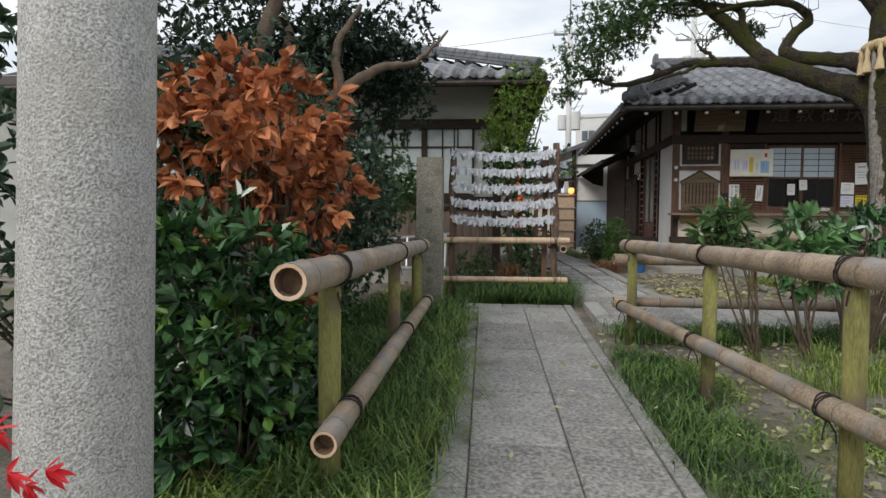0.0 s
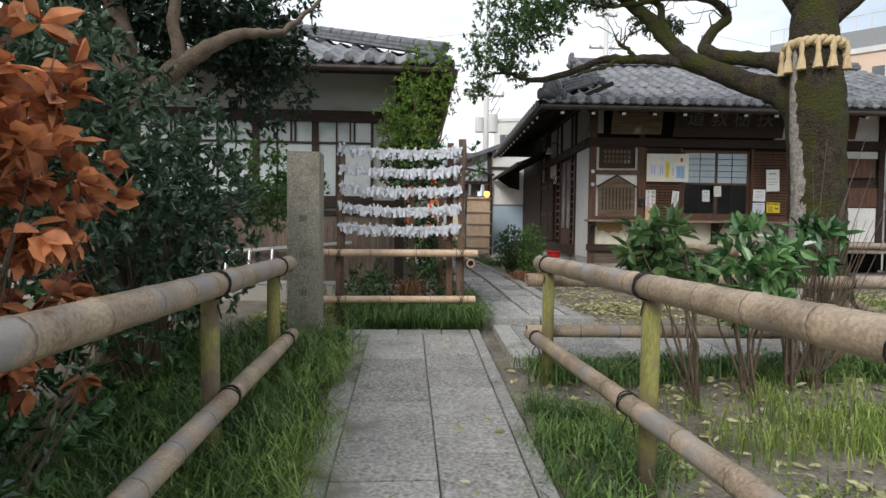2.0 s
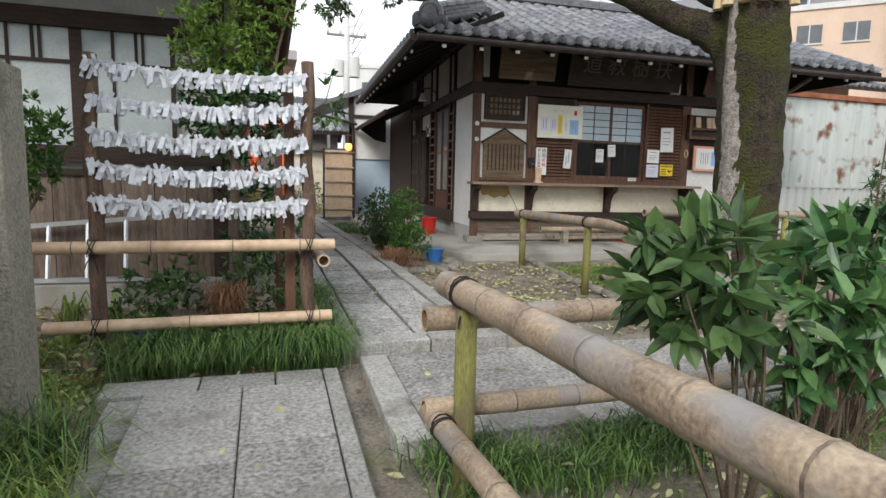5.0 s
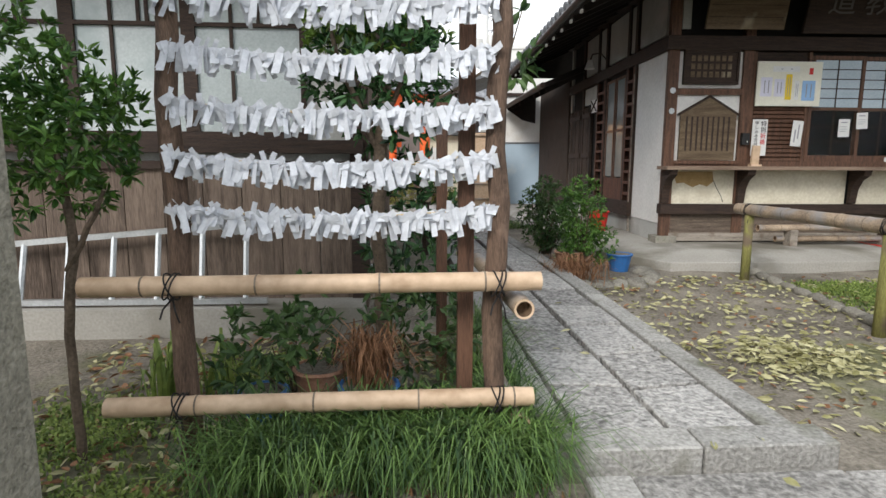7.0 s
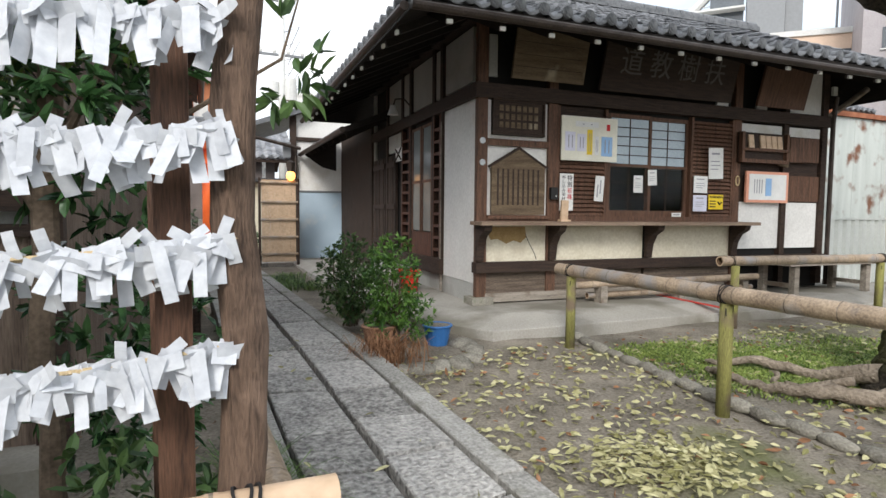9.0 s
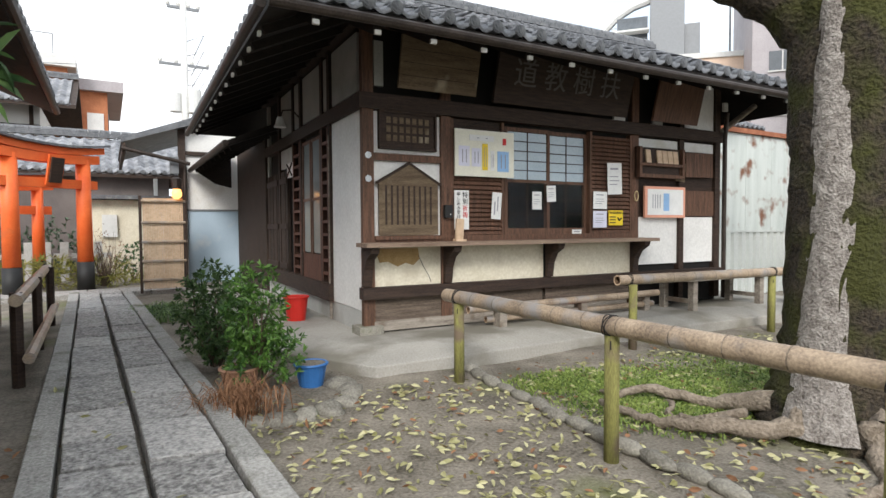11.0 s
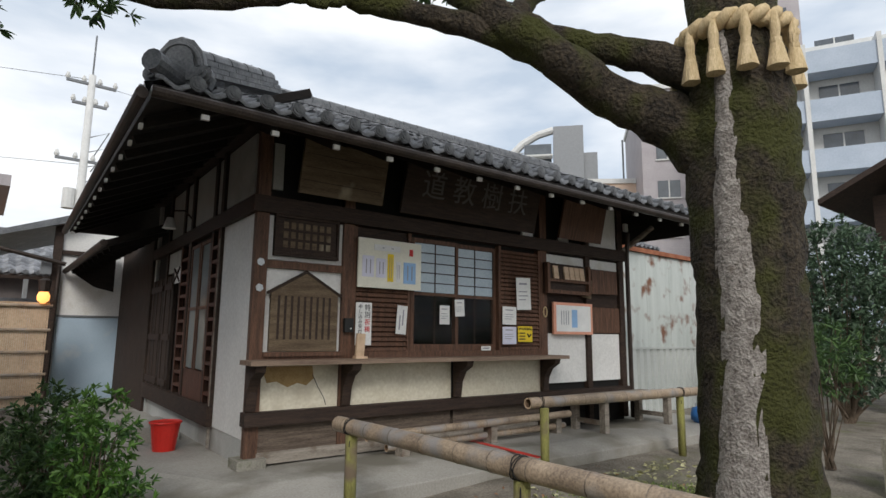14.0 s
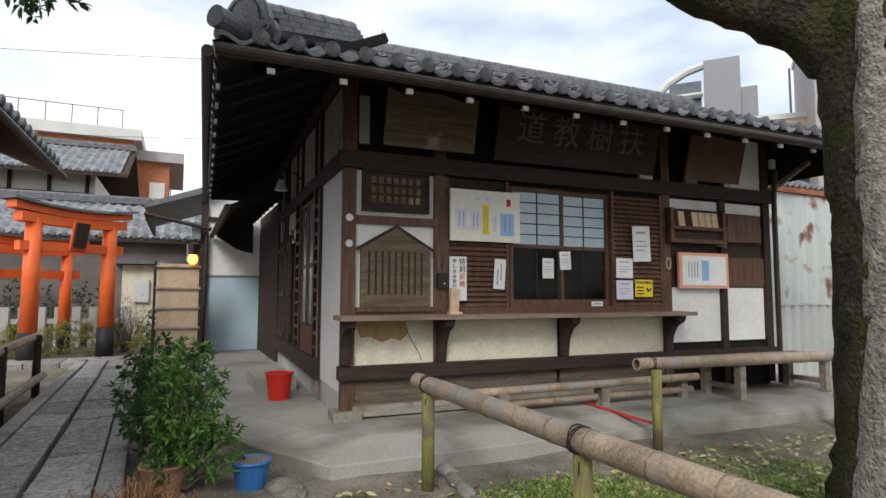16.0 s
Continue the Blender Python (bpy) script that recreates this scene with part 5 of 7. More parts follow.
lampw = on_office("wall_lamp", "small white enamel lamp on a curved arm", "lamp", -0.3, 3.35, 2.6)
part("arm", T([(0.3, 0, 0.1), (0.18, 0, 0.22), (0.04, 0, 0.2), (0, 0, 0.08)], 0.012, 6), COPPER, lampw)
part("shade", T([(0, 0, 0.1), (0, 0, 0.0), (0, 0, -0.05)], [0.04, 0.07, 0.09], 12), SHEET, lampw)

# bench, low bamboo stand, tape, bucket, step
bench = thing("wooden_bench", "grey weathered wooden bench on the apron", "bench", pose(8.25, 11.75, 0.63, 0, 0, -2))
for k in range(4):
    part("seat_board", B(0, 1.9, 0.17 * k, 0.17 * k + 0.16, 0.42, 0.46), GREYWOOD, bench, bevel=0.004)
for x in (0.15, 1.65):
    for y in (0.05, 0.55):
        part("leg", B(x, x + 0.09, y, y + 0.09, 0, 0.42), GREYWOOD, bench)
    part("stretcher", B(x + 0.02, x + 0.07, 0.14, 0.55, 0.1, 0.16), GREYWOOD, bench)
low = thing("low_bamboo_barrier", "bamboo pole lying on low wooden feet", "barrier")
bamboo("pole", (5.0, 12.28, 0.86), (8.1, 12.15, 0.88), 0.045, BAMBOO, low, seed=6)
bamboo("pole", (5.3, 12.36, 0.71), (8.1, 12.24, 0.72), 0.04, BAMBOO, low, seed=7)
for x in (5.4, 6.7, 7.9):
    part("foot", B(x, x + 0.1, 12.2, 12.34, 0.63, 0.84), GREYWOOD, low)
part("tape", B(-0.04, 0.04, 0, 1.3, 0, 0.004, pose(6.55, 11.3, 0.632, 0, 0, -4)), REDP)
tagged(bpy.data.objects["tape"], "strip of red tape stuck on the apron", "tape")
bucket = thing("bucket", "red plastic bucket standing by the wall", "bucket", pose(3.5, 14.05, 0.63))
part("body", T([(0, 0, 0), (0, 0, 0.3)], [0.115, 0.155], 20), REDP, bucket, smooth=False)
part("rim", T([(0.16 * math.cos(t), 0.16 * math.sin(t), 0.3) for t in np.linspace(0, 6.2832, 21)], 0.012, 6), REDP, bucket)
part("handle", T([(0.16 * math.cos(t), 0.02, 0.3 - 0.12 * math.sin(t)) for t in np.linspace(0, 3.1416, 11)], 0.005, 5), ALU, bucket)
tagged(part("door_step", B(3.3, 3.8, 14.6, 15.6, 0.62, 0.8), CONC, bevel=0.02), "low concrete step at the side door", "step")
can = thing("blue_sack", "blue and white plastic sack on the apron", "sack", pose(10.6, 11.6, 0.63))
part("sack", T([(-0.2, 0, 0.08), (-0.1, 0, 0.12), (0.1, 0, 0.13), (0.22, 0, 0.08)], [0.07, 0.13, 0.12, 0.06], 10, 0.15, seed=4), BLUEP, can, smooth=True)
part("white_top", T([(-0.05, 0, 0.22), (0.05, 0, 0.26)], [0.08, 0.05], 8, 0.2), SHEET, can)

# ---- sacred tree ----
tree = thing("sacred_tree", "large mossy tree with a straw rope and a bare grey scar", "tree")
TX, TY = 5.78, 8.74
tb = bmesh.new()
limb(tb, [(TX + 0.07, TY + 0.06, 0.2, 0.62), (TX + 0.07, TY + 0.05, 0.5, 0.47), (TX + 0.06, TY + 0.04, 1.0, 0.37), (TX + 0.02, TY, 1.8, 0.34), (TX - 0.03, TY - 0.02, 2.5, 0.338), (TX - 0.1, TY - 0.06, 3.2, 0.355), (TX - 0.16, TY - 0.08, 3.85, 0.295), (TX - 0.14, TY - 0.05, 4.6, 0.27), (TX - 0.1, TY, 5.4, 0.25), (TX + 0.2, TY + 0.2, 6.8, 0.17), (TX + 0.4, TY + 0.3, 8.2, 0.06)], 32, 8, 0.0, 0.06, 2)
part("trunk", tb, BARK, tree, "mossy dark brown trunk", smooth=True)
# bare strip on the side that faces the path
scar = bmesh.new()
rows_ = []
for z, w, r in ((0.42, 0.19, 0.53), (0.7, 0.18, 0.43), (1.0, 0.175, 0.378), (1.2, 0.17, 0.368), (1.4, 0.165, 0.36), (1.6, 0.16, 0.354), (1.8, 0.16, 0.348), (2.0, 0.155, 0.346), (2.2, 0.15, 0.346), (2.4, 0.14, 0.346), (2.6, 0.13, 0.346), (2.8, 0.11, 0.352), (3.0, 0.09, 0.36), (3.2, 0.075, 0.364), (3.6, 0.06, 0.34), (3.95, 0.045, 0.305)):
    ring = []
    cx, cy = (np.interp(z, (0.2, 1.0, 1.8, 2.5, 3.2, 3.85), TX + np.array((0.07, 0.06, 0.02, -0.03, -0.1, -0.16))), np.interp(z, (0.2, 1.0, 1.8, 2.5, 3.2, 3.85), TY + np.array((0.06, 0.04, 0, -0.02, -0.06, -0.08))))
    for k in range(13):
        a = math.radians(189) + (k - 6) / 6 * w * 0.84 / 0.34 + 0.04 * math.sin(z * 4) + 0.022 * math.sin(z * 17 + k * 0.6)
        rr = r + 0.016 - 0.03 * (abs(k - 6) / 6) ** 2 + 0.006 * math.sin(k * 3 + z * 9)
        ring.append(scar.verts.new((cx + rr * math.cos(a), cy + rr * math.sin(a), z)))
    rows_.append(ring)
for r0, r1 in zip(rows_, rows_[1:]):
    for k in range(12):
        scar.faces.new((r0[k], r0[k + 1], r1[k + 1], r1[k]))
part("bare_scar", scar, BARK_GREY, tree, "bare grey strip of old wood", smooth=True)
BOUGHS = {
    "main": [(5.72, 8.72, 3.1, 0.3), (5.4, 9.05, 3.42, 0.2), (5.09, 9.3, 3.6, 0.155), (4.5, 9.5, 3.91, 0.13), (4.19, 9.9, 4.34, 0.11), (3.86, 10.0, 4.76, 0.1), (3.4, 10.1, 5.15, 0.07), (2.88, 10.2, 5.58, 0.04), (2.3, 10.3, 5.7, 0.015)],
    "low": [(4.62, 9.45, 3.8, 0.11), (4.18, 9.85, 4.05, 0.085), (3.71, 10.15, 4.13, 0.07), (3.35, 10.3, 4.17, 0.06), (2.91, 10.5, 4.03, 0.055), (2.31, 10.7, 3.92, 0.045), (1.76, 10.8, 4.05, 0.025), (1.41, 10.9, 3.97, 0.012)],
    "upper": [(5.55, 8.75, 3.66, 0.17), (5.25, 9.1, 3.86, 0.12), (4.9, 9.5, 4.02, 0.1), (4.68, 9.75, 4.2, 0.09), (4.85, 9.85, 4.5, 0.08), (5.1, 9.9, 4.75, 0.07), (4.81, 9.9, 5.0, 0.06), (4.13, 9.9, 5.01, 0.05), (3.37, 10.0, 4.89, 0.025), (2.7, 10.1, 5.0, 0.01)],
    "twist": [(4.3, 9.78, 4.15, 0.07), (4.1, 9.9, 4.61, 0.06), (4.0, 10.0, 4.98, 0.05), (3.31, 10.1, 5.1, 0.035), (2.54, 10.2, 5.13, 0.015)],
    "over": [(TX - 0.1, TY, 4.3, 0.2), (5.2, 8.8, 4.9, 0.15), (4.7, 9.0, 5.4, 0.12), (4.1, 9.1, 5.8, 0.09), (3.4, 9.0, 6.0, 0.05), (2.6, 9.2, 6.1, 0.02)],
    "east": [(TX, TY, 4.3, 0.2), (6.6, 8.5, 5.1, 0.15), (7.6, 8.3, 5.9, 0.09), (8.6, 8.0, 6.6, 0.03)],
    "spur": [(3.5, 10.22, 4.14, 0.04), (3.3, 10.2, 4.02, 0.03), (3.05, 10.2, 3.96, 0.026), (2.75, 10.25, 3.86, 0.012)],
    "stub": [(3.78, 10.1, 4.12, 0.04), (3.6, 10.1, 4.3, 0.034), (3.5, 10.15, 4.38, 0.026), (3.45, 10.2, 4.52, 0.01)],
}
for i, (nm, pts) in enumerate(BOUGHS.items()):
    lb = bmesh.new()
    limb(lb, pts, 12, 6, 0.012, 0.09, i + 5)
    part("limb", lb, BARK, tree, smooth=True)
tb2 = bmesh.new()
rngt = random.Random(8)
for nm, pts in BOUGHS.items():
    line, rad = smooth_line(pts, 4)
    for k in range(3, len(line)):
        if line[k][2] > 4.3 and rngt.random() < 0.7:
            p = Vector(line[k])
            q = p + Vector((rngt.uniform(-0.7, 0.4), rngt.uniform(-0.5, 0.5), rngt.uniform(-0.1, 0.6)))
            tube(tb2, [p, p.lerp(q, 0.35) + Vector((rngt.uniform(-0.1, 0.1), rngt.uniform(-0.1, 0.1), 0.06)), p.lerp(q, 0.7) + Vector((rngt.uniform(-0.08, 0.08), 0, -0.06)), q], [min(rad[k] * 0.4, 0.015), 0.009, 0.006, 0.003], 5)
part("twig_cluster", tb2, BARK, tree)["kind"] = "stuff"
foliage("crown", [(2.0, 10.1, 4.75, 0.75, 0.8, 0.55, 330), (2.7, 10.0, 5.2, 0.8, 0.8, 0.5, 260), (1.55, 10.8, 4.35, 0.5, 0.6, 0.4, 170), (3.5, 9.6, 5.5, 0.8, 0.7, 0.4, 220), (2.1, 11.2, 4.2, 0.35, 0.4, 0.28, 80),
                  (4.6, 9.3, 5.9, 0.9, 0.9, 0.5, 240), (6.2, 9.3, 7.4, 1.8, 1.6, 1.0, 700), (8.2, 8.3, 6.5, 1.3, 1.2, 0.8, 350), (4.0, 10.4, 4.75, 0.35, 0.3, 0.15, 40), (4.3, 10.3, 4.7, 0.3, 0.25, 0.2, 60), (3.0, 10.2, 5.3, 0.8, 0.6, 0.35, 260), (2.2, 10.5, 4.75, 0.6, 0.5, 0.35, 200), (1.4, 11.6, 3.95, 0.28, 0.3, 0.2, 60)],
        7, 0.085, 0.034, LEAF_TREE, tree, 21, spread=1.0, inner=0.6)
for i, pts in enumerate(([(TX - 0.2, TY, 0.62, 0.2), (5.3, 8.85, 0.55, 0.13), (4.95, 9.15, 0.56, 0.1), (4.75, 9.5, 0.53, 0.07), (4.7, 9.85, 0.56, 0.06), (4.85, 10.1, 0.47, 0.03)],
                         [(TX - 0.2, TY + 0.2, 0.6, 0.18), (5.45, 9.5, 0.55, 0.1), (5.2, 9.9, 0.58, 0.07), (4.95, 10.05, 0.55, 0.05), (5.0, 10.35, 0.45, 0.03)],
                         [(TX - 0.2, TY - 0.25, 0.6, 0.2), (5.5, 8.4, 0.5, 0.13), (5.1, 8.2, 0.46, 0.08), (4.75, 8.3, 0.4, 0.04)],
                         [(TX, TY - 0.3, 0.6, 0.2), (6.0, 8.3, 0.5, 0.12), (5.7, 7.9, 0.42, 0.05)],
                         [(5.1, 9.0, 0.55, 0.06), (5.0, 9.5, 0.5, 0.05), (5.25, 9.7, 0.52, 0.04), (5.3, 10.0, 0.42, 0.02)],
                         [(TX + 0.2, TY, 0.6, 0.2), (6.6, 8.8, 0.5, 0.12), (7.1, 8.9, 0.42, 0.05)])):
    pts = [(a, b, c - 0.1 * (n > 0), d * 0.52) for n, (a, b, c, d) in enumerate(pts)]
    rb = bmesh.new()
    limb(rb, pts, 10, 5, 0.02, 0.14, 30 + i)
    part("root", rb, ROOT, tree, "pale gnarled surface root", smooth=True)
# straw rope with tassels
rope = thing("straw_rope", "thick twisted straw rope with hanging tassels round the trunk", "rope", pose(TX - 0.16, TY - 0.08, 3.9))
for ph in (0, math.pi):
    line = []
    for k in range(73):
        a = 2 * math.pi * k / 72
        tw = a * 11 + ph
        line.append(((0.325 + 0.035 * math.cos(tw)) * math.cos(a), (0.325 + 0.035 * math.cos(tw)) * math.sin(a), 0.035 * math.sin(tw) + 0.03 * math.cos(a - 3.5)))
    part("strand", T(line, 0.04, 8), STRAW, rope, smooth=True)
for deg in (160, 186, 214, 242, 268, 310, 0, 60, 112):
    a = math.radians(deg)
    c = (0.375 * math.cos(a), 0.375 * math.sin(a))
    tas = part("tassel", T([(*c, 0.02), (*c, -0.08), (*c, -0.16), (*c, -0.2), (*c, -0.34)], [0.02, 0.034, 0.026, 0.038, 0.06], 12, 0.12, seed=deg), STRAW, rope, "straw tassel", smooth=False)
    part("binding", T([(*c, -0.155), (*c, -0.185)], 0.034, 10), STRAW, tas)

# stones edging the tree's bed, rocks round the shrub
def stone(x, y, r, seed, group="edging stones", lift=0.0, long=False):
    bm = bmesh.new()
    bmesh.ops.create_icosphere(bm, subdivisions=2, radius=1)
    rng = random.Random(seed)
    o = Vector((seed * 3.1, seed * 1.7, 0))
    for v in bm.verts:
        v.co *= 1 + 0.28 * noise.noise(v.co * 1.3 + o)
        v.co = Vector((v.co.x * r * rng.uniform(1.14, 1.16), v.co.y * r * (0.45 if long else 0.8), v.co.z * r * (0.42 if long else 0.55)))
    ob = part("edging_stone", bm, ROCK, smooth=True)
    ob.matrix_world = pose(x, y, gz(y) - 0.075 + lift, 0, 0, rng.uniform(84, 96) if long else rng.uniform(0, 180))
    tagged(ob, "rough grey stone half sunk in the soil", "stone", group)


for k in range(17):
    t = k / 16
    stone(4.36 - 0.12 * math.sin(3.1 * t) + 0.06 * t + random.uniform(-0.015, 0.015), 11.3 - 3.6 * t, random.uniform(0.11, 0.13), k, lift=0.03, long=True)
for k in range(11):
    a = math.radians(185 + k * 19)
    stone(2.55 + 0.62 * math.cos(a), 11.35 + 0.5 * math.sin(a), random.uniform(0.1, 0.16), 40 + k, "stones round the shrub")

# ---- shrubs ----
def shrub(name, label, blobs, leaf, length, width, seed, per=7, stems=8, base=None, floor=None, spread=0.9, twig_r=0.012, droop=0.0, inner=0.35):
    b = blobs[0]
    t = thing(name, label, "shrub")
    o = base or (b[0], b[1], gz(b[1]) - 0.03)
    twigs("stem_cluster", o, blobs, stems, twig_r, TWIG, t, seed)
    foliage("foliage", blobs, per, length, width, leaf, t, seed + 1, spread=spread, floor=floor, droop=droop, inner=inner)["kind"] = "stuff"
    return t


shrub("withered_shrub", "shrub with withered orange-brown leaves", [(-1.27, 3.0, 1.88, 0.48, 0.42, 0.36, 130), (-1.08, 3.08, 1.58, 0.38, 0.36, 0.3, 80), (-1.47, 2.88, 1.66, 0.28, 0.28, 0.36, 35), (-1.06, 3.3, 1.15, 0.28, 0.26, 0.4, 24)], LEAF_BROWN, 0.1, 0.072, 60, per=6, stems=50, droop=0.35, spread=0.85, twig_r=0.009)
shrub("evergreen_shrub", "dense glossy dark green shrub beside the column", [(-1.22, 2.5, 0.95, 0.4, 0.3, 0.5, 170), (-1.4, 2.55, 0.45, 0.5, 0.35, 0.45, 150), (-1.15, 2.7, 0.55, 0.36, 0.28, 0.42, 110), (-1.75, 2.9, 1.4, 0.5, 0.35, 0.6, 130)], LEAF_DARK, 0.1, 0.055, 62, stems=40, floor=0.12)
foliage("young_leaves", [(-1.05, 2.4, 0.8, 0.26, 0.16, 0.28, 24), (-1.35, 2.35, 1.2, 0.26, 0.14, 0.25, 14)], 7, 0.085, 0.045, LEAF_BRIGHT, bpy.data.objects["evergreen_shrub"], 64, label="bright green young leaves")
shrub("grey_green_shrub", "tall grey-green evergreen shrub", [(-1.55, 5.2, 1.75, 0.6, 0.7, 0.75, 520), (-1.45, 5.9, 1.5, 0.5, 0.5, 0.8, 360), (-1.9, 4.6, 2.1, 0.65, 0.6, 0.7, 380), (-1.25, 4.9, 1.3, 0.35, 0.5, 0.55, 220), (-1.5, 4.1, 1.8, 0.4, 0.45, 0.6, 240), (-1.55, 4.2, 2.45, 0.35, 0.35, 0.35, 70)], LEAF_GREY, 0.075, 0.034, 66, stems=40)
shrub("dark_hedge", "dark leafy thicket behind the shrubs", [(-2.6, 3.4, 1.5, 0.8, 0.8, 1.4, 330), (-2.7, 5.0, 1.7, 0.9, 0.9, 1.5, 380), (-2.4, 6.6, 1.4, 0.7, 0.7, 1.0, 220), (-3.4, 2.0, 1.6, 1.0, 1.0, 1.6, 330), (-1.9, 6.1, 0.9, 0.4, 0.5, 0.5, 90)], LEAF_GREY, 0.11, 0.05, 68, stems=30)
shrub("low_undergrowth", "dark low undergrowth beneath the shrubs", [(-1.6, 3.6, 0.55, 0.5, 0.7, 0.5, 150), (-1.7, 4.8, 0.6, 0.5, 0.8, 0.5, 150)], LEAF_DARK, 0.09, 0.04, 70, stems=16)
# dark tree behind
dt = thing("dark_tree", "dense dark evergreen tree with grey bent limbs", "tree")
for i, pts in enumerate(([(-2.1, 5.9, 0.2, 0.14), (-2.05, 5.9, 1.6, 0.12), (-2.0, 5.95, 2.6, 0.1), (-2.3, 6.2, 3.6, 0.07)], [(-2.0, 5.95, 2.3, 0.09), (-1.6, 6.0, 2.75, 0.075), (-1.2, 6.15, 3.05, 0.05), (-0.85, 6.3, 3.15, 0.03), (-0.5, 6.4, 3.5, 0.012)],
                         [(-1.6, 6.0, 2.7, 0.06), (-1.65, 6.0, 3.2, 0.045), (-1.4, 6.1, 3.7, 0.02)], [(-2.3, 4.6, 0.2, 0.1), (-2.2, 4.7, 1.8, 0.09), (-2.0, 4.8, 2.9, 0.07), (-1.7, 4.9, 3.6, 0.04)])):
    b_ = bmesh.new()
    limb(b_, pts, 10, 6, 0.015, 0.1, 70 + i)
    part("trunk" if i in (0, 3) else "limb", b_, TWIG, dt, smooth=True)
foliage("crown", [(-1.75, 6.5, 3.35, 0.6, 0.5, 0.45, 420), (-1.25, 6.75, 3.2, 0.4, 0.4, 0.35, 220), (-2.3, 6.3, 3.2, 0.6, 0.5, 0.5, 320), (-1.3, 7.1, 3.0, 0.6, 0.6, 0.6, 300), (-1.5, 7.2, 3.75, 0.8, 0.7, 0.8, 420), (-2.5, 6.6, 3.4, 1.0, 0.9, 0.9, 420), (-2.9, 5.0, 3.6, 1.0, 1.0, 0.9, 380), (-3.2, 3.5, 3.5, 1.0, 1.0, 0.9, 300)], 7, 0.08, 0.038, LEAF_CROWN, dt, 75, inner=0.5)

# light green tree behind the rack
lt = thing("light_green_tree", "slim young tree with light green leaves behind the rack", "tree")
b_ = bmesh.new()
for i, pts in enumerate(([(0.3, 8.75, 0.35, 0.045), (0.28, 8.7, 1.4, 0.04), (0.34, 8.7, 2.3, 0.035), (0.3, 8.7, 3.2, 0.015)], [(0.3, 8.7, 1.7, 0.02), (0.05, 8.65, 2.3, 0.015), (-0.1, 8.6, 2.9, 0.008)], [(0.3, 8.7, 1.9, 0.02), (0.6, 8.7, 2.5, 0.015), (0.75, 8.7, 3.1, 0.008)])):
    limb(b_, pts, 8, 5, 0.01, 0.1, 80 + i)
part("trunk", b_, TWIG, lt)
foliage("crown", [(0.28, 8.7, 2.55, 0.42, 0.35, 0.35, 260), (0.3, 8.7, 3.0, 0.4, 0.33, 0.4, 200), (0.42, 8.7, 3.45, 0.32, 0.25, 0.35, 100), (0.0, 8.65, 2.75, 0.25, 0.22, 0.3, 70), (0.72, 8.75, 3.4, 0.18, 0.2, 0.45, 60)], 7, 0.062, 0.022, LEAF_LIME, lt, 81, inner=0.5)
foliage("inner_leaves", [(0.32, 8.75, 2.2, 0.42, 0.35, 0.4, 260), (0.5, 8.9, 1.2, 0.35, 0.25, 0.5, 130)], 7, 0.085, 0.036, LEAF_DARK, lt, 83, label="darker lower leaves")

foliage("side_spray", [(1.08, 8.6, 2.35, 0.13, 0.1, 0.24, 12)], 4, 0.1, 0.042, LEAF_TREE, lt, 84, label="spray of larger leaves")
part("side_twig", T([(0.32, 8.7, 1.9), (0.75, 8.65, 2.1), (1.05, 8.6, 2.3), (1.12, 8.6, 2.55)], [0.012, 0.009, 0.006, 0.003], 6), TWIG, lt)

# small tree by the marker
st = thing("small_tree", "small round-headed evergreen on a thin stem", "tree")
b_ = bmesh.new()
limb(b_, [(-1.03, 7.75, 0.3, 0.022), (-1.04, 7.75, 0.9, 0.02), (-1.0, 7.76, 1.3, 0.022), (-1.05, 7.8, 1.7, 0.012)], 8, 5, 0.006, 0.1, 3)
limb(b_, [(-1.02, 7.75, 1.2, 0.014), (-0.9, 7.72, 1.4, 0.012), (-0.82, 7.7, 1.55, 0.008)], 6, 4, 0.006, 0.1, 4)
part("stem", b_, TWIG, st)
foliage("crown", [(-1.2, 7.85, 1.72, 0.4, 0.34, 0.3, 260), (-0.95, 7.8, 1.9, 0.24, 0.2, 0.26, 110), (-1.45, 7.9, 2.1, 0.35, 0.3, 0.35, 150)], 7, 0.062, 0.026, LEAF_BRIGHT, st, 86)

# broad-leaved shrubs by the right fence
for bl, base, sd, lb in (([(1.92, 4.98, 1.36, 0.22, 0.24, 0.2, 30), (2.1, 5.0, 1.25, 0.2, 0.2, 0.14, 14)], (2.3, 5.1, 0.2), 90, "broad-leaved evergreen shrub with several stems"),
                         ([(2.66, 5.15, 1.22, 0.33, 0.28, 0.27, 50), (2.78, 5.1, 0.97, 0.2, 0.18, 0.2, 14)], (2.8, 5.3, 0.22), 92, "large-leaved evergreen shrub beside the bamboo rail"),
                         ([(3.3, 5.4, 1.34, 0.24, 0.24, 0.18, 26)], (3.25, 5.5, 0.24), 94, "blue-green broad-leaved shrub beside twigs")):
    shrub("broad_leaf_shrub", lb, bl, LEAF_DARK if sd == 94 else LEAF_TREE if sd == 90 else LEAF_BROAD, 0.14, 0.066, sd, per=7, stems=9, base=base, droop=0.25, twig_r=0.014)
tw = thing("bare_twig_shrub", "leafless reddish twiggy shrub", "shrub")
twigs("twigs", (3.5, 5.6, 0.2), [(3.7, 5.6, 1.3, 0.6, 0.4, 0.9, 120), (3.4, 5.5, 0.9, 0.25, 0.2, 0.5, 60)], 64, 0.007, TWIG, tw, 97)

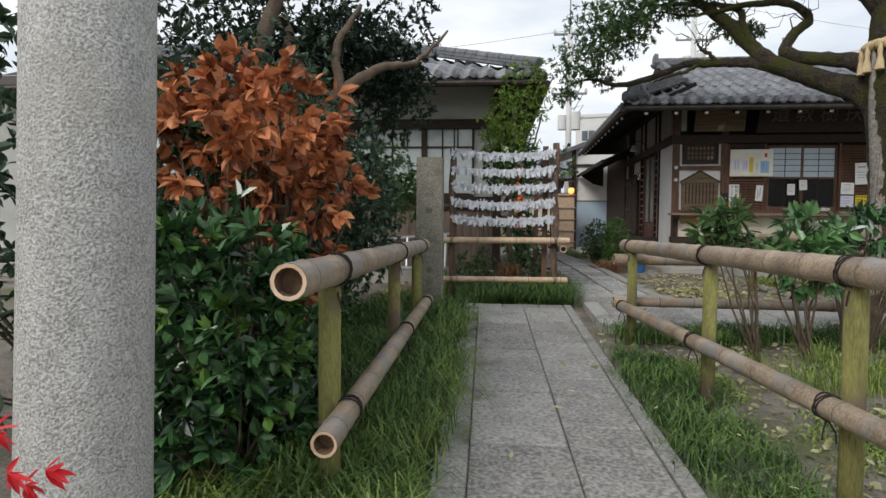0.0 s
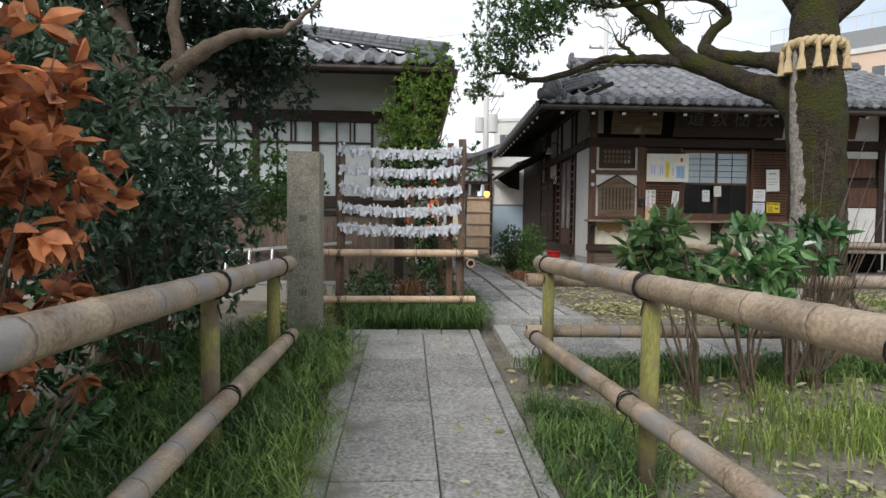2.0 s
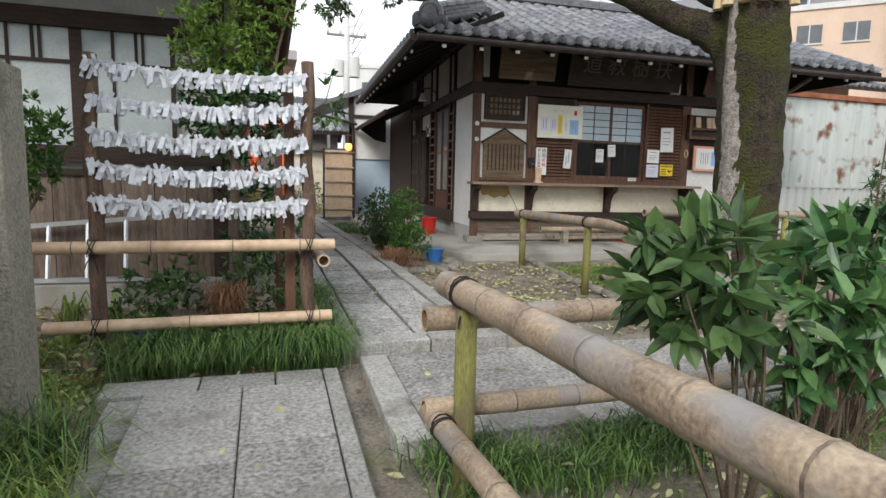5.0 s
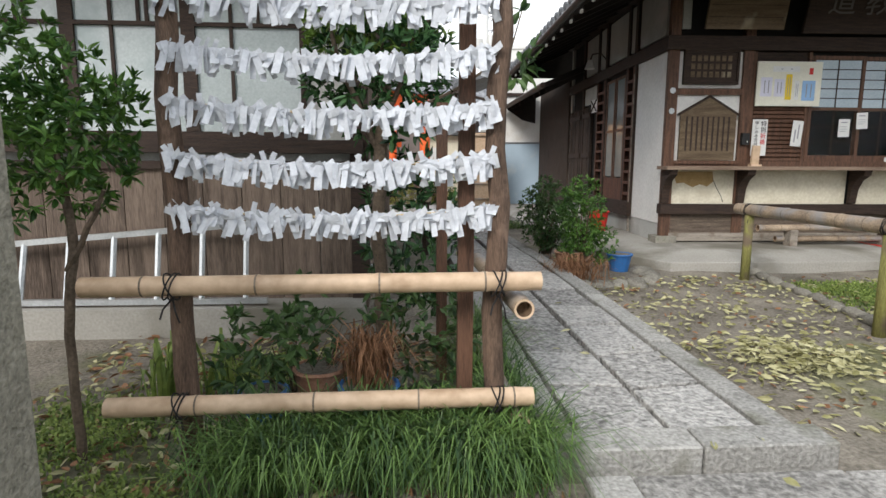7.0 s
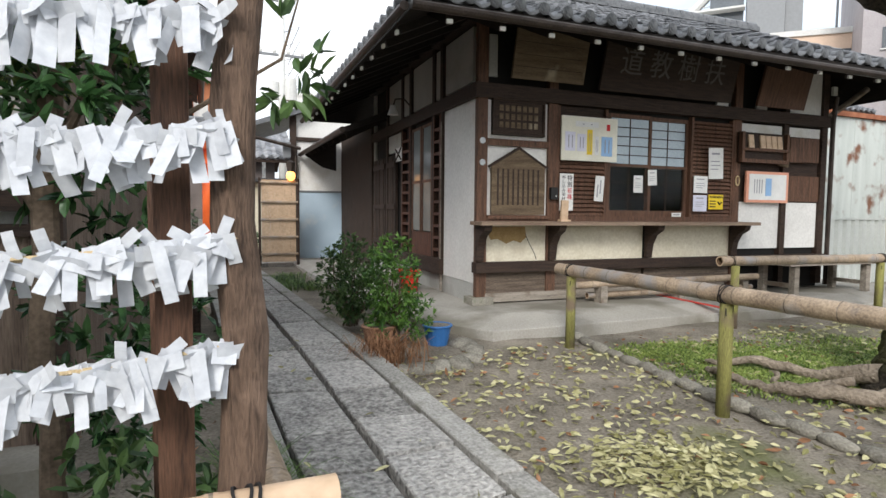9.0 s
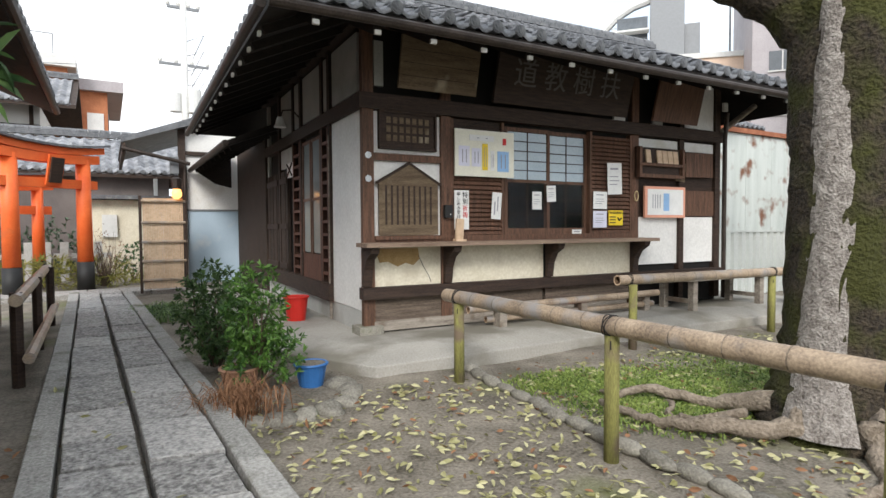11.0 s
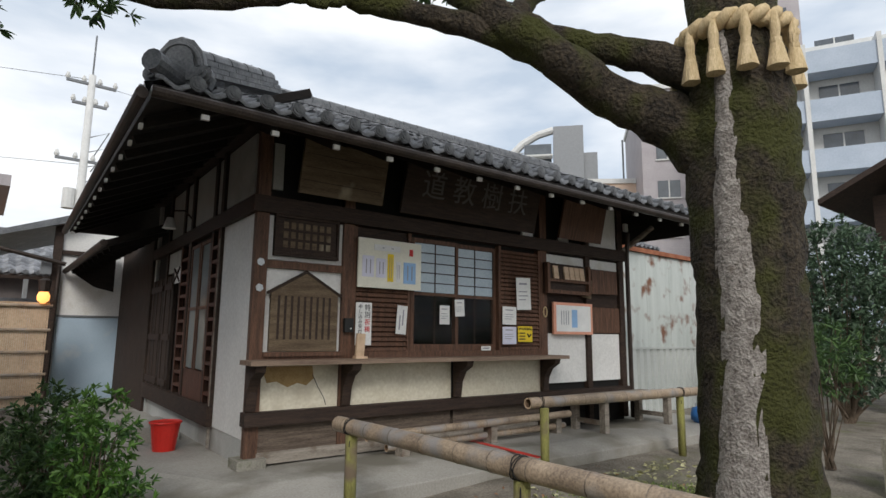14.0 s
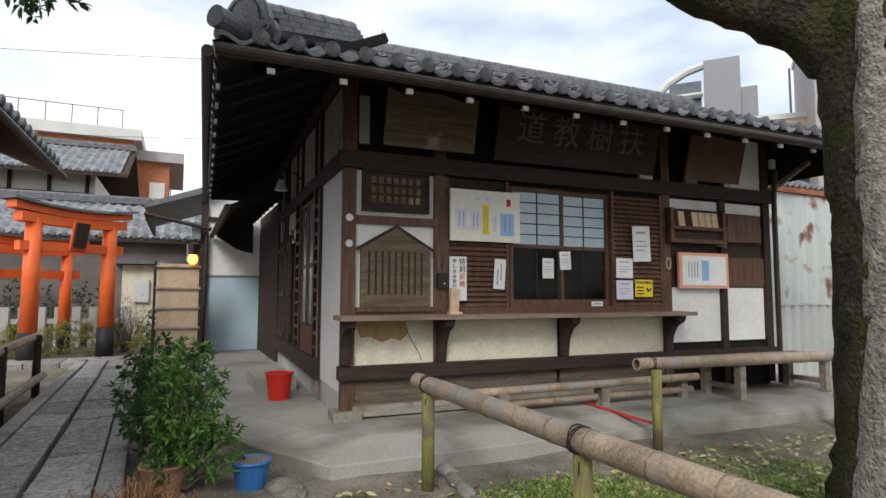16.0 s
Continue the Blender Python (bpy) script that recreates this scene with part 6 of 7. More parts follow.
# shrub in front of the office, potted plants
shrub("path_shrub", "leafy green shrub ringed by stones beside the path", [(2.3, 12.6, 1.02, 0.34, 0.34, 0.45, 320), (2.35, 12.25, 0.85, 0.28, 0.26, 0.3, 120)], LEAF_TREE, 0.062, 0.026, 100, stems=26, floor=0.6)
shrub("path_shrub", "bright green shrub with red berries beside the path", [(2.48, 11.68, 1.08, 0.24, 0.26, 0.42, 260), (2.56, 11.62, 0.75, 0.3, 0.24, 0.26, 130)], LEAF_BRIGHT, 0.062, 0.024, 103, stems=26, floor=0.55)


def pot(name, label, x, y, r, h, mat, z=None):
    t = thing(name, label, "plant pot", pose(x, y, (gz(y) - 0.08) if z is None else z))
    part("body", T([(0, 0, 0), (0, 0, h)], [r * 0.72, r], 18), mat, t, smooth=False)
    part("rim", T([(r * math.cos(a), r * math.sin(a), h) for a in np.linspace(0, 6.2832, 19)], 0.014, 6), mat, t)
    part("earth", T([(0, 0, h), (0, 0, h + 0.004)], r * 0.93, 14), SOIL, t)
    return t


pot("plant_pot", "blue plastic pot under the shrub", 2.93, 11.62, 0.14, 0.2, BLUEP)
pot("plant_pot", "dark clay pot under the shrub", 2.35, 11.7, 0.16, 0.22, TERRA)
pot("plant_pot", "terracotta pot behind the rack", -0.02, 8.2, 0.14, 0.24, TERRA)
pot("plant_pot", "blue plastic pot with dry stalks behind the rack", 0.25, 8.05, 0.15, 0.2, BLUEP)
pot("plant_pot", "dark blue pot standing behind the rack", -0.3, 8.1, 0.12, 0.16, BLUEP)
rg = np.random.default_rng(5)


def patch_pts(n, x0, x1, y0, y1, sd, dz=-0.06):
    r = np.random.default_rng(sd)
    x, y = r.uniform(x0, x1, n), r.uniform(y0, y1, n)
    return np.stack([x, y, gza(y) + dz], 1)


def tufts(n, per, x0, x1, y0, y1, sd, r=0.05, dz=-0.06):
    c = np.repeat(patch_pts(n, x0, x1, y0, y1, sd, dz), per, 0)
    c[:, :2] += np.random.default_rng(sd + 1).normal(size=(len(c), 2)) * r
    return c


blades("dry_stalks", np.random.default_rng(3).normal(size=(220, 3)) * np.array([0.05, 0.05, 0]) + np.array([0.25, 8.05, 0.52]), 0.36, 0.008, LEAF_DRY, 110, "dry reddish-brown stalks in a blue pot", "dead plant", 0.55)
blades("dry_grass", np.random.default_rng(3).normal(size=(260, 3)) * np.array([0.12, 0.1, 0]) + np.array([2.2, 11.0, gz(11) - 0.05]), 0.3, 0.008, LEAF_DRY, 111, "tuft of dry brown grass by the path", "grass", 0.9)
shrub("potted_plant", "leafy potted plants behind the rack", [(-0.15, 8.2, 0.75, 0.22, 0.18, 0.2, 40), (-0.4, 8.1, 0.68, 0.2, 0.16, 0.2, 34), (0.5, 8.3, 0.75, 0.3, 0.25, 0.35, 70), (-0.2, 8.45, 0.8, 0.2, 0.15, 0.25, 20)], LEAF_TREE, 0.075, 0.034, 106, stems=26, per=6, twig_r=0.006)
blades("iris_leaves", tufts(5, 10, -0.9, -0.55, 8.1, 8.5, 112, 0.03), 0.42, 0.022, GRASS_LIGHT, 113, "upright bright iris leaves by the wall", "plant", 0.35)

# ---- grasses and fallen leaves ----
blades("mondo_grass", tufts(60, 70, -0.9, -0.36, 2.2, 6.9, 120, 0.07), 0.38, 0.007, GRASS, 121, "arching dark mondo grass along the path", lean=0.9)
blades("mondo_grass", tufts(34, 60, -0.62, -0.3, 2.0, 6.9, 122, 0.07), 0.32, 0.007, GRASS_LIGHT, 123, "lighter arching grass spilling on to the path", lean=1.0)
blades("mondo_grass", tufts(90, 55, -1.9, -0.85, 2.6, 6.7, 118, 0.09), 0.34, 0.008, GRASS, 119, "dark grass under the shrubs behind the rail", lean=0.9)
blades("tall_grass", tufts(24, 60, -1.3, -0.45, 1.9, 3.6, 124, 0.08), 0.3, 0.009, GRASS_LIGHT, 125, "pale green grass at the shrub's foot", lean=0.9)
blades("mondo_grass", tufts(46, 60, 1.08, 1.5, 2.6, 5.2, 126, 0.07), 0.17, 0.007, GRASS, 127, "short dark grass along the kerb", lean=1.0)
blades("mondo_grass", tufts(60, 60, 1.35, 4.6, 5.65, 6.0, 128, 0.07), 0.2, 0.008, GRASS, 129, "dark grass under the cross rail", lean=0.9)
blades("light_grass", tufts(26, 40, 2.2, 3.8, 4.2, 5.4, 130, 0.12), 0.2, 0.007, GRASS_LIGHT, 131, "light grass round the shrubs' stems", lean=0.5)
blades("mondo_grass", tufts(48, 75, -0.35, 0.98, 7.36, 7.62, 132, 0.06), 0.34, 0.006, GRASS, 133, "dense arching mondo grass under the rack", lean=0.95)
blades("mondo_grass", tufts(24, 70, 0.86, 1.0, 7.7, 9.3, 134, 0.05), 0.3, 0.006, GRASS, 135, "arching mondo grass beside the north path", lean=0.9)
blades("mondo_grass", tufts(16, 70, 1.75, 2.5, 15.5, 17.2, 136, 0.1), 0.16, 0.01, GRASS, 137, "low dark grass clump beside the path", lean=1.0)


def scatter(name, label, n, x0, x1, y0, y1, sd, size, mat=LEAF_FALL, spread=None, dz=-0.055):
    r = np.random.default_rng(sd)
    if spread:
        x, y = r.normal(x0, spread, n), r.normal(y0, spread * 0.8, n)
    else:
        x, y = r.uniform(x0, x1, n), r.uniform(y0, y1, n)
    keep = (gza(y) > -1)
    h = np.maximum(0, 0.09 * np.exp(-((x - x0) ** 2 + (y - y0) ** 2) / (2 * (spread or 1) ** 2))) * r.random(n) if spread else r.uniform(0, 0.012, n)
    pos = np.stack([x, y, gza(y) + dz + h], 1)[keep]
    way = r.normal(size=(len(pos), 3)) * np.array([1, 1, 0.12])
    ob = leaf_mesh(name, pos, way, size, size * 0.42, mat, None, "", sd, 0.12, 0.15)
    tagged(ob, label, "leaves", kind="stuff")


scatter("fallen_leaves", "yellow-green fallen leaves on bare soil", 900, 2.2, 4.2, 7.7, 11.2, 140, 0.075)
scatter("fallen_leaves", "fallen leaves under the sacred tree", 1700, 4.2, 8.5, 7.6, 11.0, 141, 0.08)
scatter("fallen_leaves", "fallen leaves beside the path", 1300, 1.1, 4.5, 2.0, 6.0, 142, 0.085)
scatter("leaf_heap", "heap of swept yellow-green leaves", 650, 3.05, 0, 8.75, 0, 143, 0.07, spread=0.26)
scatter("fallen_leaves", "leaves strewn round the rack and marker", 900, -1.6, 0.7, 6.9, 9.3, 144, 0.07)
scatter("brown_leaves", "curled brown leaves behind the rack", 380, -1.6, 0.9, 7.3, 9.4, 147, 0.075, LEAF_DRY)
scatter("fallen_leaves", "single leaves lying on the stones", 90, -0.1, 2.3, 2.5, 12.0, 145, 0.075, dz=0.075)
scatter("brown_leaves", "brown fallen leaves under the trees", 900, -1.3, 7.5, 6.8, 11.2, 146, 0.07, LEAF_DRY)
for x, y, rx, ry in ((-0.75, 7.35, 0.4, 0.3), (-1.15, 8.0, 0.55, 0.55), (-0.4, 8.75, 0.6, 0.4), (6.2, 9.7, 1.7, 1.1), (5.2, 10.0, 0.95, 0.9), (4.9, 10.6, 0.7, 0.35), (1.6, 4.6, 0.35, 0.7), (3.6, 4.6, 0.9, 0.6), (2.4, 3.4, 0.6, 0.7)):
    r = np.random.default_rng(int(x * 10 + 100))
    n = int(5200 * rx * ry) + 300
    a, q = r.uniform(0, 6.28, n), np.sqrt(r.random(n)) * (0.75 + 0.25 * np.sin(3 * r.uniform(0, 6.28, n)))
    pts = np.stack([x + rx * q * np.cos(a), y + ry * q * np.sin(a), np.zeros(n)], 1)
    pts[:, 2] = gza(pts[:, 1]) - 0.065
    blades("moss_tufts", pts, 0.035, 0.012, GRASS_LIGHT, int(x * 7 + 90), "low green moss and clover on the soil", "moss", 1.0)

# red maple sprig by the column
mp = thing("maple_sprig", "sprig of red maple leaves in front of the column", "plant")
rngm = np.random.default_rng(150)
sp, sw = [], []
for c in ((-0.93, 0.98, 0.98), (-0.9, 0.98, 0.9), (-0.84, 1.0, 0.9), (-0.98, 1.0, 1.05), (-0.95, 0.96, 0.83), (-0.9, 1.02, 0.86)):
    ax = unit(rngm.normal(size=(1, 3)))[0]
    for k in range(6):
        an = (k - 2.5) * 0.5
        sp.append(c)
        sw.append((math.cos(an) * 0.9, ax[1] * 0.2, math.sin(an) * 0.7 - 0.3))
leaf_mesh("leaves", np.array(sp), np.array(sw), 0.05, 0.014, LEAF_RED, mp, "", 151)
part("stem", T([(-1.15, 0.95, 0.2), (-1.05, 0.97, 0.7), (-0.93, 0.98, 1.0)], [0.008, 0.006, 0.003], 6), TWIG, mp)

# ---- inscribed stone by the tree bed ----
ins = thing("inscribed_stone", "tall grey granite stone with carved black characters", "stone pillar", pose(5.12, 5.0, gz(5.0), 0, 0, -32))
part("shaft", B(-0.2, 0.2, -0.18, 0.18, 0.22, 3.4), GRANITE, ins, bevel=0.015)
part("foot_stone", B(-0.45, 0.6, -0.45, 0.4, -0.2, 0.22), ROCK, ins, bevel=0.05)
for i, ch in enumerate("御鎮座百周年記念"):
    text("character", ch, 0.19, INK, pose(0.03, -0.182, 2.15 - 0.205 * i, 90, 0, 0), ins)

# ---- ladder against the dwelling ----
lad = thing("aluminium_ladder", "aluminium ladder lying on edge along the wall", "ladder")
pa, pb_, pc, pd = Vector((-3.2, 9.5, 0.64)), Vector((-0.6, 9.5, 0.64)), Vector((-3.2, 9.62, 1.0)), Vector((-0.6, 9.62, 1.22))
for a, b in ((pa, pb_), (pc, pd)):
    part("rail", T([a, b], 0.03, 4), ALU, lad)
for k in range(8):
    t = (k + 0.5) / 8
    part("rung", T([pa.lerp(pb_, t), pc.lerp(pd, t)], 0.022, 6), ALU, lad)
# rail fence on the west edge of the north path
wf = thing("low_rail_fence", "low dark wooden rail fence by the path", "fence")
for y in (12.9, 14.6, 16.3):
    part("post", T([(0.72, y, gz(y) - 0.1), (0.72, y, gz(y) + 0.75)], 0.05, 8, 0.05), DARKWOOD, wf)
part("rail", T([(0.74, 12.7, gz(12.7) + 0.7), (0.66, 16.5, gz(16.5) + 0.72)], 0.055, 8), BAMBOO, wf)
part("rail", T([(0.82, 12.7, gz(12.7) + 0.2), (0.76, 16.5, gz(16.5) + 0.2)], 0.05, 8), BAMBOO, wf)

# ---- gates ----
def torii(label, p, q, top, r, main=True):
    """A vermilion gate between two post feet, with black feet, tie beam, lintels and a tablet."""
    t = thing("torii_gate", label, "gate", group="vermilion gates")
    p, q = Vector(p), Vector(q)
    d = (q - p).normalized()
    up = Vector((0, 0, 1))
    for c in (p, q):
        part("post", T([c + up * 0.5, c + up * top], [r, r * 0.92], 18), VERMILION, t, smooth=True)
        part("foot", T([c - up * 0.1, c + up * 0.55], [r * 1.12, r * 1.1], 18), BLACKPAINT, t, smooth=True)

    def beam(name, z0, z1, over, w, mat, lift=0.0):
        bm = bmesh.new()
        m = Matrix((d, d.cross(up) * -1, up)).transposed().to_4x4()
        m.translation = p
        ln = (q - p).length
        n = 8
        for i in range(n):
            a, b = -over + (ln + 2 * over) * i / n, -over + (ln + 2 * over) * (i + 1) / n
            la, lb = (lift * (2 * i / n - 1) ** 2, lift * (2 * (i + 1) / n - 1) ** 2)
            vs = [bm.verts.new(m @ Vector((x, y, z + l))) for x, l in ((a, la), (b, lb)) for y in (-w, w) for z in (z0, z1)]
            for f in ((0, 1, 5, 4), (2, 6, 7, 3), (0, 4, 6, 2), (1, 3, 7, 5)):
                bm.faces.new([vs[j] for j in f])
            if i in (0, n - 1):
                bm.faces.new([vs[j] for j in ((0, 2, 3, 1) if i == 0 else (4, 5, 7, 6))])
        bmesh.ops.remove_doubles(bm, verts=bm.verts[:], dist=0.0005)
        bmesh.ops.recalc_face_normals(bm, faces=bm.faces[:])
        return part(name, bm, mat, t)

    beam("tie_beam", top - 0.62, top - 0.44, 0.28, r * 0.55, VERMILION)
    beam("lintel", top - 0.12, top + 0.06, 0.3, r * 0.9, VERMILION, 0.05)
    beam("top_lintel", top + 0.062, top + 0.2, 0.42, r * 1.0, VERMILION, 0.1)
    beam("cap_roof", top + 0.203, top + 0.25, 0.5, r * 1.6, TILE_DARK, 0.12)
    if main:
        mid = (p + q) / 2
        n = d.cross(up)
        ang = math.degrees(math.atan2(d.y, d.x))
        tb_ = part("tablet", B(-0.13, 0.13, -0.03, 0.03, -0.25, 0.25, Matrix.Translation(mid + up * (top - 0.28) + n * (r + 0.06)) @ pose(0, 0, 0, 12, 0, ang)), DARKWOOD, t, "dark wooden tablet")
        part("tablet_frame", B(-0.17, 0.17, -0.02, 0.02, -0.3, 0.3, Matrix.Translation(mid + up * (top - 0.28) + n * (r + 0.03)) @ pose(0, 0, 0, 12, 0, ang)), VERMILION, tb_)


torii("bright vermilion wooden gate with black feet", (-0.15, 20.15, 0.55), (1.0, 21.25, 0.57), 2.72, 0.15)
torii("smaller vermilion wooden gate behind another", (-1.0, 21.2, 0.56), (0.1, 22.2, 0.57), 2.2, 0.12, False)

gate = thing("bamboo_gate", "split-bamboo gate panel with horizontal battens", "gate", pose(2.02, 19.3, 0.56))
for k in range(24):
    part("slat", B(0.03 * k, 0.03 * k + 0.026, 0, 0.02, 0.08, 1.86), BAMBOO_NEW, gate)
for z in (0.25, 0.62, 1.0, 1.38, 1.8):
    part("batten", T([(-0.03, -0.03, z), (0.76, -0.03, z)], 0.028, 8), BAMBOO, gate)
for x in (-0.07, 0.74):
    part("side_post", B(x, x + 0.05, -0.03, 0.05, 0, 1.9), DARKWOOD, gate)
lan = thing("hanging_lantern", "small lit amber lantern by the gate", "lantern", pose(2.62, 19.2, 2.7))
part("cage", T([(0, 0, 0.14), (0, 0, 0.1), (0, 0, -0.1)], [0.03, 0.1, 0.08], 8), COPPER, lan)
GLOW = bpy.data.materials.new("amber_lamp")
GLOW.use_nodes = True
GLOW.node_tree.nodes["Principled BSDF"].inputs["Base Color"].default_value = (0.8, 0.4, 0.1, 1)
GLOW.node_tree.nodes["Principled BSDF"].inputs["Emission Color"].default_value = (1.0, 0.45, 0.12, 1)
GLOW.node_tree.nodes["Principled BSDF"].inputs["Emission Strength"].default_value = 1.5
part("globe", T([(0, 0, -0.1), (0, 0, -0.17), (0, 0, -0.25), (0, 0, -0.3)], [0.07, 0.1, 0.09, 0.03], 12), GLOW, lan, "amber glass globe", smooth=True)

# stone fence and bushes behind the gates
sf = thing("stone_fence", "low fence of squared granite posts", "fence")
for k in range(13):
    part("post", B(-3.2 + 0.36 * k, -3.02 + 0.36 * k, 23.6, 23.8, 0.5, 1.5), GRANITE, sf, bevel=0.02)
part("rail", B(-3.3, 1.5, 23.66, 23.74, 1.1, 1.22), GRANITE, sf)
shrub("yellow_grass_bush", "yellow-green grassy bush by the gates", [(0.1, 21.6, 0.8, 0.9, 0.7, 0.45, 160), (1.4, 22.0, 0.75, 0.7, 0.6, 0.4, 110), (-0.6, 21.0, 0.75, 0.4, 0.4, 0.4, 60)], GRASS_YELLOW, 0.16, 0.02, 160, per=9, stems=10)
shrub("twiggy_bush", "brown twiggy bush by the gate post", [(1.35, 21.6, 1.2, 0.45, 0.4, 0.7, 90)], LEAF_DRY, 0.06, 0.02, 163, per=3, stems=70)
shrub("round_bush", "small dark clipped bush by the wall", [(1.95, 22.2, 1.1, 0.3, 0.3, 0.4, 110)], LEAF_DARK, 0.06, 0.03, 165, stems=8)
shrub("garden_bush", "dark green garden bushes behind the fence", [(-1.5, 24.5, 1.4, 1.2, 0.6, 0.9, 240), (0.2, 24.4, 1.3, 0.6, 0.5, 0.8, 120)], LEAF_GREY, 0.1, 0.05, 167, stems=14)

# ---- neighbouring houses ----
BRICK = material("orange_brick", (0.36, 0.13, 0.06), (0.52, 0.21, 0.10), 3, 0.85, 0.2, fine=25)
GREYWALL = material("mauve_grey_wall", (0.34, 0.31, 0.32), (0.44, 0.41, 0.42), 1, 0.8, 0.05, fine=10)
BLUEWALL = material("blue_grey_balcony", (0.36, 0.42, 0.50), (0.46, 0.52, 0.60), 1, 0.7, 0.05, fine=10)
PEACH = material("peach_wall", (0.60, 0.45, 0.34), (0.72, 0.55, 0.43), 1, 0.8, 0.05, fine=10)
PALEWALL = material("pale_wall", (0.55, 0.55, 0.53), (0.68, 0.68, 0.66), 1, 0.8, 0.05, fine=10)
DARKGLASS = material("dark_window", (0.05, 0.06, 0.07), (0.12, 0.14, 0.16), 1, 0.1, 0.0, spec=0.7)


def tiled_gable(parent, x0, x1, y0, y1, z, rise, name="roof"):
    """A gabled or lean roof of pantiles facing south, with its boards below."""
    rf = part(name, bmesh.new(), DARKWOOD, parent, "grey pantile roof")
    my = (y0 + y1) / 2
    bm = bmesh.new()
    prism(bm, [(y0, z), (my, z + rise), (y1, z), (y1, z - 0.12), (my, z + rise - 0.12), (y0, z - 0.12)], "x", x0, x1)
    part("roof_deck", bm, DARKWOOD, rf)
    p = rise / (my - y0)
    c = 1 / math.hypot(1, p)
    tiled_slope(rf, (x0, y0, z + 0.04), (1, 0, 0), (0, 1, p), int((my - y0) / c / 0.225), lambda r: (0, x1 - x0))
    ridge((x0, my, z + rise + 0.03), (x1, my, z + rise + 0.03), 3, 0.24, rf)
    eave_discs(rf, (x0 + 0.1, y0 + 0.05, z + 0.05), (1, 0, 0), (0, -1, 0), int((x1 - x0) / 0.27))
    return rf


lowh = thing("low_house", "single-storey house with tiled roof and cream wall", "house")
part("wall", B(-4.5, 3.0, 25.2, 29, 0.5, 3.4), material("brown_grey_wall", (0.10, 0.085, 0.08), (0.2, 0.17, 0.16), 2, 0.9, 0.1), lowh)
part("cream_wall", B(1.0, 3.4, 24.6, 25.19, 0.5, 2.6), CREAM, lowh)
part("lower_roof", B(0.8, 3.5, 24.3, 25.18, 2.62, 2.72), TILE_DARK, lowh)
part("meter_box", B(1.3, 1.65, 24.5, 24.598, 1.6, 2.2), PALEWALL, lowh)
part("drainpipe", T([(2.6, 24.5, 3.2), (2.6, 24.5, 2.4), (2.75, 24.5, 2.2), (2.75, 24.5, 0.6)], 0.05, 8), PALEWALL, lowh)
tiled_gable(lowh, -4.8, 3.6, 24.8, 29.4, 3.35, 1.2)
two = thing("two_storey_house", "two-storey house with white panels and tiled roof", "house")
part("wall", B(-9.2, -0.5, 31, 36, 0.5, 6.1), PLASTER, two)
for k in range(5):
    part("timber", B(-5.4 + 1.15 * k, -5.28 + 1.15 * k, 30.93, 30.998, 3.6, 6.1), DARKWOOD, two)
part("timber", B(-7.2, -0.5, 30.92, 30.998, 5.3, 5.42), DARKWOOD, two)
for k in range(3):
    w = part("window", B(-4.2 + 1.3 * k, -3.2 + 1.3 * k, 30.95, 30.99, 3.9, 4.8), DARKGLASS, two)
    part("window_frame", B(-4.28 + 1.3 * k, -3.12 + 1.3 * k, 30.9, 30.949, 4.8, 4.88), ALU, w)
tiled_gable(two, -9.6, 0.6, 29.8, 37, 6.0, 1.6)

apt = thing("brick_apartment", "orange brick apartment block with a pale roof edge", "building")
part("wall", B(-18, -0.2, 43, 54, 0, 10.3), BRICK, apt)
part("bay", B(-0.2, 1.6, 44.5, 54, 0, 9.5), BRICK, apt)
part("roof_edge", B(-18.3, 0.2, 42.6, 54, 10.3, 10.9), PALEWALL, apt)
part("roof_edge", B(-0.3, 2.4, 44.1, 54, 9.5, 10.1), GREYWALL, apt)
part("window", B(1.61, 1.66, 45, 46.6, 5.8, 8.4), DARKGLASS, apt)
part("window", B(0.6, 1.4, 44.4, 44.49, 6.0, 8.3), PALEWALL, apt)
for k in range(12):
    part("rail_post", T([(-14 + k * 1.2, 43, 10.9), (-14 + k * 1.2, 43, 12.0)], 0.03, 5), STEEL, apt)
part("rail", T([(-14, 43, 12.0), (-0.8, 43, 12.0)], 0.03, 5), STEEL, apt)


def block(name, label, m, w, d, h, mat, rows, cols, win=(1.6, 1.3), z0=3.0, pitch=3.0, balcony=None, top=0.4):
    """A far building: walls, parapet and framed windows on its near face (local -y)."""
    t = thing(name, label, "building", m)
    part("wall", B(-w / 2, w / 2, 0, d, -1, h), mat, t)
    part("parapet", B(-w / 2 - 0.15, w / 2 + 0.15, -0.15, d, h, h + top), PALEWALL, t)
    for r in range(rows):
        for c in range(cols):
            x, z = -w / 2 + w * (c + 0.5) / cols, z0 + r * pitch
            f = part("window", B(x - win[0] / 2, x + win[0] / 2, -0.06, -0.005, z, z + win[1]), DARKGLASS, t)
            part("window_frame", B(x - win[0] / 2 - 0.08, x + win[0] / 2 + 0.08, -0.12, -0.061, z - 0.12, z - 0.02), PALEWALL, f)
            part("window_frame", B(x - 0.04, x + 0.04, -0.1, -0.061, z, z + win[1]), PALEWALL, f)
        if balcony:
            part("balcony", B(-w / 2, w / 2, -1.5, -0.13, z0 + r * pitch - 1.0, z0 + r * pitch + 0.35), balcony, t, "blue-grey balcony front", bevel=0)
    if balcony:
        for c in range(cols + 1):
            x = -w / 2 + w * c / cols
            part("party_wall", B(x - 0.12, x + 0.12, -1.6, -0.13, 0, h), PALEWALL, t)
    return t


def seen_from(az, dist, turn=0.0, z=0.4):
    a = math.radians(az)
    return pose(1.75 + dist * math.sin(a), 7.0 + dist * math.cos(a), z, 0, 0, -az + turn)


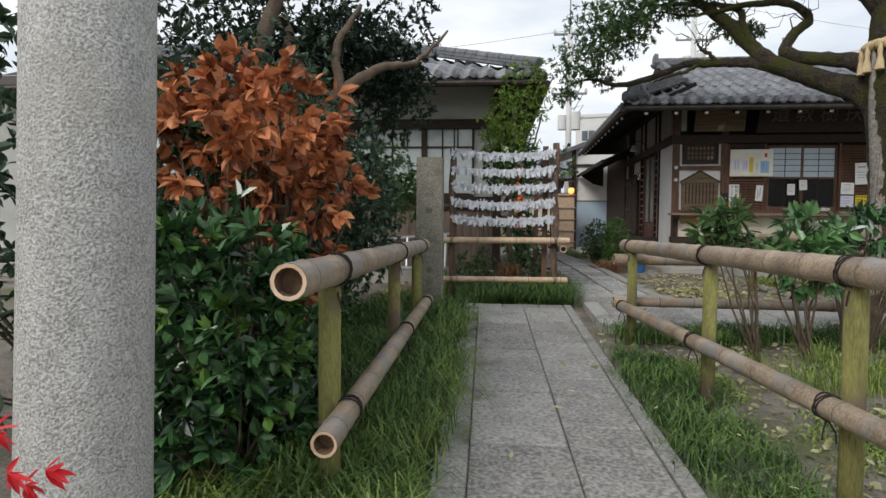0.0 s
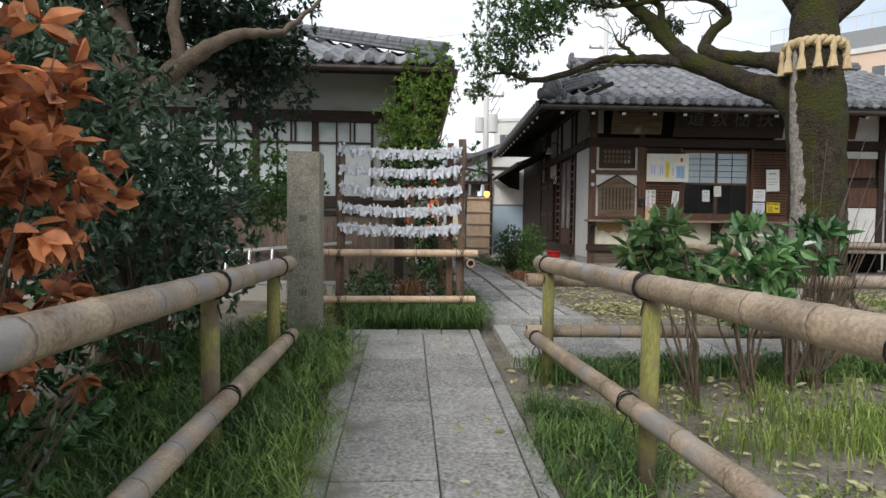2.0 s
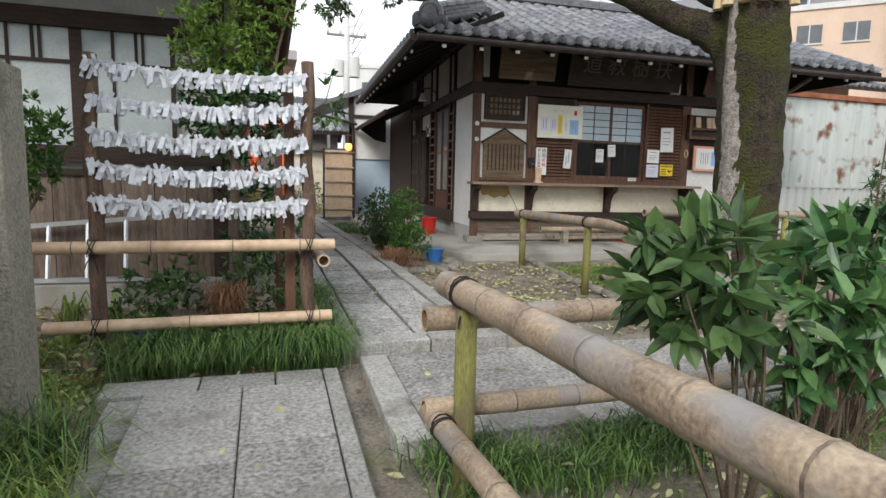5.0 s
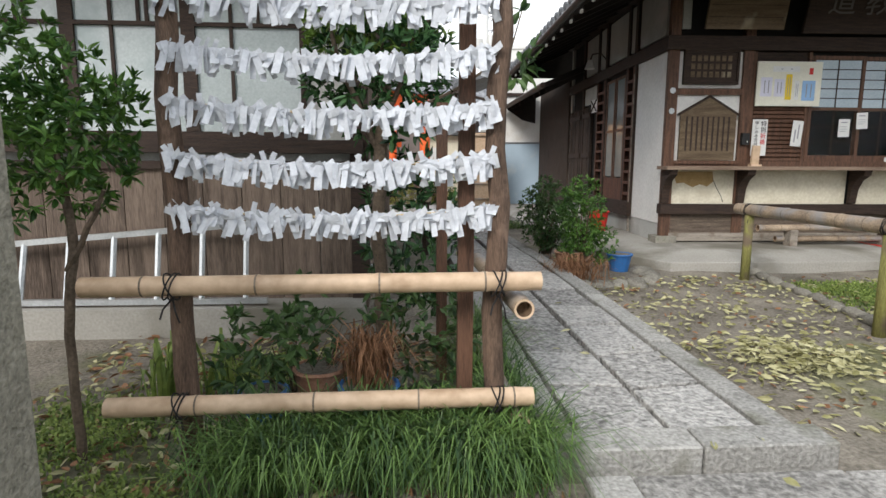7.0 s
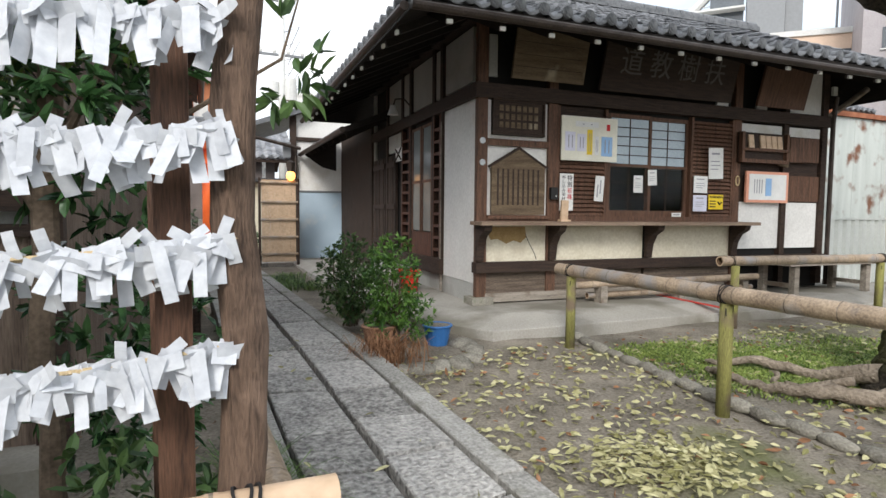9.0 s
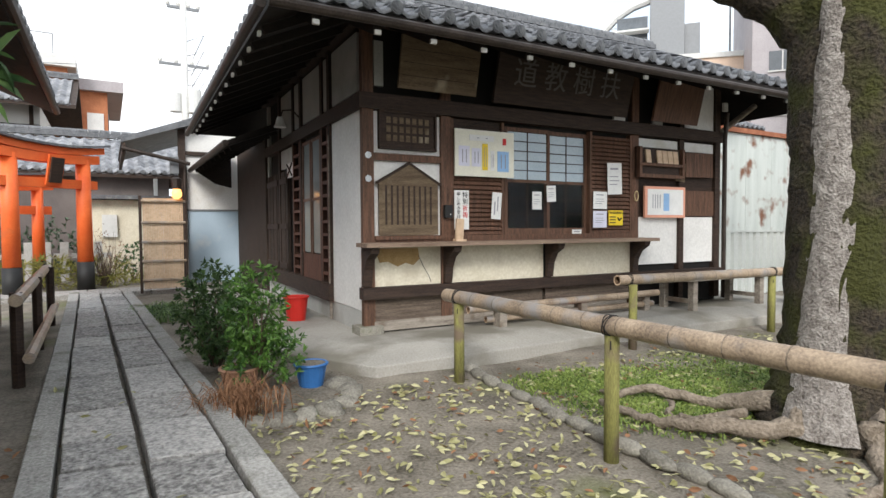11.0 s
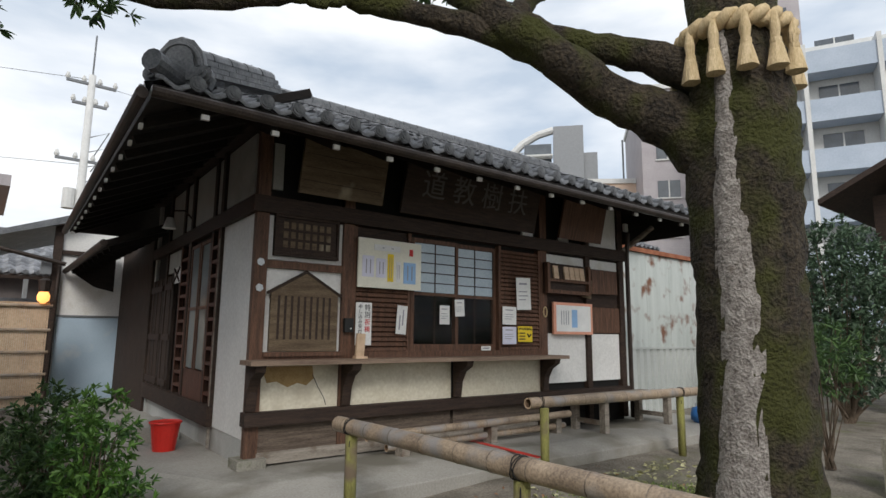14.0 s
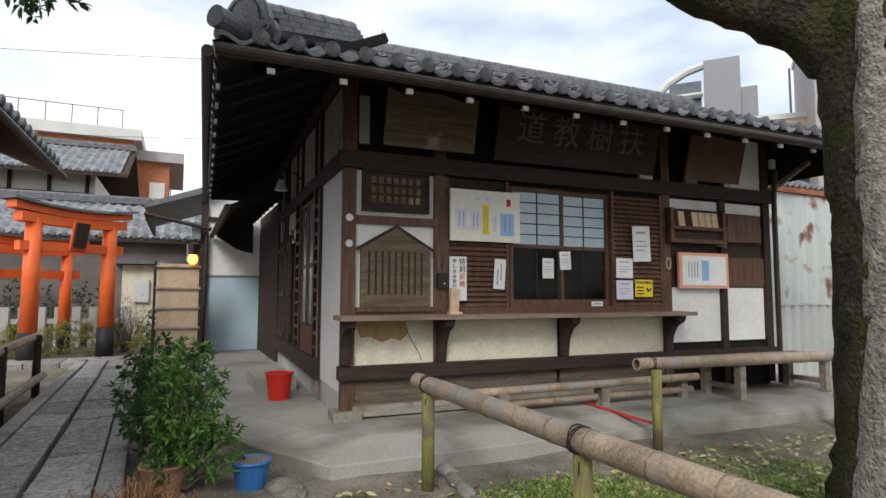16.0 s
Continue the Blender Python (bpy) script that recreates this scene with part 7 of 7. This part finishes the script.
block("apartment_block", "mauve-grey apartment block with balconies", seen_from(65.5, 46, 14), 11, 12, 20.6, GREYWALL, 6, 3)
block("apartment_block", "tall mauve-grey apartment tower", seen_from(68.5, 50, 6), 7.5, 10, 30, GREYWALL, 9, 3, (0.7, 0.8))
block("balcony_block", "pale apartment block with blue-grey balconies", seen_from(75.0, 40, 10), 11, 10, 18.8, PALEWALL, 6, 3, (2.0, 1.6), balcony=BLUEWALL)
peach = block("peach_building", "long peach building with a grey roof storey", seen_from(47, 48, 4), 26, 14, 14.4, PEACH, 4, 9)
part("roof_storey", B(-11, 2, 3, 12, 14.8, 17.0), STEEL, peach, "dark grey roof storey")
for k in range(13):
    part("roof_rail_post", T([(-11 + k, 3.1, 17.0), (-11 + k, 3.1, 18.2)], 0.04, 5), PALEWALL, peach)
part("roof_rail", T([(-11, 3.1, 18.2), (1, 3.1, 18.2)], 0.04, 5), PALEWALL, peach)
tower = thing("roof_tower", "grey steel roof plant tower with a curved top", "tower", seen_from(49.5, 50, 0, 0))
part("body", B(0.6, 3.2, 0, 4, 14, 20.6), STEEL, tower)
part("side_body", B(-2.0, 0.4, 0, 4, 14, 19.0), DARKGLASS, tower)
part("curved_top", T([(-3.4, 1, 18.2), (-2.2, 1, 19.4), (-0.8, 1, 20.2), (0.6, 1, 20.6)], 0.35, 8), PALEWALL, tower)
part("side_box", B(3.25, 4.4, 0.5, 3, 15, 18.2), STEEL, tower)
for k in range(3):
    part("platform", B(-3.4, 0.5, -1, -0.05, 15 + 1.3 * k, 15.15 + 1.3 * k), PALEWALL, tower)
part("mast", T([(6.5, 0, 14), (6.5, 0, 19)], 0.08, 6), STEEL, tower)

# house with tiled roof to the north-east
neh = thing("tiled_neighbour_house", "tiled neighbouring house with pale upper wall", "house")
part("wall", B(12.5, 20, 19, 24, 0.5, 5.2), CREAM, neh)
part("rust_wall", B(10.8, 19.8, 17.4, 18.6, 0.5, 4.6), RUST, neh, "rust-red corrugated lean-to")
tiled_gable(neh, 11.8, 21, 18.2, 25, 5.1, 1.6)
tiled_gable(neh, 9.6, 15, 16.8, 20.5, 4.55, 1.0, "lower_roof")

# ---- rusty sheet wall and corrugated fence ----
tin = thing("sheet_metal_wall", "white sheet-metal wall streaked with rust", "wall")
for k in range(7):
    part("sheet", B(10.3 + 0.95 * k, 10.3 + 0.95 * k + 0.94, 14.0, 14.03, 0.5, 3.75), RUSTMETAL, tin)
part("cap", B(10.25, 17, 13.94, 14.1, 3.755, 3.85), RUST, tin)
part("drainpipe", T([(10.85, 13.9, 3.7), (10.85, 13.9, 0.6)], 0.05, 8), STEEL, tin)
part("roof_frame", T([(9.9, 13.5, 3.95), (12.6, 13.5, 4.1)], 0.05, 6), DARKWOOD, tin)
cf = thing("corrugated_fence", "pale corrugated metal fence", "fence")
RIB = bmesh.new()
prism(RIB, [(0, 0.0), (0.03, -0.06), (0.15, -0.06), (0.18, 0.0), (0.24, 0.0), (0.24, 0.012), (0.17, 0.012), (0.14, -0.048), (0.04, -0.048), (0.01, 0.012), (0, 0.012)], "z", 0.45, 1.68)
RIB_MESH = bpy.data.meshes.new("fence_sheet")
RIB.to_mesh(RIB_MESH)
RIB.free()
RIB_MESH.materials.append(CORR)
for k in range(40):
    ob = new("sheet", RIB_MESH)
    ob.parent = cf
    ob.location = (10.35 + 0.24 * k, 13.45, 0.0)
part("cap_rail", B(10.33, 20.0, 13.38, 13.47, 1.682, 1.72), CORR, cf)
shrub("evergreen_tree", "dark evergreen shrubs by the corrugated fence", [(14.0, 10.7, 3.0, 0.9, 0.8, 1.1, 700), (15.3, 10.6, 2.6, 1.0, 0.8, 1.4, 800), (13.2, 11.2, 2.0, 0.6, 0.5, 0.9, 320), (14.2, 10.6, 1.6, 1.0, 0.7, 0.8, 460)], LEAF_GREY, 0.11, 0.045, 180, stems=40, base=(14.2, 10.7, 0.4), twig_r=0.03)
shrub("round_tree", "small round tree in a stone bed", [(9.6, 9.6, 1.7, 0.5, 0.45, 0.4, 160)], LEAF_TREE, 0.12, 0.03, 183, stems=16, base=(9.7, 9.6, 0.4))
planter = thing("stone_basin", "square weathered stone basin", "basin", pose(9.3, 8.6, gz(8.6)))
part("block", B(-0.4, 0.4, -0.3, 0.3, -0.1, 0.5), OLDSTONE, planter, bevel=0.03)
fence("weathered bamboo rail by the eastern garden", [(9.0, 6.2, 1.1), (11.5, 6.2, 1.1)], [((8.55, 6.2, 1.05), (13.5, 6.2, 1.05), 0.055), ((8.55, 6.2, 0.52), (13.5, 6.2, 0.52), 0.05)])
# roof of the eastern hall
eh = thing("east_hall", "tiled hall with a dark deep eave", "building")
part("wall", B(16.2, 21, 6.5, 10.5, 0.4, 4.9), DARKWOOD, eh)
tiled_gable(eh, 15.2, 22, 5.6, 11.2, 4.8, 1.4)


# ---- utility poles ----
def utility_pole(label, x, y, top, s=1.0):
    t = thing("utility_pole", label, "utility pole", pose(x, y, 0.4), "utility poles")
    part("pole", T([(0, 0, 0), (0, 0, top)], [0.22 * s, 0.15 * s], 12), PALEWALL, t, smooth=True)
    for z, w in ((top - 0.5, 1.0), (top - 1.5, 0.7), (top - 4.2, 1.1)):
        part("crossarm", B(-w * s, w * s, -0.06, 0.06, z, z + 0.12), STEEL, t)
        for k in range(4):
            xx = (-w + 2 * w * k / 3) * s * 0.95
            part("insulator", T([(xx, 0, z + 0.12), (xx, 0, z + 0.22), (xx, 0, z + 0.4)], [0.08 * s, 0.11 * s, 0.05 * s], 8), PALEWALL, t)
    part("transformer", T([(0.42 * s, 0, top - 6.4), (0.42 * s, 0, top - 5.3)], 0.32 * s, 12), PALEWALL, t, "pale grey transformer drum")
    part("transformer", T([(-0.42 * s, 0, top - 6.4), (-0.42 * s, 0, top - 5.5)], 0.26 * s, 12), PALEWALL, t, "pale grey transformer drum")
    part("mast", T([(0, 0, top), (0, 0, top + 2)], 0.04, 5), STEEL, t)
    for k in range(5):
        part("bracing", T([(0.1, 0, top - 3 - 0.7 * k), (0.9 * s, 0, top - 2.6 - 0.75 * k), (0.3, 0, top - 4 - 0.6 * k)], 0.03, 5), STEEL, t)
    return t


utility_pole("tall pale concrete utility pole with transformers", 4.8, 37, 13.4)
utility_pole("far concrete utility pole with crossarms", 16.5, 49.5, 20.5, 1.3)
utility_pole("far low utility pole", -1.0, 70, 11, 1.0)
wires = thing("overhead_wires", "thin overhead wires between the poles", "cable")
for a, b in (((4.8, 37, 13.6), (-40, 40, 12)), ((4.8, 37, 13.5), (16.5, 49.5, 20)), ((4.8, 37, 9.5), (-40, 36, 8.5)), ((16.5, 49.5, 20), (70, 60, 17))):
    a, b = Vector(a), Vector(b)
    part("wire", T([a.lerp(b, t) - Vector((0, 0, 4 * t * (1 - t) * 0.9)) for t in np.linspace(0, 1, 9)], 0.012, 4), CORD, wires)
pale = block("far_pale_building", "pale distant building behind the pole", seen_from(14, 70, 0), 16, 10, 15, PALEWALL, 4, 5)
# things seen behind the walker's start: plain thicket that closes the place
shrub("rear_hedge", "tall leafy hedge behind the entrance", [(-2.5, -4, 1.5, 1.6, 1, 1.8, 260), (3.5, -4, 1.5, 1.8, 1, 1.8, 260)], LEAF_GREY, 0.16, 0.07, 190, stems=20)
